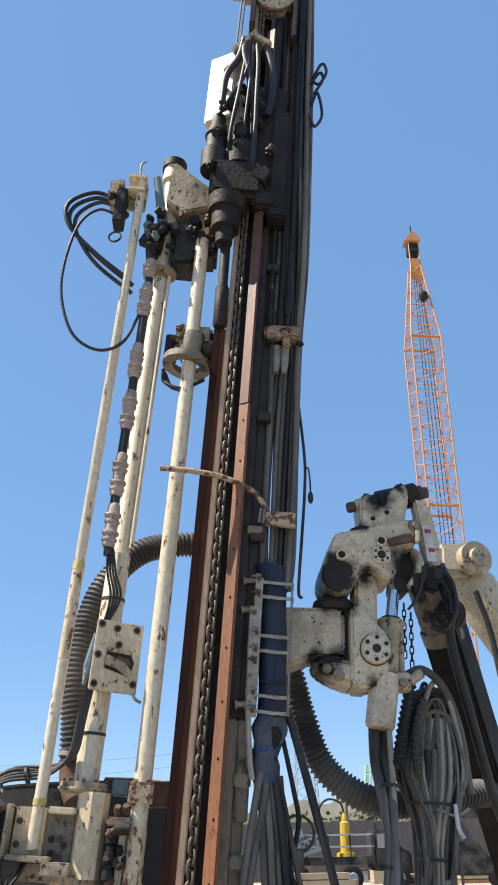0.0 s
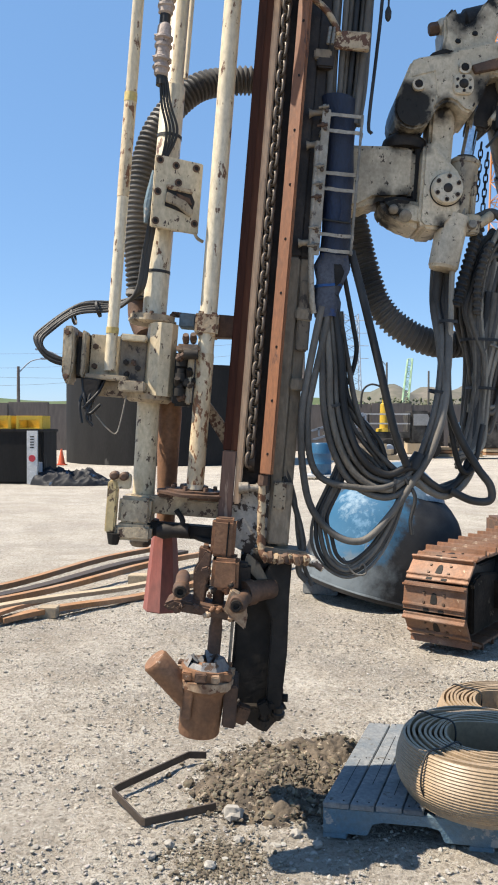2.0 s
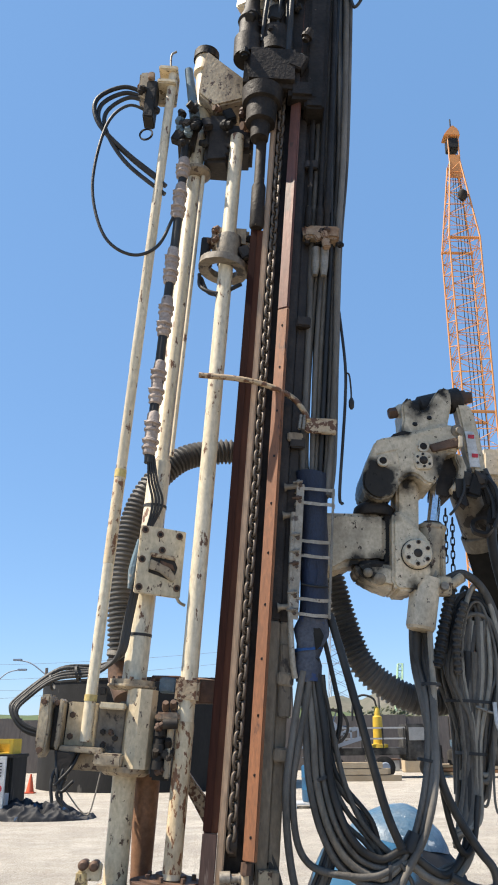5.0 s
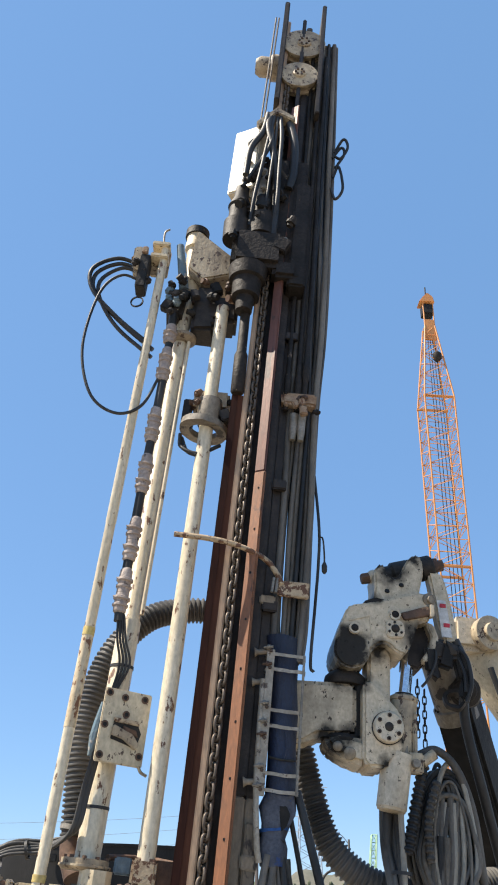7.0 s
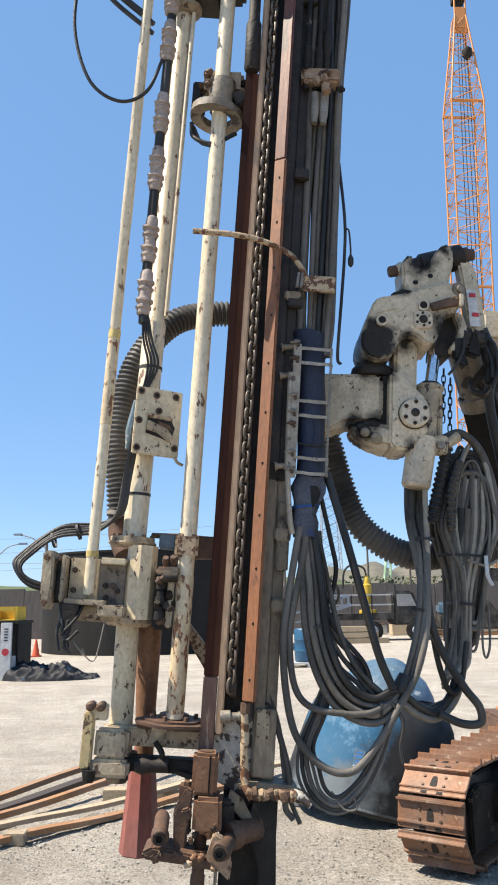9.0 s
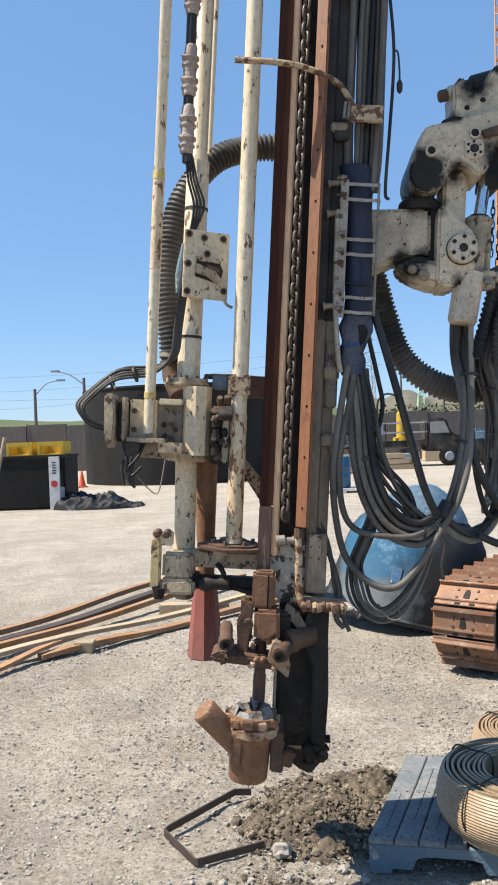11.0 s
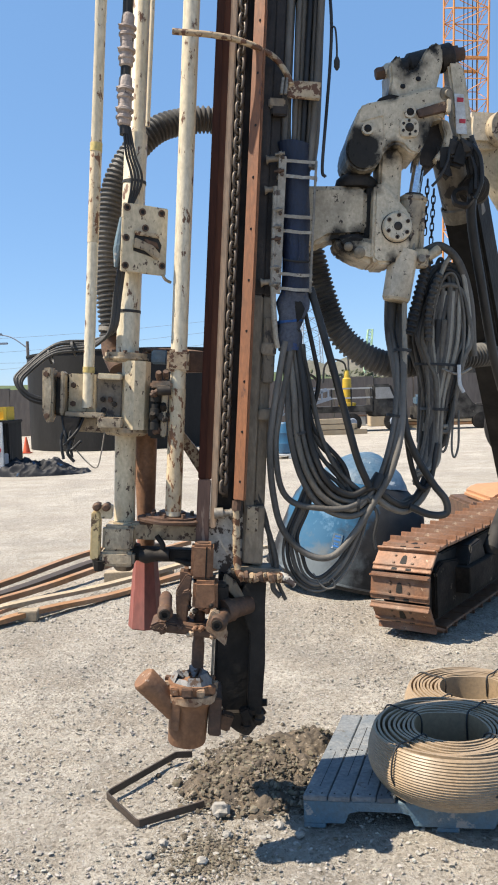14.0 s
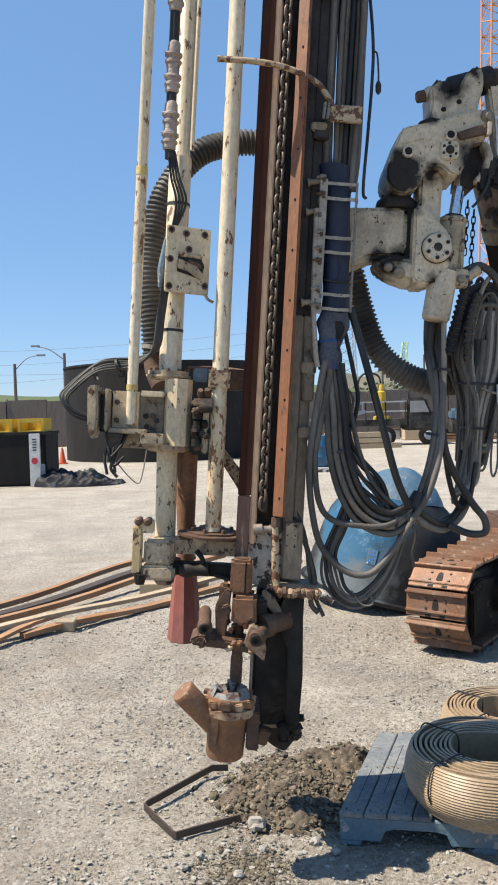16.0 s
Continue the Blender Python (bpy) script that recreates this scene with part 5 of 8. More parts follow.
clutter(hb, 10, 0.23, 0.40, 2.92, 2.95, 3.93, 4.05, (RUST_PALE, RUST_STEEL, HEAD_STEEL), 0.016)
for x in (0.29, 0.33):
    bm = B()
    lathe(bm, (x, 2.96, 3.78), (x, 2.96, 3.93), [(0, 0.014), (0.3, 0.02), (1, 0.022)], 12)
    part("hose_end", bm, ZINC, hb, "", True)
# strap bracket with a bent tip rod
hk = thing("hose_guide_rod", (0.2, 2.9, 3.0), "rusty cream bent rod and strap holding the hoses", "hose guide")
part("bent_rod", tube(B(), ((-0.205, 2.86, 3.172), (-0.05, 2.86, 3.168), (0.06, 2.87, 3.158), (0.16, 2.89, 3.135), (0.225, 2.91, 3.105), (0.265, 2.92, 3.06), (0.29, 2.93, 3.02)), 0.0125, 10, 8), BANDED, hk, "cream rod with rust bands", True)
part("strap_plate", rumple(box(B(), 0.275, 0.415, 2.925, 2.945, 2.965, 3.035, 0.004), 0.008, 9), BANDED, hk, "rusty cream strap", True)
for x in (0.255, 0.272):
    part("strap_pin", tube(B(), ((x, 2.92, 3.04), (x - 0.006, 2.91, 2.97)), 0.007, 8, 3), ZINC, hk, "", True)
part("strap_arm", box(B(), 0.20, 0.27, 2.95, 2.99, 2.93, 2.97), MAST_GREY, hk, "", True)
part("side_cable", tube(B(), ((0.415, 3.01, 3.62), (0.448, 2.98, 3.33), (0.452, 2.97, 3.15), (0.447, 2.97, 2.95), (0.44, 2.97, 2.7), (0.455, 2.97, 2.66)), 0.007, 7, 7), RUBBER, hk, "", True)
part("cable_tail", tube(B(), ((0.45, 2.97, 3.28), (0.465, 2.96, 3.27), (0.475, 2.96, 3.2), (0.478, 2.96, 3.15)), 0.004, 6, 6), RUBBER, hk, "", True)
part("cable_plug", lathe(B(), (0.478, 2.96, 3.155), (0.48, 2.96, 3.10), [(0, 0.006), (0.3, 0.013), (0.8, 0.012), (1, 0.005)], 8), RUBBER, hk, "", True)
for pts in (((0.42, 2.98, 5.95), (0.47, 2.95, 6.05), (0.50, 2.95, 5.98), (0.46, 2.96, 5.88), (0.42, 2.98, 5.92)), ((0.42, 2.98, 5.72), (0.45, 2.96, 5.8), (0.48, 2.95, 5.6), (0.44, 2.97, 5.52), (0.41, 2.98, 5.62)), ((0.41, 2.98, 5.90), (0.46, 2.96, 5.98), (0.48, 2.96, 5.92), (0.43, 2.97, 5.80))):
    part("loop_cable", tube(B(), pts, 0.009, 7, 7), RUBBER, hk, "", True)
# blue sleeve inside a clamp cage
sl = thing("hose_sleeve", (0.35, 3.0, 1.9), "navy blue fabric sleeve round the hoses, torn at its lower end", "hose sleeve")
def oval(z, w, d, cx, cy, seg=22, tw=0.0):
    return [V((cx + w * math.cos(a) + tw * math.sin(3 * a), cy + d * math.sin(a), z)) for a in [2 * math.pi * i / seg for i in range(seg)]]
def loft(bm, rings):
    rs = [[bm.verts.new(p) for p in r] for r in rings]
    n = len(rs[0])
    for a, b in zip(rs, rs[1:]):
        for i in range(n):
            bm.faces.new((a[i], a[(i + 1) % n], b[(i + 1) % n], b[i]))
    return bm
bm = loft(B(), [oval(z, w, 0.055, cx, 3.0, 22, 0.003) for z, w, cx in ((2.80, 0.070, 0.318), (2.72, 0.062, 0.328), (2.60, 0.056, 0.338), (2.48, 0.060, 0.344), (2.36, 0.056, 0.348), (2.25, 0.060, 0.352), (2.16, 0.060, 0.354))])
part("blue_cloth", rumple(bm, 0.006, 11), SLEEVE_BLUE, sl, "", True)
bm = loft(B(), [oval(z, w, 0.06, cx, 2.995, 22, 0.004) for z, w, cx in ((2.17, 0.062, 0.352), (2.12, 0.070, 0.345), (2.06, 0.058, 0.338), (2.02, 0.048, 0.335), (1.985, 0.056, 0.338), (1.92, 0.050, 0.342))])
part("torn_end", rumple(bm, 0.012, 13, 3), SLEEVE_GREY, sl, "torn grey-blue sleeve end", True)
part("tie", rumple(ring(B(), (0.332, 2.995, 2.015), (0.25, 0, 1), 0.047, 0.005, 0.018), 0.005, 40), STRAP, sl, "dark tie", True)
part("tie", rumple(ring(B(), (0.334, 2.99, 2.045), (-0.15, 0, 1), 0.052, 0.004, 0.010), 0.006, 34), CLOTH_TIE, sl, "bright blue cord", True)
part("seam_fold", tube(B(), ((0.350, 2.935, 2.40), (0.358, 2.934, 2.35), (0.352, 2.935, 2.30)), 0.004, 6, 5), SLEEVE_BLUE, sl, "", True)
part("sleeve_hem", tube(B(), ((0.292, 2.955, 2.305), (0.34, 2.936, 2.296), (0.40, 2.958, 2.30)), 0.005, 6, 6), STRAP, sl, "", True)
part("sleeve_flap", rumple(slab(B(), [(0.355, 2.165), (0.405, 2.17), (0.415, 2.11), (0.395, 2.06), (0.375, 2.05), (0.385, 2.10), (0.36, 2.13)], 2.945, 2.955, 0.003), 0.008, 26), SLEEVE_GREY, sl, "", True)
part("sleeve_mouth", slab(B(), [(0.345, 2.13), (0.375, 2.13), (0.392, 2.10), (0.38, 2.06), (0.36, 2.04)], 2.936, 2.944, 0.002), BLACK_STEEL, sl, "", True)
cg = thing("hose_cage", (0.35, 2.95, 2.1), "dull zinc clamp cage bolted round the blue sleeve", "clamp cage")
for k, z in enumerate((2.706, 2.643, 2.479, 2.417, 2.239, 2.178)):
    pts = [(0.250, 3.0, z), (0.254, 2.945, z), (0.29, 2.926, z), (0.35, 2.918, z - 0.004), (0.395, 2.926, z - 0.002), (0.414, 2.942, z), (0.418, 2.99, z)]
    part("clamp_band", rumple(ribbon(B(), pts, 0.0135, 0.004), 0.002, 30, k), CAGE_ZINC, cg, "", True)
part("cage_strip", rumple(box(B(), 0.252, 0.285, 2.924, 2.932, 2.155, 2.725, 0.002), 0.002, 20), CAGE_ZINC, cg, "flat strip with chipped pale paint", True)
part("cage_strip", box(B(), 0.404, 0.414, 2.924, 2.934, 2.165, 2.715, 0.002), ZINC, cg, "", True)
part("side_pipe", tube(B(), ((0.244, 2.935, 2.60), (0.246, 2.935, 2.40), (0.252, 2.935, 2.18), (0.27, 2.94, 2.0), (0.285, 2.95, 1.93)), 0.012, 10, 6), CAGE_ZINC, cg, "pale dusty pipe", True)
for k, z in enumerate((2.73, 2.66, 2.50, 2.43, 2.38, 2.26, 2.19)):
    bm = lathe(B(), (0.236, 2.928, z), (0.275, 2.918, z + 0.004), [(0, 0.005), (0.4, 0.006), (0.42, 0.011), (0.7, 0.011), (0.72, 0.007), (1, 0.007)], 8)
    part("cage_bolt", bm, (ZINC, RUST_STEEL)[k % 3 == 1], cg, "", True)
    part("bolt_head", lathe(B(), (0.268, 2.924, z - 0.012), (0.268, 2.914, z - 0.012), [(0, 0.008), (1, 0.007)], 6), BOLT, cg, "", True)
for z in (2.71, 2.585, 2.2):
    bm = B()
    lathe(bm, (0.20, 2.945, z), (0.27, 2.94, z + 0.01), [(0, 0.02), (0.2, 0.012), (1, 0.012)], 10)
    part("cage_stay", bm, MAST_GREY, cg, "", True)
part("mount_plate", rumple(box(B(), 0.225, 0.275, 2.96, 3.0, 1.78, 2.06), 0.003, 12), MAST_GREY, cg, "", True)

# ---- hanging hose loops ----
hl = thing("hanging_hoses", (0.6, 3.05, 0.95), "slack loops of dusty black hoses sagging from the mast", "hoses")
random.seed(8)
def sag(p):
    """The slack loops hang lower the further they are from their strap."""
    return V((p[0], p[1], p[2] if p[2] > 1.95 else 1.95 - (1.95 - p[2]) * 1.15))
def hang(pts, r, material, spread=0.0, seg=9):
    q = [sag(V(p) + V([random.uniform(-spread, spread) for _ in range(3)])) for p in pts]
    return part("hose", tube(B(), q, r, seg, 8), material, hl)
def strand(path, off, dy, r, material, wide):
    """One hose of a bundle: the path moved sideways in its own plane by off, wide: the bundle's width along it."""
    p, out = [V(q) for q in path], []
    for i, q in enumerate(p):
        d = (p[min(i + 1, len(p) - 1)] - p[max(i - 1, 0)]).normalized()
        w = wide[min(i, len(wide) - 1)]
        out.append(q + V((d.z, 0, -d.x)) * off * w + V((0, dy * w, 0)))
    hang(out, r, material, 0.0035)
SAG = ((0.345, 2.99, 1.95), (0.372, 2.97, 1.773), (0.392, 2.96, 1.623), (0.443, 2.95, 1.487), (0.522, 2.95, 1.395), (0.633, 2.96, 1.36), (0.721, 2.97, 1.40))
UP = ((0.779, 2.98, 1.512), (0.821, 3.0, 1.688), (0.828, 3.05, 1.893), (0.808, 3.12, 2.06), (0.805, 3.17, 2.30))
OVER = ((0.812, 3.0, 1.36), (0.895, 3.04, 1.345), (0.972, 3.08, 1.40), (1.01, 3.1, 1.51), (1.025, 3.12, 1.8), (1.03, 3.12, 2.1))
for k in range(10):
    off = 0.043 - 0.0095 * k
    strand(SAG + (UP if k % 5 < 2 else OVER), off, 0.024 * (k % 3 - 1), (0.0135, 0.0155, 0.011, 0.0145)[k % 4], (RUBBER_GREY, RUBBER, RUBBER_GREY, RUBBER_DUST)[k % 4], (0.65, 0.9, 1.0, 1.0, 1.0, 0.9, 0.6, 0.45, 0.4, 0.5))
random.seed(17)
for k in range(9):
    t = k / 8
    zb = 1.375 + 0.13 * t + random.uniform(-0.02, 0.02)
    xs = random.uniform(-0.012, 0.012)
    hang(((0.335 + 0.06 * t, 3.01, 1.96), (0.375 + 0.05 * t + xs, 3.0, 1.80), (0.40 + 0.055 * t + xs, 2.99, 1.66), (0.455 + 0.05 * t, 2.985, zb + 0.10), (0.55 + 0.04 * t, 2.985, zb + 0.02), (0.65, 2.985, 1.375 + 0.03 * t), (0.72 + 0.02 * t, 2.985, 1.40), (0.80, 3.01, 1.37 - 0.01 * t), (0.90, 3.05, 1.36 + 0.02 * t), (0.98 + 0.02 * t, 3.09, 1.44), (1.02, 3.11, 1.60)), random.choice((0.008, 0.010, 0.012)), (RUBBER, RUBBER_GREY, RUBBER, RUBBER_GREY)[k % 4], 0.008)
for x, z, a in ((0.395, 1.62, 0.4), (0.47, 1.45, 0.9), (0.66, 1.365, 1.6), (0.82, 1.70, -0.15), (0.835, 1.95, 0.0)):
    part("hose_tie", ring(B(), sag((x, 2.97 if x < 0.7 else 3.02, z)), (math.sin(a), 0, -math.cos(a)), 0.046 if x < 0.7 else 0.036, 0.004, 0.012), STRAP, hl)
hang(((0.318, 2.95, 1.96), (0.305, 2.95, 1.893), (0.280, 2.94, 1.702), (0.270, 2.93, 1.565), (0.291, 2.93, 1.401), (0.340, 2.92, 1.262), (0.446, 2.92, 1.175), (0.556, 2.92, 1.168), (0.650, 2.93, 1.258), (0.735, 2.94, 1.384), (0.800, 2.95, 1.496), (0.842, 2.98, 1.662), (0.845, 3.04, 1.894), (0.836, 3.14, 2.24)), 0.0145, RUBBER_GREY)
hang(((0.335, 2.95, 1.97), (0.338, 2.95, 1.894), (0.307, 2.94, 1.703), (0.294, 2.94, 1.580), (0.318, 2.93, 1.435), (0.375, 2.93, 1.366), (0.482, 2.92, 1.348), (0.605, 2.92, 1.352), (0.70, 2.95, 1.39)), 0.0135, RUBBER_GREY)
for k in range(5):
    d, e = 0.012 * k, 0.010 * (k % 3)
    hang(((0.452 + 0.5 * d, 2.97, 1.47), (0.402 + d, 2.95, 1.348), (0.356 + d, 2.94, 1.237), (0.352 + 1.6 * d, 2.93, 1.14 + 0.6 * d), (0.407 + d, 2.93, 1.065 + 0.9 * d), (0.505, 2.93, 1.035 + d), (0.600 - 0.6 * d, 2.94, 1.083 + d), (0.668 - 0.8 * d, 2.95, 1.189 + e), (0.712 - 0.4 * d, 2.96, 1.335)), 0.0065 + 0.0018 * (k % 3), (RUBBER_GREY, RUBBER, RUBBER_GREY)[k % 3], 0.002)
hang(((0.48, 2.93, 1.10), (0.53, 2.92, 1.05), (0.575, 2.92, 1.055), (0.56, 2.92, 1.09), (0.545, 2.92, 1.07)), 0.0045, RUBBER_GREY)
hang(((0.416, 2.99, 2.194), (0.484, 2.95, 1.979), (0.566, 2.93, 1.750), (0.640, 2.92, 1.547), (0.702, 2.93, 1.435)), 0.0165, RUBBER)
hang(((0.40, 3.02, 2.10), (0.45, 3.02, 1.92), (0.475, 3.02, 1.82), (0.455, 3.02, 1.72), (0.41, 3.0, 1.68)), 0.010, RUBBER)
hang(((0.36, 2.98, 1.95), (0.415, 2.96, 1.80), (0.43, 2.95, 1.62), (0.415, 2.95, 1.55), (0.40, 2.96, 1.62), (0.375, 2.97, 1.75)), 0.009, RUBBER_GREY)
hang(((0.39, 3.0, 1.95), (0.44, 2.99, 1.78), (0.49, 2.98, 1.62), (0.56, 2.97, 1.50), (0.66, 2.97, 1.42), (0.72, 2.98, 1.40)), 0.011, RUBBER_GREY)
hang(((0.845, 3.02, 1.80), (0.862, 3.0, 1.662), (0.915, 3.0, 1.554), (1.001, 3.0, 1.446), (1.058, 3.0, 1.388), (1.063, 3.0, 1.337), (0.992, 3.0, 1.330), (0.90, 3.0, 1.358)), 0.0165, RUBBER)
hang(((0.86, 3.03, 1.70), (0.90, 3.03, 1.53), (0.95, 3.04, 1.43), (1.0, 3.06, 1.45), (1.03, 3.08, 1.60)), 0.012, RUBBER)
hang(((0.225, 3.0, 1.36), (0.285, 2.98, 1.24), (0.323, 2.96, 1.125), (0.311, 2.95, 1.042), (0.345, 2.94, 1.005)), 0.012, RUBBER_GREY)
hang(((0.225, 3.0, 1.40), (0.275, 2.99, 1.28), (0.30, 2.98, 1.15), (0.33, 2.97, 1.06), (0.37, 2.96, 0.99)), 0.009, RUBBER_GREY)
hang(((0.79, 3.16, 2.28), (0.79, 3.12, 2.05), (0.815, 3.05, 1.88), (0.845, 3.0, 1.70)), 0.0185, RUBBER_GREY)
hang(((0.865, 3.06, 2.42), (0.84, 3.05, 2.2), (0.85, 3.04, 1.95), (0.855, 3.03, 1.75), (0.82, 3.0, 1.55)), 0.012, RUBBER_BEIGE)
hang(((0.70, 2.94, 1.39), (0.745, 2.93, 1.33), (0.735, 2.93, 1.25), (0.745, 2.93, 1.20)), 0.008, RUBBER)
part("hose_wrap", lathe(B(), sag((0.735, 2.97, 1.42)), sag((0.765, 2.98, 1.475)), [(0, 0.034), (0.3, 0.037), (1, 0.032)], 14), RUBBER, hl, "")
# the coil of spare hoses under the boom
ch = thing("spare_hose_coil", (1.05, 3.2, 1.3), "thick hank of dusty black and beige hoses hung under the boom", "hoses")
random.seed(12)
for k in range(36):
    w, h = random.uniform(0.035, 0.125), random.uniform(0.24, 0.36)
    cx, cz, y = 1.045 + random.uniform(-0.03, 0.03), 2.02 + random.uniform(-0.04, 0.05), 3.10 + 0.005 * k
    lo = 1.66 + random.uniform(-0.12, 0.10)
    pts = [(cx - 0.035, y, lo - 0.10)]
    for a in (235, 205, 180, 155, 130, 105, 80, 55, 25, 0, -25):
        s = radians(a)
        pts.append((cx + w * math.cos(s) * (1 if math.sin(s) > -0.3 else 0.75) + random.uniform(-0.006, 0.006), y + 0.02 * math.sin(s), cz + h * math.sin(s)))
    pts += [(cx + 0.3 * w, y, lo), (cx - 0.01, y, lo - 0.03)]
    part("coil_hose", tube(B(), pts, random.choice((0.006, 0.009, 0.011, 0.013)), 8, 5), random.choice((RUBBER, RUBBER_GREY, RUBBER_GREY, RUBBER_BEIGE, RUBBER_DUST)), ch)
for k in range(11):
    x = 0.975 + 0.011 * k
    part("coil_hose", tube(B(), ((x + 0.02, 3.13, 2.25 - 0.02 * (k % 3)), (x + random.uniform(-0.02, 0.02), 3.11, 2.0), (x * 0.6 + 0.40, 3.10, 1.76), (x * 0.6 + 0.395, 3.10, 1.58), (x * 0.7 + 0.27, 3.08, 1.45), (0.93, 3.05, 1.36 + 0.006 * k)), random.choice((0.010, 0.012, 0.014)), 8, 6), (RUBBER_DUST, RUBBER_BEIGE, RUBBER_GREY)[k % 3], ch)
part("spiral_hose", tube(B(), ((0.945, 3.09, 2.36), (0.915, 3.07, 2.25), (0.885, 3.05, 2.12), (0.865, 3.04, 2.02)), 0.018, 8, 8, 1, 0.007, 0.024), RUBBER, ch, "hose in a spiral guard")
part("spiral_hose", tube(B(), ((1.0, 3.09, 2.30), (0.968, 3.085, 2.2), (0.958, 3.085, 2.1), (0.965, 3.085, 2.0)), 0.013, 8, 8, 1, 0.006, 0.024), RUBBER_GREY, ch, "")
part("top_bend", tube(B(), ((0.93, 3.10, 2.40), (1.0, 3.1, 2.425), (1.09, 3.12, 2.36), (1.16, 3.15, 2.2), (1.20, 3.18, 1.95)), 0.017, 10, 8), RUBBER_GREY, ch, "")
for z, w in ((1.90, 0.10), (1.70, 0.06)):
    part("binding", loft(B(), [oval(z + dz, w, 0.10, 1.03, 3.17) for dz in (-0.006, 0.006)]), STRAP, ch)
part("wire_loop", tube(B(), ((1.03, 3.08, 1.88), (1.10, 3.06, 1.86), (1.16, 3.07, 1.89)), 0.006, 6, 6), ZINC, ch)
part("wire_tail", tube(B(), ((1.10, 3.06, 1.90), (1.105, 3.05, 1.82), (1.125, 3.05, 1.78)), 0.009, 6, 6), LABEL_WHITE, ch)
part("thin_loop", tube(B(), ((1.09, 3.06, 1.75), (1.085, 3.05, 1.55), (1.10, 3.05, 1.49), (1.115, 3.05, 1.55), (1.11, 3.06, 1.7)), 0.005, 6, 7), RUBBER_GREY, ch)

# ribbed air duct behind the mast
dc = thing("ribbed_duct", (0.0, 3.4, 1.8), "thick grey ribbed flexible duct arching behind the mast", "duct")
part("duct_hose", tube(B(), ((-0.46, 3.30, 1.97), (-0.475, 3.30, 2.1), (-0.509, 3.31, 2.36), (-0.480, 3.33, 2.65), (-0.41, 3.35, 2.82), (-0.30, 3.38, 2.95), (-0.16, 3.43, 3.015), (-0.02, 3.45, 3.03), (0.14, 3.47, 2.98), (0.28, 3.46, 2.82), (0.38, 3.43, 2.62), (0.46, 3.41, 2.42), (0.515, 3.40, 2.25), (0.60, 3.40, 2.06), (0.73, 3.40, 1.95), (0.90, 3.42, 1.905), (1.15, 3.5, 1.95), (1.45, 3.65, 2.0)), 0.052, 18, 8, 1, 0.011, 0.022), DUCT, dc)
part("duct_clamp", ring(B(), (-0.462, 3.30, 2.0), (0.1, 0, 1), 0.06, 0.006, 0.02), ZINC, dc)
part("duct_elbow", tube(B(), ((-0.475, 3.3, 2.0), (-0.46, 3.28, 1.9), (-0.42, 3.24, 1.82)), 0.045, 14), RUST_STEEL, dc, "rust-red duct stub")

# ---- boom knuckle ----
kn = thing("boom_knuckle", (0.8, 3.15, 2.1), "cream painted boom joint with chipped paint and black grease", "boom joint")
def kp(name, bm, material=None, label="", parent=None):
    return part(name, bm, material or KNUCKLE_CREAM, parent or kn, label, False, 45)
# old grease, smeared round the joints
KNUCKLE_CREAM = greased_copy(PALE_CREAM, "greasy_knuckle_cream", V(kn.location), ((0.606, 2.785, 0.066, 0.10), (0.60, 2.83, 0.03, 0.07), (0.745, 2.80, 0.015, 0.055), (0.905, 2.87, 0.03, 0.095), (0.80, 3.165, 0.035, 0.085), (0.735, 3.20, 0.012, 0.045), (0.90, 3.25, 0.012, 0.05), (0.66, 2.665, 0.02, 0.065), (0.58, 2.66, 0.01, 0.04), (0.62, 2.44, 0.02, 0.06), (0.53, 2.43, 0.02, 0.06), (0.78, 2.335, 0.012, 0.05), (0.57, 2.39, 0.025, 0.07), (0.72, 3.03, 0.01, 0.045), (0.84, 2.43, 0.01, 0.035)))
bm = B()
slab(bm, [(0.21, 2.64), (0.485, 2.652), (0.635, 2.662), (0.655, 2.648), (0.66, 2.47), (0.645, 2.442), (0.60, 2.436), (0.494, 2.426), (0.44, 2.39), (0.21, 2.36)], 3.06, 3.26, 0.02)
kp("arm_box", bm, None, "cream box arm joined to the mast")
kp("arm_seam", box(B(), 0.652, 0.695, 3.075, 3.24, 2.43, 2.675), BLACK_STEEL, "dark joint gap")
bm = lathe(B(), (0.612, 3.13, 2.655), (0.612, 3.13, 2.735), [(0, 0.086), (0.25, 0.092), (0.5, 0.088), (0.7, 0.070), (0.75, 0.052), (0.95, 0.048), (1, 0.02)], 36)
cap = kp("pivot_cap", rumple(bm, 0.003, 18), GREASED, "grease-black pivot cap")
bolts(cap, [(0.612 + 0.066 * math.cos(a), 3.13 + 0.066 * math.sin(a), 2.71) for a in (3.4, 4.1, 4.8, 5.5)], (0, 0, 1), 0.008, 0.008, GREASED)
foot = kp("pivot_foot", slab(B(), [(0.522, 2.412), (0.528, 2.392), (0.543, 2.374), (0.565, 2.36), (0.60, 2.343), (0.64, 2.328), (0.70, 2.317), (0.71, 2.42), (0.64, 2.432), (0.56, 2.432)], 3.02, 3.24, 0.022), None, "soiled lower pivot shoe")
kp("pivot_seal", lathe(B(), (0.61, 3.13, 2.415), (0.61, 3.13, 2.445), [(0, 0.09), (0.4, 0.094), (1, 0.080)], 30), GREASED, "grease-black lower seal", foot)
for x, z, r in ((0.575, 2.385, 0.020), (0.625, 2.362, 0.026)):
    kp("foot_boss", lathe(B(), (x, 3.022, z), (x, 3.008, z - 0.006), [(0, r), (0.6, r * 0.95), (1, r * 0.6)], 18), SOOTY_CREAM, "", foot)
bm = B()
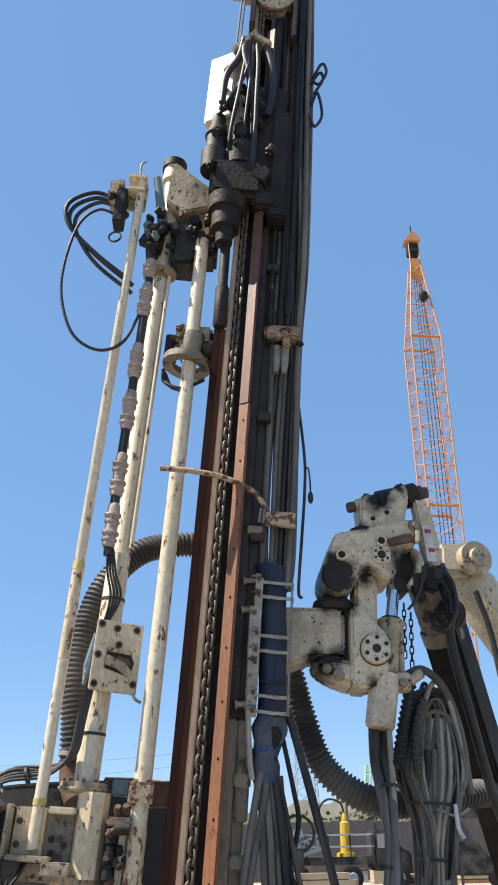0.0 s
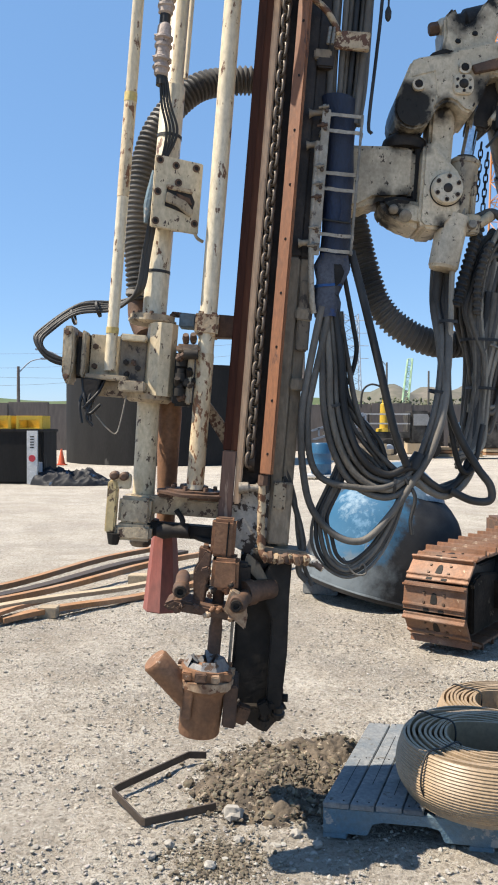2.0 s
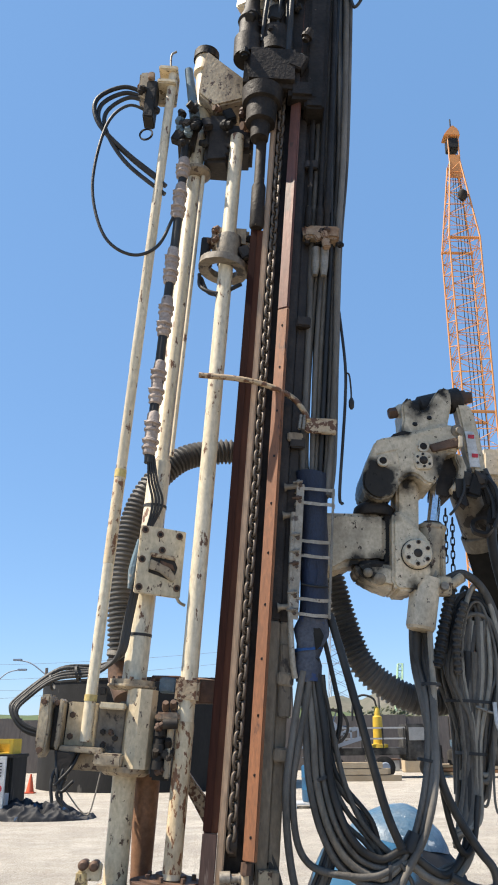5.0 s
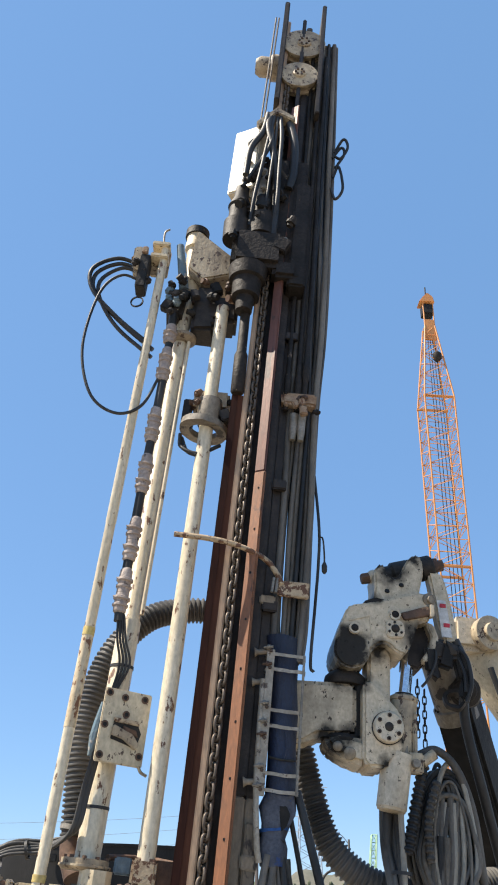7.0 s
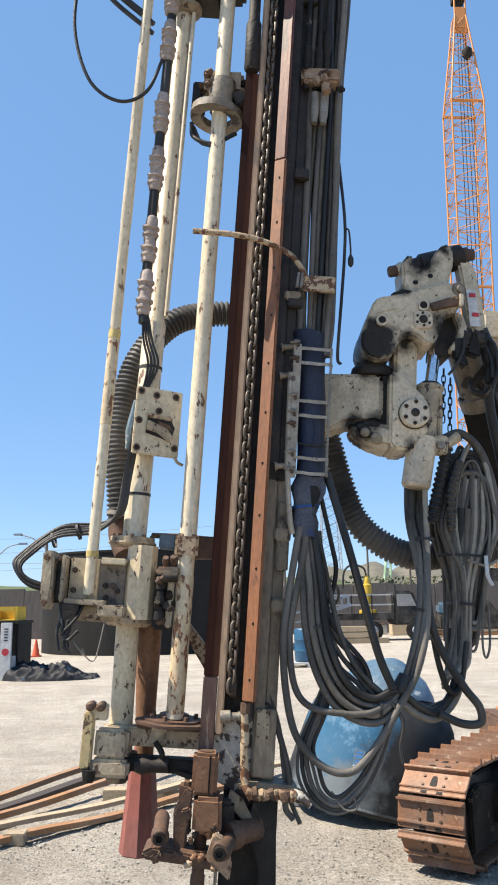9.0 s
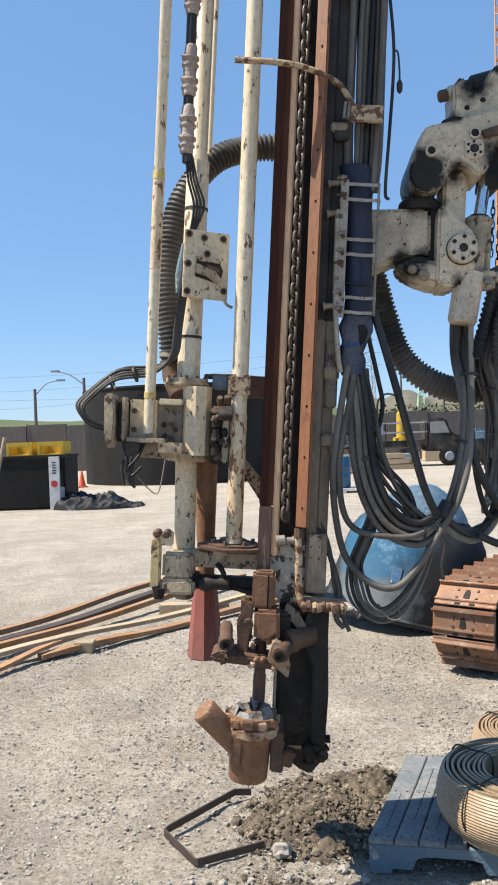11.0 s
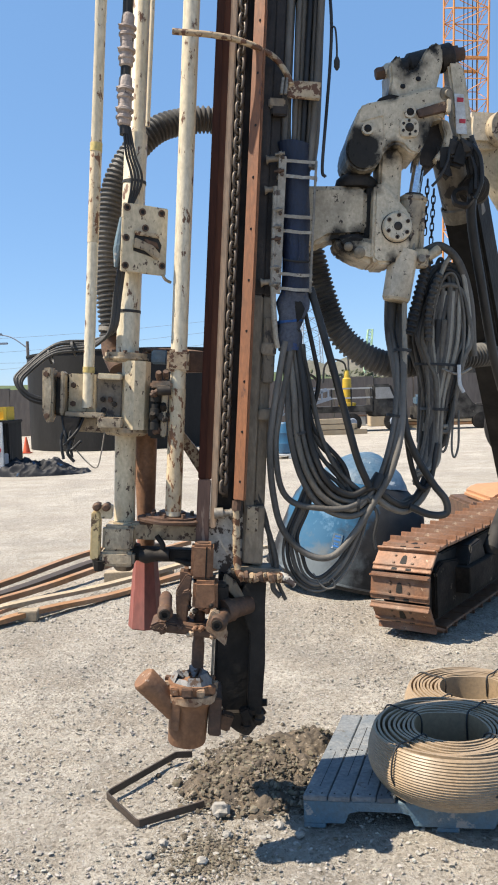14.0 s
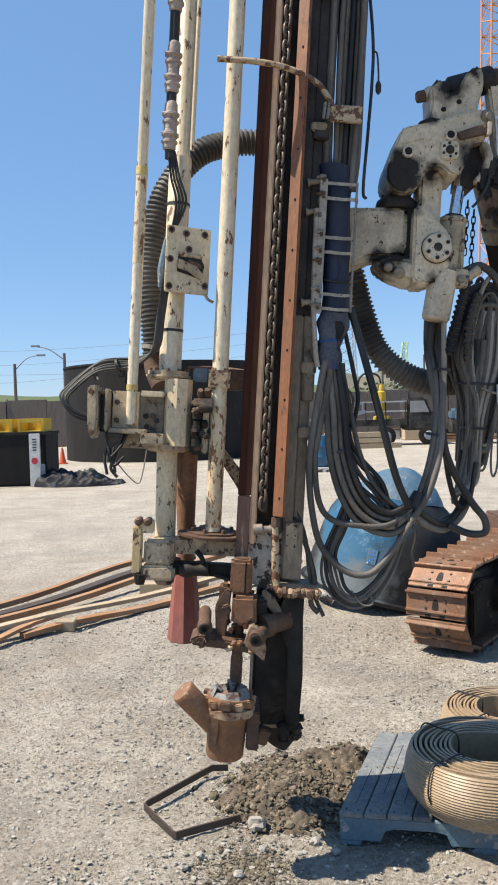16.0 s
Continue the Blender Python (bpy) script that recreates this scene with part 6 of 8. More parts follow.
slab(bm, [(0.672, 2.652), (0.69, 2.664), (0.708, 2.66), (0.766, 2.604), (0.827, 2.545), (0.842, 2.51), (0.846, 2.472), (0.844, 2.392), (0.772, 2.317), (0.70, 2.315), (0.675, 2.34)], 3.0, 3.25, 0.012)
kp("yoke", bm, None, "chipped cream yoke plate")
disc = kp("pivot_disc", lathe(B(), (0.776, 3.0, 2.472), (0.776, 2.968, 2.472), [(0, 0.063), (0.7, 0.063), (0.85, 0.061), (1, 0.057)], 36), PALE_CREAM, "round bolted pivot cover")
kp("disc_rim", ring(B(), (0.776, 2.9985, 2.472), (0, 1, 0), 0.062, 0.005, 0.006, 36), GREASED, "", disc)
kp("disc_hub", lathe(B(), (0.776, 2.972, 2.472), (0.776, 2.962, 2.472), [(0, 0.020), (0.6, 0.018), (1, 0.008)], 16), GREASED, "", disc)
for k in range(6):
    a = 0.5 + k * math.pi / 3
    c, q = 0.776 + 0.046 * math.cos(a), 2.472 + 0.046 * math.sin(a)
    kp("disc_bolt", ring(B(), (c, 2.966, q), (0, 1, 0), 0.005, 0.004, 0.006, 12), BOLT, "", disc)
    kp("bolt_socket", cyl(B(), (c, 2.9665, q), (c, 2.97, q), 0.0055, None, 8), BLACK_STEEL, "", disc)
kp("lower_cylinder", lathe(B(), (0.802, 3.06, 2.165), (0.828, 3.06, 2.385), [(0, 0.048), (0.012, 0.056), (0.05, 0.058), (0.06, 0.061), (1, 0.063)], 32), PALE_CREAM, "cream cylinder end")
kp("upper_cylinder", lathe(B(), (0.851, 3.10, 2.38), (0.866, 3.10, 2.632), [(0, 0.052), (0.9, 0.057), (0.91, 0.061), (0.97, 0.061), (1, 0.052)], 30), CREAM_WORN)
kp("cylinder_gland", lathe(B(), (0.866, 3.10, 2.625), (0.867, 3.10, 2.642), [(0, 0.045), (1, 0.040)], 24), GREASED)
kp("piston_rod", lathe(B(), (0.867, 3.10, 2.63), (0.892, 3.10, 2.86), [(0, 0.0265), (1, 0.0265)], 24), CHROME, "bright piston rod")
kp("neck", slab(B(), [(0.70, 2.60), (0.80, 2.58), (0.80, 2.80), (0.765, 2.86), (0.70, 2.86)], 3.06, 3.22, 0.012), None, "sooty neck")
lobe = [(0.618 + 0.079 * math.cos(radians(d)), 2.781 + 0.079 * math.sin(radians(d))) for d in range(-12, -192, -15)]
bm = B()
slab(bm, [(0.591, 2.968), (0.612, 2.984), (0.72, 3.010), (0.905, 3.072), (0.945, 3.070), (0.962, 3.04), (0.968, 2.974), (0.95, 2.935), (0.918, 2.938), (0.90, 2.912), (0.888, 2.86), (0.868, 2.81), (0.848, 2.784), (0.825, 2.785), (0.80, 2.80), (0.783, 2.818), (0.762, 2.825), (0.742, 2.822), (0.725, 2.811), (0.707, 2.792)] + lobe + [(0.546, 2.835), (0.564, 2.882), (0.578, 2.93)], 2.99, 3.25, 0.010)
kp("housing", bm, None, "large chipped cream housing")
# solid block; the depth and shade of the hollow are put into its dark colour
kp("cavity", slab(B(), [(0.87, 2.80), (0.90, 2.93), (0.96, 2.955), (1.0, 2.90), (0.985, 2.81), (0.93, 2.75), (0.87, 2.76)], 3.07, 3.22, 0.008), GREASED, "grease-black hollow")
kp("hollow_rim", slab(B(), [(0.952, 2.95), (0.985, 2.94), (1.006, 2.88), (0.99, 2.82), (0.945, 2.765), (0.93, 2.78), (0.962, 2.835), (0.972, 2.885), (0.955, 2.92)], 3.02, 3.2, 0.006), None, "curved cream rim")
kp("seam_strip", slab(B(), [(0.60, 2.905), (0.69, 2.935), (0.70, 2.85), (0.694, 2.80), (0.704, 2.80), (0.712, 2.85), (0.70, 2.947), (0.60, 2.916)], 2.986, 2.992, 0.001), None)
for x, z in ((0.626, 2.874), (0.803, 2.953)):
    pin = kp("pin", lathe(B(), (x, 2.992, z), (x, 2.972, z), [(0, 0.017), (0.8, 0.017), (1, 0.012)], 18), HEAD_STEEL, "dark pin end")
    kp("pin_washer", ring(B(), (x, 2.982, z), (0, 1, 0), 0.0165, 0.0085, 0.018, 24), PALE_CREAM, "pale pin ring", pin)
hub = kp("hub_plate", slab(B(), [(0.765, 2.862), (0.778, 2.846), (0.835, 2.852), (0.846, 2.87), (0.842, 2.912), (0.826, 2.93), (0.776, 2.926), (0.764, 2.91)], 2.976, 2.992, 0.004), PALE_CREAM, "square hub plate")
kp("hub", lathe(B(), (0.804, 2.978, 2.889), (0.804, 2.966, 2.889), [(0, 0.020), (0.5, 0.018), (1, 0.006)], 10), GREASED, "", hub)
bolts(hub, [(0.804 + 0.031 * math.cos(a), 2.976, 2.889 + 0.028 * math.sin(a)) for a in (0.7, 1.7, 2.6, 3.7, 4.8, 5.7)], (0, -1, 0), 0.0065, 0.005, GREASED)
kp("rust_bar", slab(B(), [(0.828, 2.962), (0.951, 3.007), (0.963, 2.966), (0.845, 2.932)], 2.97, 2.995, 0.003), RUST_STEEL, "rust-brown bar")
kp("bar_tab", slab(B(), [(0.955, 2.955), (0.975, 2.96), (0.975, 3.01), (0.957, 3.015)], 2.965, 3.0, 0.003), PALE_CREAM)
kp("grease_top", rumple(slab(B(), [(0.66, 2.994), (0.72, 3.008), (0.76, 3.024), (0.72, 3.034), (0.67, 3.008)], 3.0, 3.22, 0.004), 0.004, 30), BLACK_STEEL)
bm = B()
slab(bm, [(0.711, 3.00), (0.721, 3.105), (0.712, 3.165), (0.728, 3.19), (0.749, 3.212), (0.765, 3.19), (0.778, 3.160), (0.795, 3.147), (0.811, 3.144), (0.828, 3.155), (0.843, 3.18), (0.856, 3.215), (0.875, 3.245), (0.90, 3.268), (0.921, 3.270), (0.938, 3.25), (0.944, 3.18), (0.93, 3.12), (0.92, 3.06), (0.843, 3.03)], 3.02, 3.20, 0.010)
kp("fork", bm, None, "cream fork with rounded worn ears")
for x, z in ((0.84, 3.11), (0.775, 3.075)):
    kp("fork_hole", lathe(B(), (x, 3.022, z), (x, 3.017, z + 0.002), [(0, 0.013), (1, 0.010)], 12), BLACK_STEEL)
kp("cross_shaft", rumple(lathe(B(), (0.74, 3.13, 3.175), (0.97, 3.13, 3.245), [(0, 0.030), (0.1, 0.048), (0.3, 0.046), (0.35, 0.058), (0.75, 0.058), (1, 0.050)], 24), 0.006, 22), GREASED, "greasy cross shaft")
kp("shaft_collar", lathe(B(), (0.705, 3.10, 3.16), (0.735, 3.10, 3.17), [(0, 0.026), (0.5, 0.034), (1, 0.034)], 18), PALE_CREAM)
kp("shaft_nut", lathe(B(), (0.668, 3.10, 3.150), (0.708, 3.10, 3.16), [(0, 0.022), (0.2, 0.026), (1, 0.026)], 6), RUST_STEEL)
kp("shaft_head", lathe(B(), (0.943, 3.1, 3.228), (1.0, 3.1, 3.25), [(0, 0.058), (0.9, 0.056), (1, 0.05)], 20), HEAD_STEEL)
kp("shaft_nut", lathe(B(), (0.998, 3.10, 3.25), (1.052, 3.10, 3.262), [(0, 0.040), (0.45, 0.040), (0.5, 0.030), (1, 0.028)], 8), RUST_STEEL, "rusty shaft nut")
bm = B()
slab(bm, [(0.972, 3.21), (1.03, 3.21), (1.052, 3.172), (1.085, 3.02), (1.104, 2.882), (1.05, 2.872), (1.018, 2.95), (1.0, 3.062)], 3.06, 3.14, 0.01)
kp("link_plate", bm, None, "cream link plate")
lbl = kp("label_plate", slab(B(), [(1.008, 3.07), (1.05, 3.07), (1.075, 2.90), (1.028, 2.90)], 3.052, 3.058, 0.001), LABEL_WHITE, "pale label plate")
for x, z in ((1.025, 3.035), (1.04, 2.945)):
    kp("warning_label", box(B(), x - 0.004, x + 0.024, 3.048, 3.052, z, z + 0.018, 0.001), RED_MARK, "small red warning mark", lbl)
kp("end_boss", lathe(B(), (0.952, 3.01, 3.045), (0.965, 2.975, 3.04), [(0, 0.030), (0.6, 0.030), (0.65, 0.018), (1, 0.016)], 20), SOOTY_CREAM)
random.seed(61)
for k, (x, z, w, h) in enumerate(((0.975, 2.79, 0.03, 0.06), (1.005, 2.835, 0.03, 0.04), (1.035, 2.80, 0.035, 0.05), (1.07, 2.835, 0.035, 0.035), (1.09, 2.775, 0.02, 0.07), (0.985, 2.735, 0.025, 0.03), (1.12, 2.70, 0.016, 0.06))):
    kp("rag", rumple(box(B(), x - w, x + w, 3.02, 3.06, z - h, z + h, 0.012, Matrix.Rotation(random.uniform(-0.5, 0.5), 4, "Y")), 0.022, 34, k), (BLACK_STEEL, GREASED)[k % 2], "torn greasy black rubber")
for pts, r in ((((0.99, 3.02, 2.83), (0.985, 3.01, 2.77), (0.955, 3.01, 2.70), (0.925, 3.02, 2.66)), 0.006), (((1.09, 3.03, 2.85), (1.125, 3.02, 2.80), (1.14, 3.02, 2.70), (1.12, 3.03, 2.62)), 0.010), (((1.08, 3.03, 2.83), (1.11, 3.02, 2.74), (1.115, 3.02, 2.66)), 0.007)):
    kp("hose_swag", tube(B(), pts, r, 8, 6), RUBBER)
kp("belt_loop", rumple(ring(B(), (1.085, 3.10, 2.64), (-0.25, -1, 0.45), 0.034, 0.016, 0.03, 24), 0.010, 26), GREASED, "torn black rubber loop")
kp("bracket", rumple(box(B(), 0.868, 0.932, 3.03, 3.09, 2.315, 2.395), 0.003, 20), CREAM_WORN, "small valve bracket")
kp("bracket_pin", lathe(B(), (0.898, 3.03, 2.35), (0.898, 3.01, 2.35), [(0, 0.02), (1, 0.016)], 12), ZINC)
kp("bracket_arm", box(B(), 0.892, 0.912, 3.05, 3.09, 2.38, 2.56), CREAM_WORN)
kp("bracket_stub", lathe(B(), (0.93, 3.05, 2.36), (0.98, 3.05, 2.40), [(0, 0.02), (1, 0.022)], 12), CREAM_WORN)
kp("drop_pipe", lathe(B(), (0.80, 3.12, 2.0), (0.80, 3.12, 2.18), [(0, 0.022), (1, 0.022)], 12), RUBBER)
# hanging link chain
hc = thing("hanging_chain", (0.95, 3.12, 2.45), "thin dark hanging link chain", "chain")
for x, ztop, k in ((0.93, 2.70, 8), (0.96, 2.66, 8)):
    for i in range(k):
        bm = B()
        z = ztop - 0.030 * i
        a = [(0.0, 0.019), (0.007, 0.013), (0.007, -0.013), (0.0, -0.019), (-0.007, -0.013), (-0.007, 0.013), (0.0, 0.019)]
        pts = [(x + p, 3.12, z + q) if i % 2 else (x, 3.12 + p, z + q) for p, q in a]
        part("chain_link", tube(bm, pts, 0.003, 5, 3), BLACK_STEEL, hc)
# boom
bo = thing("boom", (1.3, 3.5, 1.9), "black greasy boom beam with cream end fittings", "boom")
def beam(bm, p, q, w, h):
    p, q = V(p), V(q)
    m = Matrix.Translation((p + q) / 2) @ (q - p).to_track_quat("Z", "Y").to_matrix().to_4x4() @ Matrix.Diagonal((w, h, (q - p).length, 1))
    r = bmesh.ops.create_cube(bm, size=1, matrix=m)
    bmesh.ops.bevel(bm, geom=list({e for v in r["verts"] for e in v.link_edges}), offset=0.015, segments=2, affect="EDGES")
    return bm
part("boom_beam", beam(B(), (1.15, 3.30, 2.70), (2.46, 5.02, 0.02), 0.17, 0.18), BLACK_STEEL, bo, "black boom beam")
part("boom_nose", lathe(B(), (1.02, 3.18, 2.90), (1.17, 3.34, 2.62), [(0, 0.07), (0.1, 0.082), (0.8, 0.088), (0.82, 0.098), (1, 0.098)], 26), SOOTY_CREAM, bo, "soiled cream boom nose")
part("boom_pin", rumple(lathe(B(), (1.15, 3.15, 2.70), (1.18, 3.26, 2.72), [(0, 0.02), (0.05, 0.05), (0.15, 0.055), (0.2, 0.07), (1, 0.075)], 24), 0.008, 14), GREASED, bo)
part("boom_cylinder", lathe(B(), (1.36, 3.75, 3.16), (1.74, 3.8, 2.62), [(0, 0.06), (0.15, 0.10), (0.25, 0.13), (0.85, 0.12), (0.95, 0.09), (1, 0.05)], 24), CREAM, bo, "cream cylinder")
part("boom_ear", box(B(), 1.24, 1.46, 3.62, 3.8, 3.04, 3.22, 0.03), PALE_CREAM, bo)
part("ear_pin", lathe(B(), (1.42, 3.64, 3.13), (1.44, 3.56, 3.13), [(0, 0.09), (0.7, 0.09), (0.75, 0.05), (1, 0.045)], 24), CREAM_WORN, bo)
part("boom_hose", tube(B(), ((1.09, 3.08, 2.90), (1.14, 3.1, 2.78), (1.14, 3.14, 2.58), (1.22, 3.2, 2.3), (1.34, 3.3, 1.95), (1.5, 3.4, 1.6)), 0.022, 10, 8), RUBBER, bo)
part("boom_hose", tube(B(), ((1.42, 3.6, 2.95), (1.48, 3.6, 2.75), (1.52, 3.6, 2.5), (1.58, 3.65, 2.3)), 0.015, 8, 8), RUBBER, bo)

# ---- crawler track ----
HD, WD = V((0.60, 0.80, 0)), V((0.80, -0.60, 0))   # along and across the track
T0 = V((1.02, 5.60, 0))                            # outer front corner on the ground
tr = thing("crawler_track", T0, "rusty steel crawler track with bolted shoes and a dark side frame", "crawler track")
LEN, WID, RAD = 3.0, 0.46, 0.295
def shoe_mesh():
    bm = B()
    pts = [(-0.099, 0.0), (-0.099, 0.020), (-0.088, 0.021), (-0.085, 0.056), (-0.070, 0.056), (-0.064, 0.022), (0.045, 0.020), (0.052, 0.034), (0.066, 0.034), (0.072, 0.018), (0.098, 0.016), (0.098, 0.0)]
    slab(bm, pts, 0, WID, 0.003)
    return bm
bm = shoe_mesh()
shoe_me = mesh_of(bm, TRACK_RUST, "track_shoe")
bm = B()
cyl(bm, (0, 0, 0.018), (0, 0, 0.030), 0.012, 0.009, 8)
pin_me = mesh_of(bm, BOLT, "shoe_bolt")
bm = B()
slab(bm, [(0.036, -0.024), (0.044, 0.0), (0.036, 0.024), (0.0, 0.022), (-0.030, 0.015), (-0.038, 0.0), (-0.030, -0.015), (0.0, -0.022)], -0.0245, -0.020, 0.0)
bmesh.ops.transform(bm, matrix=Matrix.Translation((0, WID * 0.5, 0)) @ Matrix.Rotation(radians(-90), 4, "X"), verts=bm.verts)
hole_me = mesh_of(bm, BLACK_STEEL, "shoe_hole")
slot_me = mesh_of(box(B(), -0.014, 0.014, -0.022, 0.022, 0.012, 0.0195, 0.003), BLACK_STEEL, "shoe_slot")
run = LEN - 2 * RAD
total = 2 * run + 2 * math.pi * RAD
count = int(total / 0.2)
for i in range(count):
    s = total * i / count
    if s < run:
        a, z, ang = LEN - RAD - s, 2 * RAD, math.pi
    elif s < run + math.pi * RAD:
        th = (s - run) / RAD
        a, z, ang = RAD - RAD * math.sin(th), RAD + RAD * math.cos(th), math.pi + th
    elif s < 2 * run + math.pi * RAD:
        a, z, ang = RAD + (s - run - math.pi * RAD), 0.0, 2 * math.pi
    else:
        th = (s - 2 * run - math.pi * RAD) / RAD
        a, z, ang = LEN - RAD + RAD * math.sin(th), RAD - RAD * math.cos(th), th
    out_dir = (HD * math.sin(ang) * 1.0 + V((0, 0, -math.cos(ang))))
    yax = WD
    zax = out_dir.normalized()
    xax = yax.cross(zax)
    m = Matrix((xax, yax, zax)).transposed().to_4x4()
    m.translation = HD * a + V((0, 0, z + 0.058))
    ob = new("track_shoe", shoe_me)
    ob.parent, ob.matrix_local = tr, m
    if s < run + math.pi * RAD:
        for u in (0.34, 0.66):
            for o in (-0.030, 0.035):
                pb = new("shoe_bolt", pin_me)
                pb.parent, pb.matrix_local = ob, Matrix.Translation((o, WID * u, 0))
        hl_ = new("shoe_hole", hole_me)
        hl_.parent = ob
        for u in (0.38, 0.62):
            sl_ = new("shoe_slot", slot_me)
            sl_.parent, sl_.matrix_local = ob, Matrix.Translation((0.080, WID * u, 0))
bm = B()
pts = []
for k in range(13):
    th = math.pi / 2 + math.pi * k / 12
    pts.append((RAD + (RAD - 0.05) * math.cos(th), RAD + 0.055 + (RAD - 0.05) * math.sin(th)))
for k in range(13):
    th = -math.pi / 2 + math.pi * k / 12
    pts.append((LEN - RAD + (RAD - 0.05) * math.cos(th), RAD + 0.055 + (RAD - 0.05) * math.sin(th)))
slab(bm, pts, 0.06, WID - 0.06, 0.01)
MT = Matrix((HD, WD, V((0, 0, 1)))).transposed().to_4x4()
MT.translation = T0
def trk(name, bm, material, label=""):
    bmesh.ops.transform(bm, matrix=MT, verts=bm.verts)
    return part(name, bm, material, tr, label)
trk("track_core", bm, BLACK_STEEL)
trk("idler", lathe(B(), (RAD, WID - 0.10, RAD + 0.06), (RAD, WID - 0.02, RAD + 0.06), [(0, 0.25), (0.5, 0.25), (0.55, 0.22), (0.6, 0.10), (1, 0.09)], 30), BLACK_STEEL, "dark idler wheel")
bm = B()
slab(bm, [(0.16, 0.14), (0.16, 0.50), (0.30, 0.55), (0.70, 0.50), (0.95, 0.47), (2.6, 0.47), (2.6, 0.16)], WID - 0.12, WID - 0.015, 0.012)
trk("side_frame", bm, MUD_DARK, "dusty black side frame")
trk("frame_beam", box(B(), 0.55, 2.2, WID - 0.02, WID + 0.10, 0.26, 0.46), MUD_DARK)
trk("frame_hood", slab(B(), [(0.62, 0.46), (0.72, 0.60), (0.95, 0.62), (1.05, 0.46)], WID - 0.10, WID + 0.06, 0.01), BLACK_STEEL)
trk("jack_cylinder", lathe(B(), (1.15, WID + 0.05, 0.45), (1.5, WID + 0.12, 0.85), [(0, 0.03), (0.1, 0.07), (1, 0.07)], 18), MACHINE_DARK)
# orange machine covers behind the track
mc = thing("crawler_carrier", (3.8, 9.2, 0.0), "orange-brown covers of the crawler carrier beside its track", "carrier")
cover = part("cover", rumple(slab(B(), [(3.08, 0.44), (3.08, 0.53), (3.2, 0.60), (4.8, 0.66), (4.8, 0.44)], 8.9, 9.9, 0.03), 0.02, 2), ORANGE_BODY, mc, "orange-brown cover plate")
for x in (3.3, 3.9, 4.5):
    part("cover_bolt", lathe(B(), (x, 9.0, 0.60), (x, 9.0, 0.66), [(0, 0.04), (0.5, 0.035), (1, 0.02)], 8), RUST_STEEL, cover)
part("chassis", box(B(), 2.95, 4.8, 8.95, 10.2, 0.0, 0.44, 0.03), RUST_STEEL, mc, "rusty chassis")
part("lug", rumple(box(B(), 2.86, 3.02, 8.86, 9.0, 0.30, 0.50, 0.02), 0.02, 8), TRACK_RUST, mc, "orange rusty lug")
pk = thing("wrapped_pack", (5.4, 13.5, 0.0), "grey wrapped pack with a teal edge", "pack")
part("pack_body", box(B(), 5.0, 6.3, 13.2, 14.0, 0.1, 0.95, 0.05), PLASTIC_WRAP, pk)
part("pack_edge", box(B(), 4.93, 5.0, 13.2, 14.0, 0.1, 0.95, 0.02), TEAL_WRAP, pk)
part("skid", box(B(), 4.95, 6.3, 13.25, 13.95, 0.0, 0.1, 0.01), LUMBER_PALE, pk)
ty = thing("rubber_roller", (4.6, 12.0, 0.3), "big dark rubber roller on the carrier", "roller")
part("roller_body", lathe(B(), (3.75, 10.6, 1.30), (4.6, 10.9, 1.30), [(0, 0.28), (0.06, 0.36), (0.94, 0.36), (1, 0.28)], 28), BLACK_STEEL, ty)
part("roller_leg", box(B(), 4.0, 4.3, 10.6, 10.9, 0.0, 1.1, 0.02), MACHINE_DARK, ty)

# ---- big worn vessel behind the hoses ----
dr = thing("leaning_vessel", (1.22, 7.45, 0.0), "big dark round vessel leaning on the yard, smeared blue and white", "vessel")
VA = V((math.sin(radians(13)), 0.0, math.cos(radians(13))))
VC = V((1.10, 7.42, 0.06))
VR = ((0, 0.765), (0.012, 0.78), (0.03, 0.775), (0.045, 0.755), (0.3, 0.72), (0.62, 0.665), (0.74, 0.63), (0.83, 0.58), (0.92, 0.50), (1, 0.40))
def along(h):
    return VC + VA * h
part("vessel_wall", rumple(lathe(B(), along(0.0), along(0.95), VR, 72), 0.008, 4), VESSEL, dr, "dusty black wall smeared with blue paint")
bm = lathe(B(), along(0.93), along(1.22), [(0, 0.43), (0.15, 0.41), (0.5, 0.32), (0.8, 0.19), (0.95, 0.09), (1, 0.02)], 48)
part("vessel_top", rumple(bm, 0.014, 6), PLASTIC_WRAP, dr, "crinkled clear wrap over the domed top")
part("rim_band", ring(B(), along(0.015), VA, 0.775, 0.012, 0.03, 72), BLACK_STEEL, dr, "black rim band")
def on_wall(h, turn):
    """A frame on the vessel's wall at a height along its axis: x round it, y into it, z along it."""
    r = np.interp(h / 0.95, [k for k, _ in VR], [v for _, v in VR])
    out = Matrix.Rotation(radians(turn), 3, VA) @ V((math.cos(radians(13)), 0, -math.sin(radians(13))))
    m = Matrix((VA.cross(out).normalized(), -out, VA)).transposed().to_4x4()
    m.translation = along(h) + out * (r + 0.002) - V(dr.location)
    return m
lab = new("label_plate", mesh_of(box(B(), -0.045, 0.045, -0.002, 0.006, -0.07, 0.07, 0.001), PLASTIC_WRAP, "label_plate"))
lab.parent = dr
tagged(lab, "small grey label with unreadable blue marks")
lab.matrix_local = on_wall(0.40, -112) @ Matrix.Rotation(radians(-9), 4, "X")
for i, (w, z) in enumerate(((0.05, 0.045), (0.06, 0.015), (0.04, -0.02), (0.055, -0.045))):
    bm = box(B(), -w / 2, w / 2, -0.004, -0.002, z - 0.007, z + 0.007, 0.0)
    bar = new("label_bar", mesh_of(bm, LABEL_BLUE, "label_bar"))
    bar.parent = lab
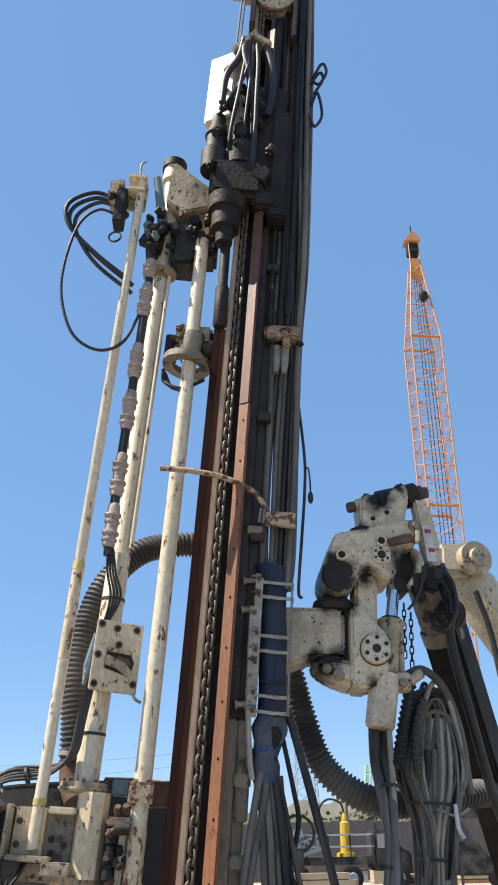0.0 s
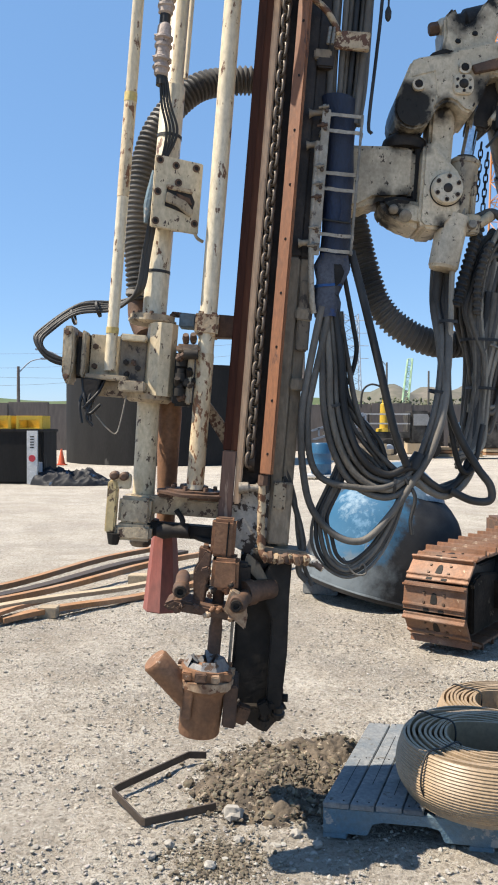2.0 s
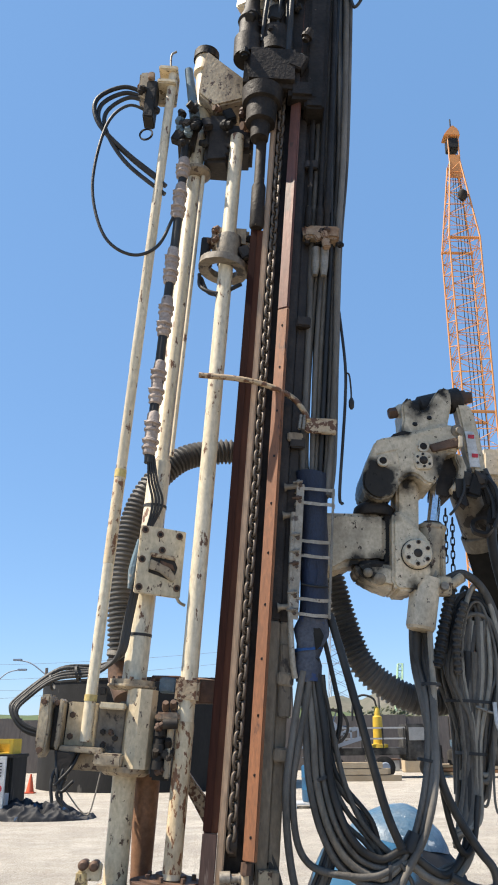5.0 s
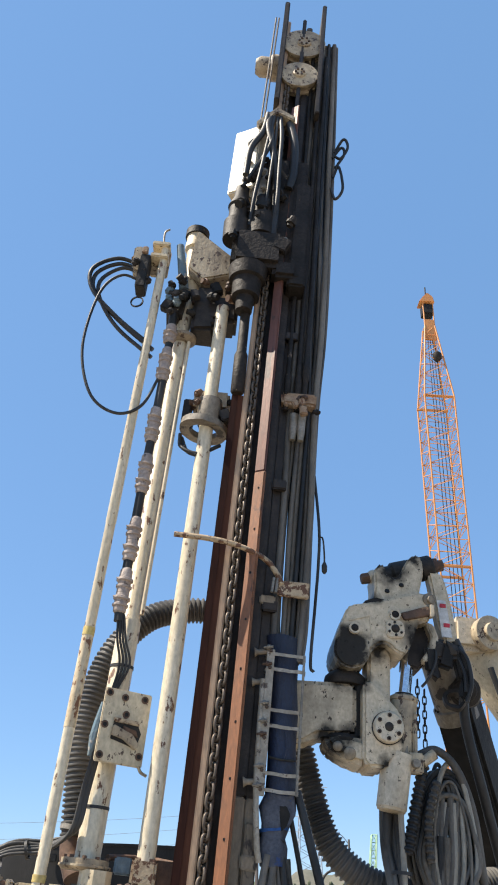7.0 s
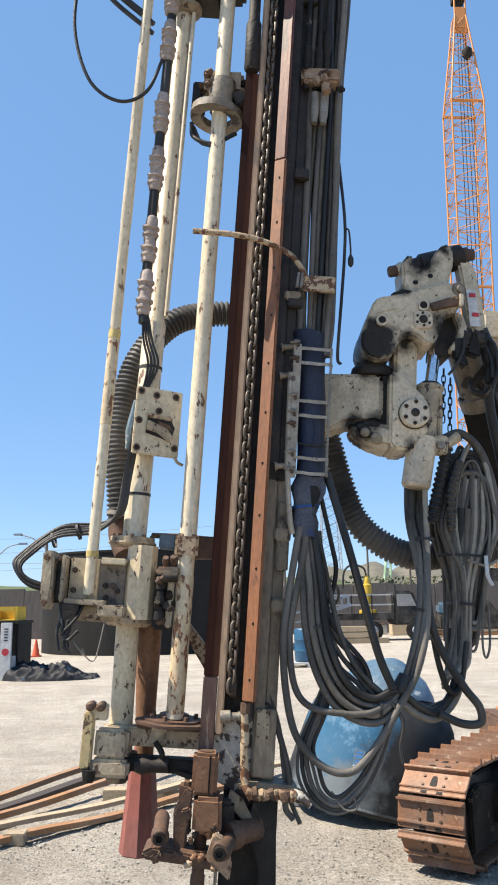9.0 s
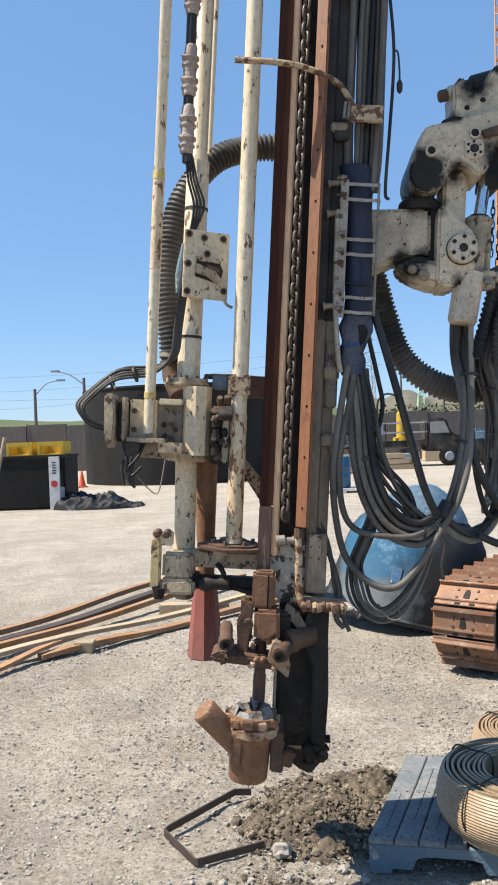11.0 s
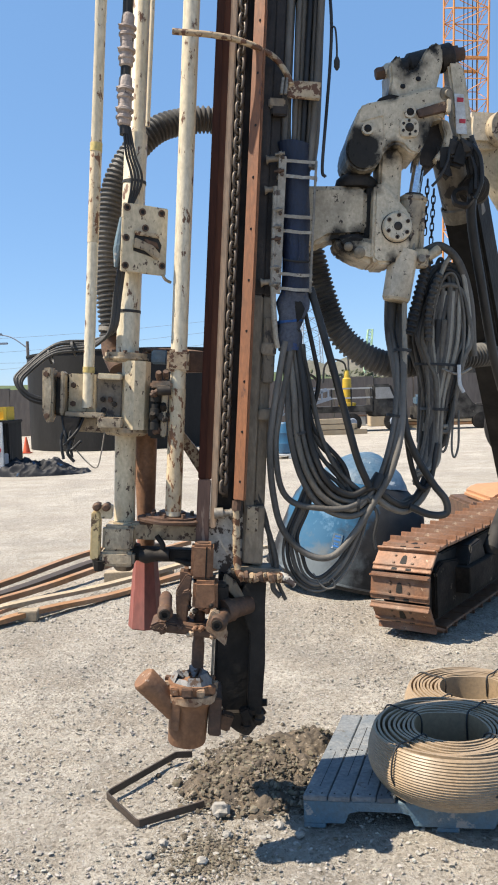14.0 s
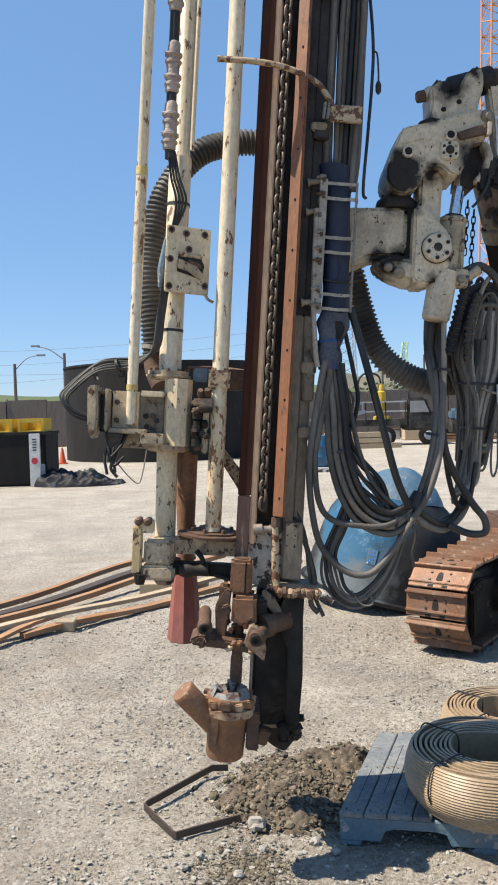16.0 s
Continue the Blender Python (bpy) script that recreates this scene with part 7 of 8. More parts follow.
part("prop_block", box(B(), 0.66, 0.86, 7.5, 7.75, 0.0, 0.25, 0.01), BLACK_STEEL, dr, "dark prop block")
part("wood_chock", box(B(), 0.42, 0.76, 7.38, 7.52, 0.0, 0.10, 0.008, Matrix.Rotation(radians(-20), 4, "Z")), PALLET_GREY, dr, "weathered wooden chock")

# ---- pallet with coils of plastic strip ----
pl = thing("pallet", (0.75, 3.2, 0.0), "weathered blue wooden pallet with grey deck boards", "pallet")
PX, PY = V((0.985, -0.17, 0)).normalized(), V((0.34, 0.94, 0)).normalized()
P0 = V((0.225, 3.02, 0))
MP = Matrix((PX, PY, V((0, 0, 1)))).transposed().to_4x4()
MP.translation = P0
def pp(name, bm, material, label=""):
    bmesh.ops.transform(bm, matrix=MP, verts=bm.verts)
    return part(name, bm, material, pl, label)
for b in (0.0, 0.42, 0.84):
    bm = B()
    slab(bm, [(0, 0.02), (0.17, 0.02), (0.19, 0.065), (0.23, 0.075), (0.40, 0.075), (0.44, 0.065), (0.46, 0.02), (0.78, 0.02), (0.80, 0.065), (0.84, 0.075), (1.0, 0.075), (1.04, 0.065), (1.06, 0.02), (1.22, 0.02), (1.22, 0.118), (0, 0.118)], b, b + 0.04, 0.003)
    pp("stringer", bm, PALLET_BLUE, "blue painted notched stringer")
random.seed(4)
x = 0.0
k = 0
while x < 1.2:
    w = (0.10, 0.09, 0.10, 0.075, 0.09)[k % 5]
    bm = box(B(), x, min(x + w, 1.22), -0.004 + random.uniform(-0.004, 0.004), 0.885 + random.uniform(-0.02, 0.01), 0.118, 0.140, 0.003)
    pp("deck_board", rumple(bm, 0.002, 12), PALLET_GREY)
    for b in (0.02, 0.44, 0.86):
        for a in (0.25, 0.75):
            pp("nail", cyl(B(), (x + w * a, b, 0.139), (x + w * a, b, 0.1425), 0.0035, None, 6), BLACK_STEEL)
    pp("split", box(B(), x + w * 0.52, x + w * 0.52 + 0.0025, random.uniform(0.0, 0.2), random.uniform(0.35, 0.8), 0.139, 0.1415, 0.0), BLACK_STEEL)
    x += w + (0.005 if k < 3 else 0.045)
    k += 1
for a in (0.0, 0.55, 1.12):
    pp("bottom_board", box(B(), a, a + 0.09, 0.0, 0.88, 0.0, 0.02, 0.002), PALLET_BLUE)

def coil(at, r0, r1, z0, h, group="coils on the pallet", turns=9, squash=1.0):
    c = thing("strip_coil", at, "coil of ribbed tan plastic drain strip tied with dark straps", "coil", group)
    for t in range(turns):
        r = r0 + (r1 - r0) * t / (turns - 1)
        bm = B()
        seg, rows = 56, 10
        grid = []
        wob = random.uniform(0, 6)
        for i in range(seg):
            a = 2 * math.pi * i / seg
            rr = r + 0.006 * math.sin(2 * a + wob) + 0.003 * math.sin(5 * a + wob)
            bulge = 0.034 if t == turns - 1 else 0.004
            prof = []
            nr = 38 if t == turns - 1 else 4
            for j in range(nr + 1):
                u = j / nr
                d = (bulge * (math.sin(math.pi * u ** 0.75) - 0.7 * (1 - u) ** 2) if t == turns - 1 else bulge * math.sin(math.pi * u)) + (0.0018 * (1 if j % 2 else -1) if t == turns - 1 else 0)
                prof.append((rr + d, z0 + h * u + 0.004 * math.sin(3 * a + t)))
            prof += [(rr - 0.011, z0 + h + 0.004 * math.sin(3 * a + t)), (rr - 0.011, z0)]
            grid.append([bm.verts.new((at[0] + p * math.cos(a), at[1] + squash * p * math.sin(a), q)) for p, q in prof])
        n = len(grid[0])
        for i in range(seg):
            a, b = grid[i], grid[(i + 1) % seg]
            for j in range(n):
                bm.faces.new((a[j], b[j], b[(j + 1) % n], a[(j + 1) % n]))
        part("strip_turn", bm, COIL_TAN, c)
    for a in (-2.55, -0.75, 0.8, 2.3):
        pts = []
        for (r, z) in ((r1 - 0.016, z0 + 0.01), (r1 + 0.036, z0 + h * 0.5), (r1 + 0.006, z0 + h + 0.002), ((r0 + r1) / 2, z0 + h + 0.008), (r0 - 0.014, z0 + h + 0.002), (r0 - 0.016, z0 + h * 0.4)):
            pts.append((at[0] + r * math.cos(a), at[1] + squash * r * math.sin(a), z))
        part("strap", tube(B(), pts, 0.0042, 6, 6), STRAP, c)
    return c
random.seed(5)
coil((0.89, 3.13, 0.14), 0.17, 0.335, 0.142, 0.215)
coil((1.27, 4.02, 0.0), 0.19, 0.34, 0.006, 0.175, "coils beside the pallet")
bm = box(B(), -0.035, 0.035, -0.001, 0.001, -0.004, 0.004, 0.0)
mark = new("print_bar", mesh_of(bm, INK, "print_bar"))
mark.parent = [o for o in scene.objects if o.name.startswith("strip_coil")][0]
mark.location = (0.10, -0.362, 0.085)
mark.rotation_euler = (0, 0, radians(16))

# ---- bent flat bar, spoil heap and stones ----
fb = thing("bent_flat_bar", (-0.35, 3.25, 0.0), "dark bent flat steel bar lying on the gravel", "steel bar")
pts = [V(p) for p in ((-0.27, 3.70, 0.030), (-0.35, 3.68, 0.040), (-0.63, 3.33, 0.040), (-0.64, 3.30, 0.040), (-0.49, 3.09, 0.022), (-0.475, 3.08, 0.022), (-0.20, 3.22, 0.020))]
bm = B()
prev = None
for i, q in enumerate(pts):
    d = (pts[min(i + 1, len(pts) - 1)] - pts[max(i - 1, 0)]).normalized()
    s = V((-d.y, d.x, 0)).normalized() * 0.004
    cur = [bm.verts.new(q + s * a + V((0, 0, b))) for a, b in ((-1, -0.016), (1, -0.016), (1, 0.016), (-1, 0.016))]
    if prev:
        for j in range(4):
            bm.faces.new((prev[j], prev[(j + 1) % 4], cur[(j + 1) % 4], cur[j]))
    else:
        bm.faces.new(cur)
    prev = cur
bm.faces.new(prev)
part("bar", bm, FLAT_BAR, fb)

def rocks(name, n, place, size, material, label, category, seed, kind="stuff", squash=0.6):
    rng = np.random.RandomState(seed)
    bm = B()
    bmesh.ops.create_icosphere(bm, subdivisions=1, radius=1)
    tv = np.array([v.co[:] for v in bm.verts])
    tf = np.array([[v.index for v in f.verts] for f in bm.faces])
    bm.free()
    vs, fs = [], []
    for i in range(n):
        x, y, z = place(rng)
        s = size(rng)
        w = tv * (1 + 0.28 * rng.randn(len(tv), 1)).clip(0.5, 1.6)
        a = rng.rand() * 6.28
        w = w * np.array([1, 0.6 + 0.5 * rng.rand(), squash * (0.7 + 0.5 * rng.rand())]) * s
        c, k = math.cos(a), math.sin(a)
        w = np.stack([w[:, 0] * c - w[:, 1] * k, w[:, 0] * k + w[:, 1] * c, w[:, 2]], 1) + (x, y, z + 0.15 * s)
        fs.append(tf + len(vs) * len(tv))
        vs.append(w)
    me = bpy.data.meshes.new(name)
    me.from_pydata(np.concatenate(vs).tolist(), [], np.concatenate(fs).tolist())
    me.materials.append(material)
    return tagged(new(name, me), label, category, kind=kind)

def island_mat(name, ramp_cols):
    m = bpy.data.materials.new(name)
    m.use_nodes = True
    n, l = m.node_tree.nodes, m.node_tree.links
    g, r = n.new("ShaderNodeNewGeometry"), n.new("ShaderNodeValToRGB")
    r.color_ramp.elements[0].color, r.color_ramp.elements[1].color = (*ramp_cols[0], 1), (*ramp_cols[-1], 1)
    for i, c in enumerate(ramp_cols[1:-1]):
        e = r.color_ramp.elements.new((i + 1) / (len(ramp_cols) - 1))
        e.color = (*c, 1)
    t, x = n.new("ShaderNodeTexNoise"), n.new("ShaderNodeMix")
    t.inputs["Scale"].default_value = 70
    x.data_type, x.blend_type = "RGBA", "MULTIPLY"
    x.inputs[0].default_value = 0.5
    l.new(g.outputs["Random Per Island"], r.inputs[0])
    l.new(r.outputs[0], x.inputs[6])
    l.new(t.outputs["Color"], x.inputs[7])
    l.new(x.outputs[2], n["Principled BSDF"].inputs["Base Color"])
    n["Principled BSDF"].inputs["Roughness"].default_value = 0.95
    return m
GRAVEL = island_mat("gravel_stones", ((0.35, 0.318, 0.27), (0.42, 0.39, 0.34), (0.49, 0.465, 0.415), (0.375, 0.335, 0.28), (0.25, 0.228, 0.192)))
CLODS = island_mat("spoil_clods", ((0.075, 0.060, 0.042), (0.16, 0.13, 0.09), (0.25, 0.21, 0.15), (0.11, 0.09, 0.064)))

def heap_height(x, y):
    h = 0.0
    for cx, cy, rx, ry, a in ((0.09, 3.56, 0.26, 0.24, 0.075), (-0.10, 3.40, 0.22, 0.22, 0.045), (0.36, 3.82, 0.16, 0.12, 0.09), (0.10, 3.24, 0.2, 0.16, 0.03), (0.14, 3.82, 0.22, 0.08, 0.05)):
        d = ((x - cx) / rx) ** 2 + ((y - cy) / ry) ** 2
        h += 0.8 * a * math.exp(-d * 1.3)
    return h
nx, ny = 130, 130
vs, fc = [], []
for j in range(ny):
    for i in range(nx):
        x, y = -0.45 + 1.1 * i / (nx - 1), 2.85 + 1.25 * j / (ny - 1)
        h = heap_height(x, y)
        p = V((x, y, 0))
        edge = min(h / 0.03, 1)
        vs.append((x, y, h + edge * (0.034 * noise.noise(p * 8) + 0.024 * noise.noise(p * 19) + 0.014 * noise.noise(p * 41)) - 0.022 + 0.012 * edge))
for j in range(ny - 1):
    for i in range(nx - 1):
        k = j * nx + i
        fc.append((k, k + 1, k + nx + 1, k + nx))
me = bpy.data.meshes.new("spoil_heap")
me.from_pydata(vs, [], fc)
me.polygons.foreach_set("use_smooth", [True] * len(fc))
me.materials.append(SPOIL)
tagged(new("spoil_heap", me), "low heap of damp brown drilling spoil on the gravel", "spoil heap", kind="stuff")
def in_heap(rng):
    while True:
        x, y = 0.05 + 0.22 * rng.randn(), 3.46 + 0.23 * rng.randn()
        h = heap_height(x, y)
        if h > 0.006 or rng.rand() < 0.12:
            return x, y, h * 0.9
rocks("spoil_clods", 2600, in_heap, lambda r: 0.0025 + 0.016 * r.rand() ** 5, CLODS, "crumbled brown spoil clods", "spoil", 3, squash=0.8)
def in_patch(rng):
    return -0.17 + 0.10 * rng.randn(), 2.84 + 0.09 * rng.randn(), 0.0
rocks("spoil_crumbs", 2200, in_patch, lambda r: 0.002 + 0.009 * r.rand() ** 6, CLODS, "scattered dark spoil crumbs", "spoil", 5)
def in_yard(rng):
    u = rng.rand()
    y = 1.6 + 6.0 * u ** 1.6
    x = 0.15 + (rng.rand() - 0.5) * (1.6 + 0.75 * y)
    return x, y, 0.0
rocks("gravel", 60000, in_yard, lambda r: 0.0018 + 0.0105 * r.rand() ** 7.0, GRAVEL, "loose pale gravel on the yard", "gravel", 7)
def in_drift(rng):
    return -0.90 + 0.17 * rng.randn(), 2.25 + 0.28 * rng.randn(), 0.0
rocks("gravel_drift", 3500, in_drift, lambda r: 0.0025 + 0.007 * r.rand() ** 2.5, GRAVEL, "drift of coarser grey gravel", "gravel", 9)
def stone(at, s, seed):
    bm = B()
    bmesh.ops.create_icosphere(bm, subdivisions=2, radius=s, matrix=Matrix.Translation(at) @ Matrix.Diagonal((1.15, 0.95, 0.8, 1)))
    rumple(bm, s * 0.45, 1.5 / s, seed)
    return tagged(part("stone", bm, STONE, None, "", False, 22), "pale angular stone on the gravel", "stone", "loose stones")
random.seed(6)
for (x, y, s) in ((-0.13, 3.16, 0.040), (-0.10, 2.98, 0.018), (-0.20, 2.80, 0.02), (0.62, 2.40, 0.028), (-0.36, 2.94, 0.018), (0.20, 2.95, 0.018), (-0.42, 2.86, 0.018), (0.12, 3.02, 0.02), (-0.6, 2.7, 0.012), (0.5, 2.55, 0.013)):
    stone((x, y, s * 0.55), s, x * 10)
st = tagged(part("stick", tube(B(), ((-0.715, 2.24, 0.010), (-0.70, 2.34, 0.018), (-0.69, 2.47, 0.010)), 0.007, 6, 4), LUMBER_PALE), "short pale splinter of wood on gravel", "stick")

# ---- long timbers on the yard ----
def plank(p, q, w, h, material, label, group="loose timbers"):
    p, q = V(p), V(q)
    bm = B()
    d = (q - p)
    n = 12
    s = V((-d.y, d.x, 0)).normalized() * w / 2
    prev = None
    for i in range(n + 1):
        c = p.lerp(q, i / n) + V((0, 0, 0.015 * math.sin(i * 0.9)))
        cur = [bm.verts.new(c + s * a + V((0, 0, b * h))) for a, b in ((-1, 0), (1, 0), (1, 1), (-1, 1))]
        if prev:
            for j in range(4):
                bm.faces.new((prev[j], prev[(j + 1) % 4], cur[(j + 1) % 4], cur[j]))
        else:
            bm.faces.new(cur)
        prev = cur
    bm.faces.new(prev[::-1])
    return tagged(part("timber", bm, material, None, "", False, 30), label, "timber", group)
plank((-3.15, 5.9, 0.05), (-1.2, 9.55, 0.09), 0.07, 0.05, LUMBER, "long orange-brown timber on the yard")
plank((-3.05, 5.78, 0.01), (-0.9, 9.5, 0.03), 0.12, 0.06, FLAT_BAR, "long dark steel beam on the yard")
plank((-2.95, 5.62, 0.05), (-0.5, 9.35, 0.08), 0.07, 0.05, LUMBER, "long brown timber on the yard")
plank((-2.4, 6.05, 0.085), (0.4, 8.85, 0.09), 0.09, 0.035, LUMBER_PALE, "warped pale board on a block")
plank((-2.75, 4.95, 0.01), (-1.75, 6.85, 0.09), 0.07, 0.03, LUMBER, "short orange board leaning on the pile")
plank((-2.05, 6.2, 0.02), (0.1, 8.3, 0.03), 0.09, 0.04, LUMBER, "long brown board on the yard")
tagged(part("wood_block", box(B(), -1.83, -1.67, 6.42, 6.56, 0.0, 0.085, 0.006), LUMBER_PALE), "pale wooden block under boards", "block")
tagged(part("wood_block", box(B(), -1.3, -0.6, 7.75, 7.9, 0.0, 0.10, 0.006), LUMBER_PALE), "pale wooden sleeper behind boards", "block")

# ---- the yard behind ----
def bx(name, bm, material, parent, label=""):
    return part(name, bm, material, parent, label)
# dark open tank
tk = thing("steel_tank", (-4.4, 34.0, 0), "large round dark steel tank standing open", "tank")
bm = B()
ring(bm, (-4.4, 34.2, 1.9), (0, 0, 1), 4.45, 0.06, 3.8, 72)
bx("tank_wall", bm, TANK_DARK, tk)
bx("tank_rim", ring(B(), (-4.4, 34.2, 3.80), (0, 0, 1), 4.42, 0.13, 0.08, 72), TANK_DARK, tk)
bx("tank_lamp", box(B(), -5.95, -5.7, 29.72, 29.86, 3.25, 3.5, 0.03), BLACK_STEEL, tk, "black lamp on the wall")
# black bin with yellow trays
bn = thing("black_bin", (-6.9, 21.3, 0), "square black site bin with a pale post leaning on it", "bin")
bx("bin_wall", box(B(), -7.95, -5.98, 20.75, 22.2, 0.0, 1.42, 0.06), TANK_DARK, bn)
bx("bin_rim", box(B(), -7.98, -5.95, 20.72, 22.23, 1.36, 1.44, 0.02), BLACK_STEEL, bn)
bx("grey_panel", box(B(), -6.1, -6.0, 20.70, 20.75, 0.0, 0.58, 0.01), PALE_STEEL, bn)
for x in (-7.6, -6.75):
    ytr = thing("yellow_tray", (x, 21.4, 1.44), "yellow plastic tray standing on the black bin", "tray", "trays on the bin")
    bm = B()
    for a, b in ((0, 0.09), (0.63, 0.72)):
        box(bm, x + a - 0.06, x + b - 0.06, 21.1, 21.9, 1.44, 1.80, 0.01)
    box(bm, x + 0.03, x + 0.57, 21.1, 21.14, 1.68, 1.80, 0.01)
    box(bm, x + 0.03, x + 0.57, 21.86, 21.9, 1.44, 1.80, 0.01)
    box(bm, x + 0.03, x + 0.57, 21.1, 21.9, 1.44, 1.47, 0.005)
    part("tray_body", bm, YELLOW, ytr)
wp = thing("marker_post", (-6.2, 20.6, 0), "white marker post with a red spot and faint marks", "post")
bx("post_board", box(B(), -6.36, -6.08, 20.58, 20.66, 0.0, 1.40, 0.01), LABEL_WHITE, wp)
bx("red_spot", cyl(B(), (-6.22, 20.57, 0.68), (-6.22, 20.58, 0.68), 0.09, None, 14), RED_MARK, wp, "red paint spot")
for i in range(5):
    bx("mark_bar", box(B(), -6.27, -6.17, 20.575, 20.58, 0.95 + 0.07 * i, 0.98 + 0.07 * i, 0.0), INK, wp)
tagged(part("leaning_pole", tube(B(), ((-7.45, 20.1, 0.0), (-7.15, 20.55, 1.95)), 0.05, 8, 3), LUMBER_PALE), "pale pole leaning against the bin", "pole")
# tarp heap
tarp = B()
n = 110
gr = []
for j in range(n):
    row = []
    for i in range(n):
        u, v = i / (n - 1) * 2 - 1, j / (n - 1) * 2 - 1
        d = max(0, 1 - (abs(u) ** 2.2 + abs(v) ** 2.2))
        p = V((u * 2.3, v * 1.6, 0))
        fold = 1 - abs(noise.noise(V((p.x * 1.3 + 0.6 * p.y, p.y * 2.0, 0)))) * 2.6
        crease = 1 - abs(noise.noise(V((p.x * 2.4 - 1.4 * p.y, p.y * 2.8, 3.0)))) * 2.4
        h = d ** 0.45 * (0.17 + 0.26 * noise.noise(p * 0.9) + 0.13 * fold + 0.09 * crease - 0.15 * u)
        row.append(tarp.verts.new((-4.78 + u * 1.22 + 0.05 * noise.noise(p * 2), 20.9 + v * 0.8, max(h, 0) * 1.0 + (0.004 if d > 0 else -0.01))))
    gr.append(row)
for a, b in zip(gr, gr[1:]):
    for i in range(n - 1):
        tarp.faces.new((a[i], a[i + 1], b[i + 1], b[i]))
tagged(part("tarp", tarp, TARP, None, "", False, 60), "crumpled dark tarpaulin heap on the yard", "tarp")
cn = thing("traffic_cone", (-7.72, 30.2, 0), "orange traffic cone beside the dark tank", "cone")
bx("cone_body", lathe(B(), (-7.72, 30.2, 0.04), (-7.72, 30.2, 0.62), [(0, 0.14), (1, 0.03)], 20), ORANGE_CONE, cn)
bx("cone_foot", box(B(), -7.90, -7.54, 30.02, 30.38, 0.0, 0.04, 0.01), ORANGE_CONE, cn)
# site cabin
sc = thing("site_cabin", (-17.0, 35.5, 0), "white site cabin with navy trim and scrawled graffiti", "cabin")
bx("cabin_wall", box(B(), -21.5, -14.6, 34.2, 37.0, 0.35, 2.75, 0.03), CABIN_WHITE, sc)
bx("roof_trim", box(B(), -21.6, -14.5, 34.1, 37.1, 2.75, 3.15, 0.03), CABIN_BLUE, sc, "navy roof band")
bx("cabin_base", box(B(), -21.4, -14.7, 34.3, 36.9, 0.0, 0.35, 0.01), BLACK_STEEL, sc)
win = bx("window", box(B(), -16.3, -15.25, 34.14, 34.2, 1.55, 2.45, 0.02), GLASS_GREY, sc, "shuttered window")
bx("window_frame", box(B(), -16.4, -15.15, 34.16, 34.22, 1.48, 2.52, 0.02), CABIN_WHITE, win)
random.seed(21)
for k in range(9):
    x, z = -17.2 + 0.27 * k, 0.95 + 0.12 * (k % 2)
    pts = [(x + random.uniform(-0.1, 0.25), 34.185, z + random.uniform(-0.4, 0.45)) for _ in range(5)]
    bx("scrawl", tube(B(), pts, 0.025, 5, 5), INK, sc, "black sprayed scrawl")
tg = thing("timber_scraps", (-12.6, 35.0, 0), "small heap of yellow-brown timber scraps", "timber")
random.seed(22)
for k in range(9):
    a = random.uniform(0, 3.1)
    c = V((-12.6 + random.uniform(-0.7, 0.6), 35.0, 0.08 + 0.08 * (k % 4)))
    d = V((math.cos(a), 0.4 * math.sin(a), 0.1)) * 0.45
    bx("scrap", beam(B(), c - d, c + d, 0.09, 0.07), LUMBER_PALE, tg)

# site wall, grass bank, far ground forms
wl = B()
x = -70.0
k = 0
while x < 60:
    w = 2.4
    box(wl, x, x + w - 0.04, 47.0 + 0.06 * (k % 2), 47.3 + 0.06 * (k % 2), 0.0, 2.75 + 0.05 * (k % 3), 0.0)
    x += w
    k += 1
tagged(part("wall_far", wl, SITE_WALL), "long grey-brown panelled site wall", "wall", kind="structure")
def bank(name, x0, x1, y0, y1, h, seed, material, label, rough=1.0, steps=60):
    bm = B()
    rows = []
    for j in range(14):
        v = j / 13
        row = []
        for i in range(steps + 1):
            u = i / steps
            p = V((u * 9 + seed, v * 2, seed))
            z = h * math.sin(math.pi * min(v * 1.1, 1)) ** 0.8 * (0.8 + 0.35 * rough * noise.noise(p)) * min(1, 6 * min(u, 1 - u) + 0.05)
            row.append(bm.verts.new((x0 + (x1 - x0) * u, y0 + (y1 - y0) * v, z - 0.05)))
        rows.append(row)
    for a, b in zip(rows, rows[1:]):
        for i in range(steps):
            bm.faces.new((a[i], a[i + 1], b[i + 1], b[i]))
    return tagged(part(name, bm, material, None, "", False, 80), label, "bank", kind="structure")
bank("ground_bank", -160, 40, 66, 120, 5.4, 1.3, GRASS, "long green grass bank behind the wall")
bank("ground_mound", 6, 60, 110, 170, 9.5, 4.1, MOUND, "bare brown earth mounds beyond the yard", 1.6)
bank("ground_mound", 35, 120, 140, 200, 11, 7.7, MOUND, "bare brown earth mounds beyond the yard", 1.6)
def bushes(name, n, fx, seed, label):
    rng = np.random.RandomState(seed)
    return rocks(name, n, fx, lambda r: 0.10 + 0.24 * r.rand() ** 2, LEAF, label, "bushes", seed, squash=1.0)
bushes("far_shrubs", 900, lambda r: (-75 + 110 * r.rand(), 72 + 8 * r.rand(), 2.4 + 0.9 * r.rand()), 31, "scrubby green bushes along the bank")
bushes("far_trees", 5000, lambda r: (4 + 110 * r.rand(), 100 + 10 * r.rand(), 2.2 + 2.8 * r.rand() ** 2.0), 32, "bare and green far trees")

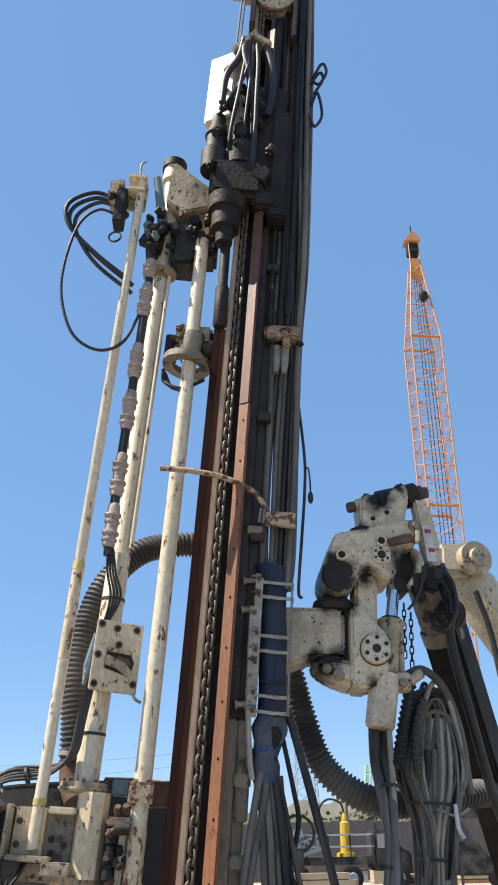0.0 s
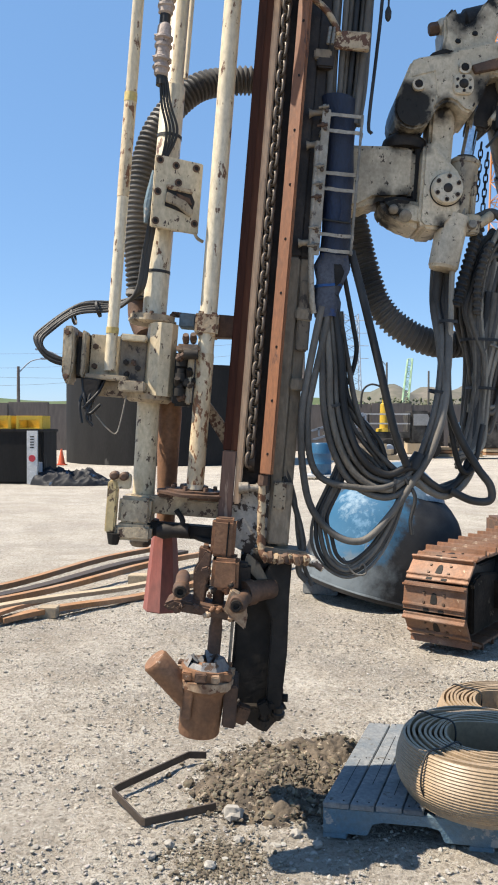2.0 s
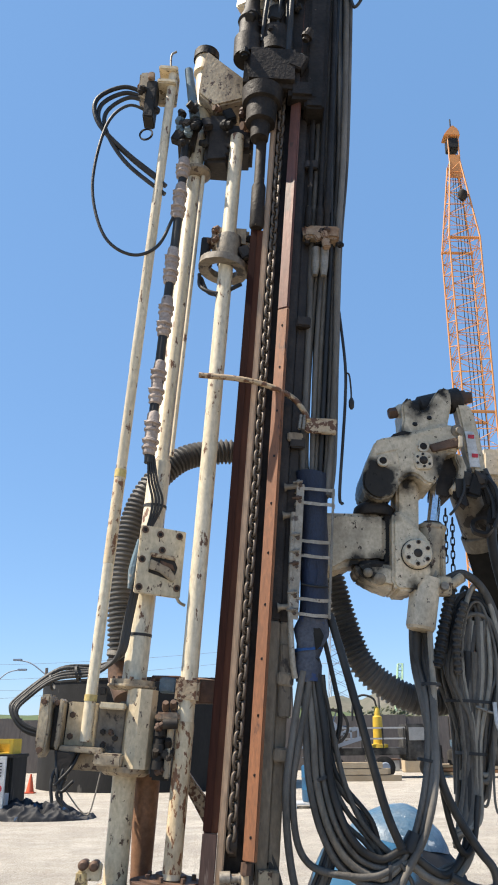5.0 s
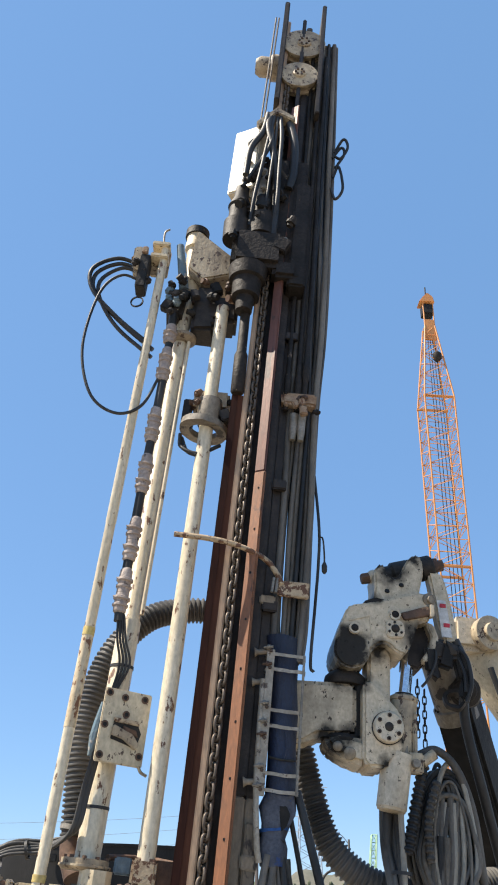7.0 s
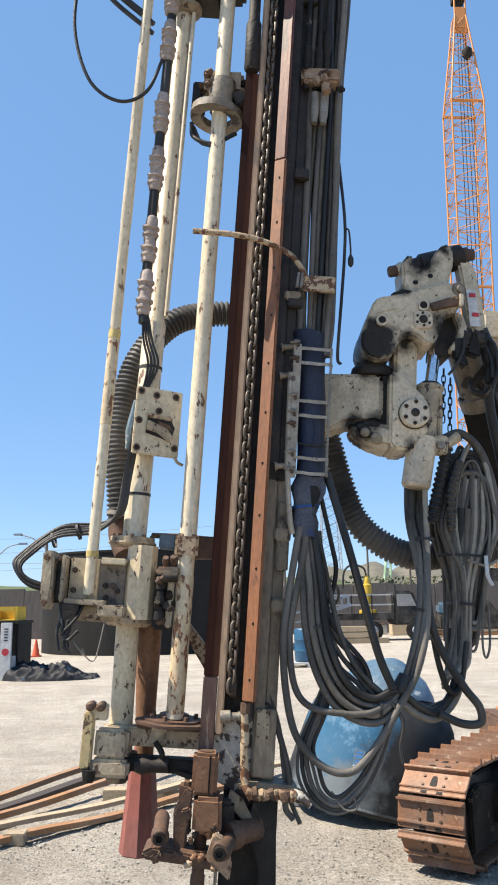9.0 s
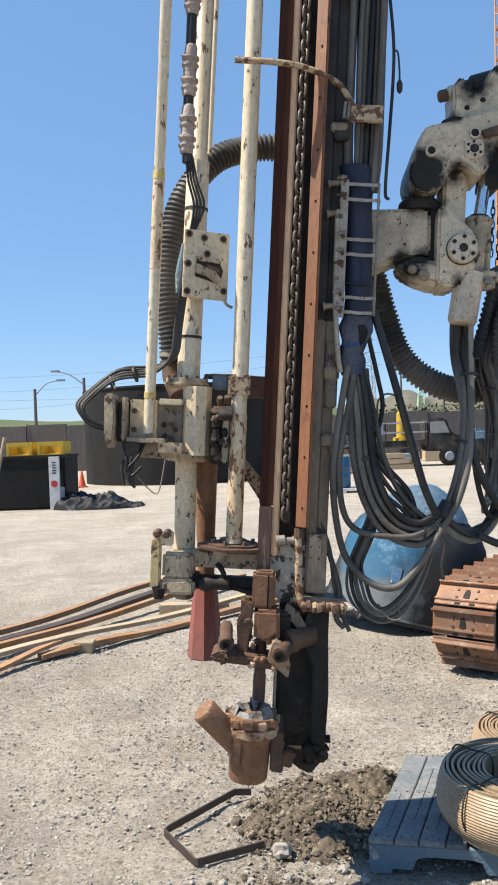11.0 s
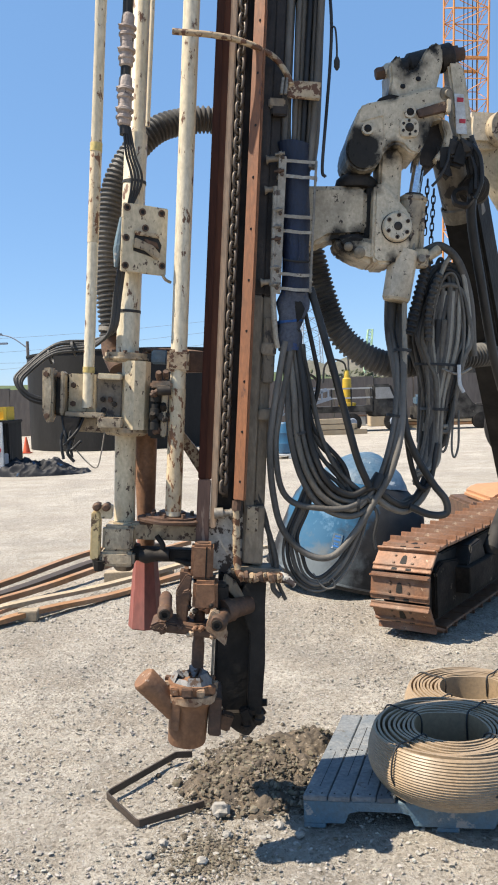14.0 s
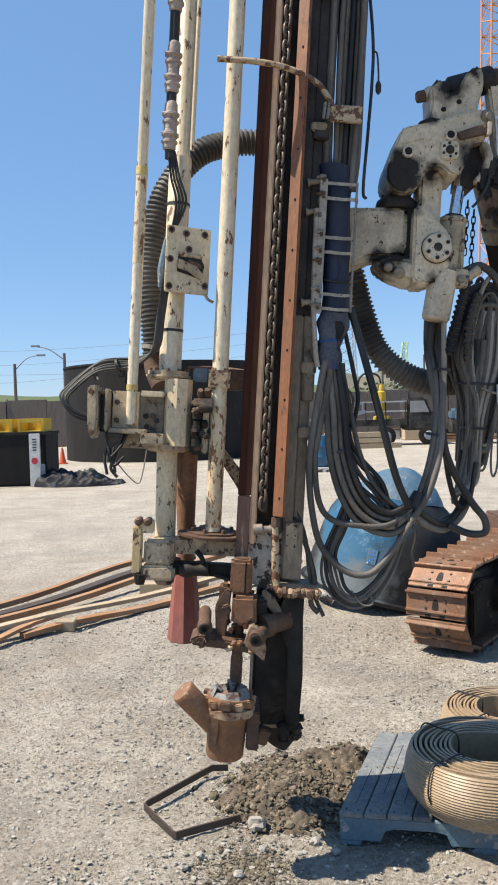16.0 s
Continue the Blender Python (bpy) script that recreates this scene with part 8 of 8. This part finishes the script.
# poles and lines
def street_lamp(x, y, h, arm, group="street lamps"):
    t = thing("street_lamp", (x, y, 0), "grey street lamp on a tall pole behind the wall", "street lamp", group)
    bx("pole", lathe(B(), (x, y, 0), (x, y, h), [(0, 0.16), (1, 0.11)], 10), SITE_WALL, t)
    if arm:
        bx("lamp_arm", tube(B(), ((x, y, h - 0.5), (x + arm * 0.5, y, h + 0.35), (x + arm, y, h + 0.6)), 0.05, 6, 5), PALE_STEEL, t)
        bx("lamp_head", box(B(), x + arm - 0.1, x + arm + 0.55, y - 0.15, y + 0.15, h + 0.52, h + 0.66, 0.03), PALE_STEEL, t)
    return t
street_lamp(-18.7, 60, 5.9, 1.8)
street_lamp(-14.9, 60, 6.6, -2.4)
street_lamp(14.5, 95, 9.0, -1.5)
street_lamp(19.5, 95, 8.0, 0)
pw = thing("power_line", (-23.5, 62, 0), "thin power lines strung between dark poles", "power line")
for x, h in ((-75, 9.0), (-23.5, 4.6), (3.0, 8.5)):
    bx("pole", lathe(B(), (x, 62, 0), (x, 62, h), [(0, 0.15), (1, 0.1)], 8), SITE_WALL, pw)
for z0, z1, z2 in ((8.8, 7.0, 8.2), (8.2, 5.9, 7.4), (7.2, 4.5, 6.6), (6.4, 5.2, 5.6)):
    bx("wire", tube(B(), ((-75, 61.9, z0), (-48, 61.9, (z0 + z1) / 2 - 0.5), (-23.5, 61.9, z1), (-10, 61.9, (z1 + z2) / 2 - 0.3), (3.0, 61.9, z2)), 0.009, 4, 8), SITE_WALL, pw)
def pylon(x, y, h, w, group="pylons", arms=True):
    t = thing("pylon", (x, y, 0), "pale lattice power pylon far off", "pylon", group)
    leg = []
    for sx in (-1, 1):
        for sy in (-1, 1):
            leg.append(((x + sx * w, y + sy * w, 0), (x + sx * w * 0.62, y + sy * w * 0.62, h)))
    for a, b in leg:
        bx("leg", tube(B(), (a, b), 0.15, 4, 1), PALE_STEEL, t)
    bm = B()
    n = 12
    for i in range(n):
        u0, u1 = i / n, (i + 1) / n
        for j, k in ((0, 1), (1, 3), (3, 2), (2, 0)):
            p0, p1 = V(leg[j][0]).lerp(V(leg[j][1]), u0), V(leg[k][0]).lerp(V(leg[k][1]), u1)
            q0, q1 = V(leg[k][0]).lerp(V(leg[k][1]), u0), V(leg[j][0]).lerp(V(leg[j][1]), u1)
            tube(bm, (p0, p1), 0.07, 3, 1)
            tube(bm, (q0, q1), 0.07, 3, 1)
    tagged(bx("bracing", bm, PALE_STEEL, t), kind="stuff")
    if arms:
        for i in range(4):
            bx("cross_arm", tube(B(), ((x - w * 1.6, y, h * (0.62 + 0.11 * i)), (x + w * 1.6, y, h * (0.62 + 0.11 * i))), 0.10, 4, 1), PALE_STEEL, t)
    return t
pylon(-107, 250, 26.5, 3.2)
pylon(-101.5, 255, 25, 3.0)
pylon(26.5, 250, 36, 3.6, "pylons")
# orange crane boom
cr = thing("lattice_crane", (20.2, 70, 0), "tall orange lattice crane boom against the sky", "crane")
def lattice(parent, p, q, w0, w1, n, r, rb, material):
    p, q = V(p), V(q)
    cs = []
    for sx, sy in ((-1, -1), (1, -1), (1, 1), (-1, 1)):
        cs.append((p + V((sx * w0, sy * w0, 0)), q + V((sx * w1, sy * w1, 0))))
    for a, b in cs:
        bx("chord", tube(B(), (a, b), r, 6, 1), material, parent)
    bm = B()
    for i in range(n):
        for j in range(4):
            a, b = cs[j], cs[(j + 1) % 4]
            u0, u1 = i / n, (i + 1) / n
            if i % 2:
                a, b = b, a
            tube(bm, (a[0].lerp(a[1], u0), b[0].lerp(b[1], u1)), rb, 4, 1)
            tube(bm, (a[0].lerp(a[1], u1), b[0].lerp(b[1], u1)), rb, 4, 1)
    tagged(bx("lacing", bm, material, parent), kind="stuff")
lattice(cr, (19.95, 70, 1), (19.95, 70, 29.0), 1.45, 1.5, 16, 0.095, 0.04, CRANE_ORANGE)
lattice(cr, (19.95, 70, 29.0), (19.95, 70, 48.3), 1.5, 1.58, 14, 0.095, 0.04, CRANE_ORANGE)
lattice(cr, (19.95, 70, 48.3), (19.95, 70, 58.6), 1.58, 0.55, 7, 0.095, 0.04, CRANE_ORANGE)
for z, w in ((29.0, 1.6), (48.3, 1.7)):
    cx = 19.95
    for s in (-1, 1):
        bx("joint_frame", box(B(), cx - w, cx + w, 70 + s * 1.4 - 0.13, 70 + s * 1.4 + 0.13, z - 0.11, z + 0.11, 0.02), CRANE_ORANGE, cr)
bx("head_plate", slab(B(), [(19.3, 56.5), (20.6, 56.5), (20.45, 59.5), (19.45, 59.5)], 69.4, 69.6, 0.05), CRANE_ORANGE, cr)
bx("head_frame", box(B(), 19.3, 20.55, 69.4, 70.6, 60.4, 61.8, 0.1), BLACK_STEEL, cr, "dark sheave block")
for x in (19.4, 20.5):
    bx("head_post", tube(B(), ((x, 69.5, 58.5), (x, 69.5, 62.0)), 0.09, 6, 1), CRANE_ORANGE, cr)
bx("head_cap", slab(B(), [(18.9, 62.0), (20.75, 62.0), (20.6, 62.9), (20.0, 63.5), (19.4, 62.8)], 69.3, 70.7, 0.1), CRANE_ORANGE, cr, "orange head cap")
bx("head_mast", tube(B(), ((19.95, 70, 63.3), (19.95, 70, 64.8)), 0.08, 6, 1), BLACK_STEEL, cr)
bx("hook_ball", lathe(B(), (20.3, 69, 53.2), (20.3, 69, 54.6), [(0, 0.2), (0.3, 0.5), (0.7, 0.5), (1, 0.15)], 12), HEAD_STEEL, cr)
for dx in (-0.5, -0.15, 0.25, 0.6):
    bx("hoist_line", tube(B(), ((19.95 + dx * 0.6, 69.6, 60.5), (20.1 + dx, 69.6, 40), (20.3 + dx, 69.6, 4)), 0.04, 4, 3), BLACK_STEEL, cr)
bx("crane_base", box(B(), 17.5, 23.0, 67.5, 73, -1.2, 3.2, 0.2), MACHINE_DARK, cr)
cr.location, cr.rotation_euler = (21.2, 70, 1.2), (0, radians(1.6), 0)
# green crane far off
gc = thing("green_crane", (20.8, 120, 0), "pale green lattice crane far behind the yard", "crane")
lattice(gc, (20.8, 120, 2), (21.8, 120, 11.5), 0.5, 0.35, 10, 0.09, 0.04, CRANE_GREEN)
bx("crane_base", box(B(), 19.8, 22.2, 119, 121, 0, 2.6, 0.2), CRANE_GREEN, gc)

# machines and stacks across the yard
bl = thing("blue_barrel", (1.72, 23.2, 0), "blue plastic barrel on a white pallet", "barrel")
bx("barrel_body", lathe(B(), (1.72, 23.2, 0.14), (1.72, 23.2, 1.05), [(0, 0.27), (0.05, 0.3), (0.3, 0.3), (0.33, 0.31), (0.36, 0.3), (0.64, 0.3), (0.67, 0.31), (0.7, 0.3), (0.95, 0.3), (1, 0.27)], 28), BLUE_BARREL, bl)
wpl = thing("white_pallet", (1.8, 23.2, 0), "low white pallet under the blue barrel", "pallet")
for k in range(6):
    bx("slat", box(B(), 1.1, 2.5, 22.75 + 0.17 * k, 22.88 + 0.17 * k, 0.09, 0.13, 0.005), LABEL_WHITE, wpl)
for x in (1.2, 1.8, 2.4):
    bx("skid", box(B(), x - 0.05, x + 0.05, 22.75, 23.73, 0.0, 0.09, 0.005), LABEL_WHITE, wpl)
ts = thing("timber_stack", (6.0, 36.0, 0), "low stack of pale squared timbers", "timber stack")
random.seed(30)
for k in range(6):
    z = 0.25 * (k // 2)
    x0 = 2.9 + random.uniform(-0.2, 0.3)
    bx("beam", box(B(), x0, x0 + 3.3 - 0.15 * k, 35.5 + 0.35 * (k % 2), 35.8 + 0.35 * (k % 2), z, z + 0.22, 0.01), LUMBER_PALE, ts)
for k in range(3):
    tsb = thing("timber_bundle", (9.5 + 3.4 * k, 40 + 2 * k, 0), "bundle of brown timbers on bearers", "timber", "timber bundles")
    for j in range(3):
        bx("board", box(B(), 8.2 + 3.4 * k, 10.9 + 3.4 * k, 39.5 + 2 * k, 40.4 + 2 * k, 0.17 * j, 0.17 * j + 0.14, 0.01), LUMBER if (k + j) % 2 else LUMBER_PALE, tsb)
# flat work truck with rails
tkr = thing("work_truck", (5.4, 38.5, 0), "dark flatbed work truck with rails", "truck")
bx("bed", box(B(), 2.9, 6.9, 37.5, 39.4, 0.95, 1.25, 0.03), MACHINE_DARK, tkr)
bx("cab", slab(B(), [(6.9, 0.7), (8.5, 0.7), (8.5, 1.4), (8.1, 1.5), (7.8, 2.25), (6.9, 2.25)], 37.5, 39.4, 0.08), MACHINE_DARK, tkr)
bx("cab_window", slab(B(), [(7.05, 1.55), (7.95, 1.55), (7.72, 2.1), (7.05, 2.1)], 37.46, 37.5, 0.01), GLASS_GREY, tkr)
for x in (3.7, 5.9, 7.9):
    w = bx("wheel", lathe(B(), (x, 37.4, 0.45), (x, 37.7, 0.45), [(0, 0.3), (0.1, 0.45), (0.9, 0.45), (1, 0.4)], 22), BLACK_STEEL, tkr)
    bx("rim", lathe(B(), (x, 37.36, 0.45), (x, 37.42, 0.45), [(0, 0.18), (1, 0.24)], 16), PALE_STEEL, w)
for x in np.arange(3.0, 6.9, 0.95):
    bx("stake", box(B(), x, x + 0.07, 37.5, 37.57, 1.25, 2.1, 0.005), MACHINE_DARK, tkr)
for z in (1.6, 2.05):
    bx("rail", box(B(), 2.9, 6.9, 37.5, 37.56, z, z + 0.07, 0.005), MACHINE_WHITE, tkr)
bm = B()
slab(bm, [(2.2, 0.9), (2.35, 0.85), (4.9, 1.6), (4.8, 1.75)], 36.9, 37.0, 0.01)
slab(bm, [(2.1, 1.3), (2.25, 1.25), (4.7, 2.0), (4.6, 2.15)], 36.9, 37.0, 0.01)
for k in range(8):
    box(bm, 2.5 + 0.31 * k, 2.58 + 0.31 * k, 36.9, 37.0, 1.05 + 0.094 * k, 1.42 + 0.094 * k, 0.0)
bx("ladder", bm, PALE_STEEL, tkr, "pale ladder leaning on the bed")
yp = thing("yellow_pump", (5.6, 38.0, 1.25), "yellow hydraulic pump standing on the truck bed", "pump")
bx("pump_body", lathe(B(), (5.75, 37.9, 1.25), (5.75, 37.9, 3.0), [(0, 0.42), (0.08, 0.42), (0.1, 0.24), (0.75, 0.22), (0.78, 0.15), (0.95, 0.13), (1, 0.06)], 20), YELLOW, yp)
bx("pump_hose", tube(B(), ((5.75, 37.9, 3.0), (5.6, 37.8, 3.35), (5.1, 37.8, 3.5), (4.7, 37.8, 3.2), (4.6, 37.8, 2.4)), 0.05, 6, 8), RUBBER, yp)
wh = thing("hose_reel", (3.3, 35.0, 0), "dark upright hose reel on a stand", "reel")
bx("reel_rim", ring(B(), (3.55, 36.2, 2.15), (0.15, 1, 0), 0.62, 0.12, 0.3, 30), BLACK_STEEL, wh)
bx("reel_hub", lathe(B(), (3.55, 36.0, 2.15), (3.55, 36.4, 2.15), [(0, 0.2), (1, 0.2)], 14), PALE_STEEL, wh)
for k in range(5):
    a = k * 1.257
    bx("spoke", tube(B(), ((3.55, 36.2, 2.15), (3.55 + 0.62 * math.cos(a), 36.2, 2.15 + 0.62 * math.sin(a))), 0.03, 5, 1), PALE_STEEL, wh)
bx("stand", box(B(), 3.35, 3.75, 36.0, 36.4, 0, 1.6, 0.02), MACHINE_DARK, wh)
# parked car and clutter by the wall
pc = thing("parked_truck", (10.8, 37.5, 0), "dark pickup truck with a pale wrapped load", "truck")
bx("body", slab(B(), [(8.9, 0.5), (12.6, 0.5), (12.6, 1.05), (11.6, 1.15), (11.2, 1.75), (10.3, 1.75), (10.1, 1.15), (8.9, 1.15)], 36.8, 38.4, 0.06), MACHINE_DARK, pc)
bx("load", rumple(box(B(), 8.95, 10.0, 36.95, 38.2, 1.1, 1.7, 0.15), 0.08, 3), PLASTIC_WRAP, pc)
for x in (9.5, 11.9):
    bx("wheel", lathe(B(), (x, 36.72, 0.38), (x, 37.0, 0.38), [(0, 0.25), (0.1, 0.38), (1, 0.38)], 20), BLACK_STEEL, pc)
random.seed(40)
for k in range(14):
    x, y = 7.4 + 1.1 * k + random.uniform(-0.3, 0.3), 44 + random.uniform(-1.5, 1.5)
    h = random.uniform(0.5, 1.5)
    c = thing("site_crate", (x, y, 0), "rusty crate of site oddments by the wall", "crate", "crates by the wall")
    bx("crate_body", box(B(), x - 0.5, x + 0.4, y - 0.5, y + 0.5, 0.0, h, 0.03), random.choice((RUST_STEEL, MACHINE_DARK, MACHINE_WHITE, LUMBER_PALE)), c)
    bx("crate_lid", box(B(), x - 0.52, x + 0.42, y - 0.52, y + 0.52, h, h + 0.06, 0.01), random.choice((RUST_STEEL, MACHINE_DARK)), c)
# red and dark containers to the far side
for k, (x, y, w, h, m, lab) in enumerate(((15.5, 30.0, 5.0, 2.4, RUST_STEEL, "rust-red steel shipping container"), (14.2, 24.5, 3.0, 1.6, MACHINE_DARK, "dark steel skip with pale rim"))):
    c = thing("container", (x, y, 0), lab, "container")
    bx("container_wall", box(B(), x, x + w, y, y + 2.4, 0.15, h, 0.03), m, c)
    bx("container_rim", box(B(), x - 0.03, x + w + 0.03, y - 0.03, y + 2.43, h, h + 0.1, 0.02), MACHINE_WHITE, c)
    bx("container_foot", box(B(), x + 0.2, x + w - 0.2, y + 0.2, y + 2.2, 0.0, 0.15, 0.01), BLACK_STEEL, c)

# the far yard stands a little further round
for ob in list(scene.objects):
    if ob.parent is None and ob.type == "EMPTY" and ob.location.y > 9:
        ob.location.x += 0.0125 * ob.location.y - 0.14 + {"black_bin": 0.22, "marker_post": 0.22, "yellow_tray": 0.22, "yellow_tray.001": 0.22, "steel_tank": 0.5}.get(ob.name, 0.0)
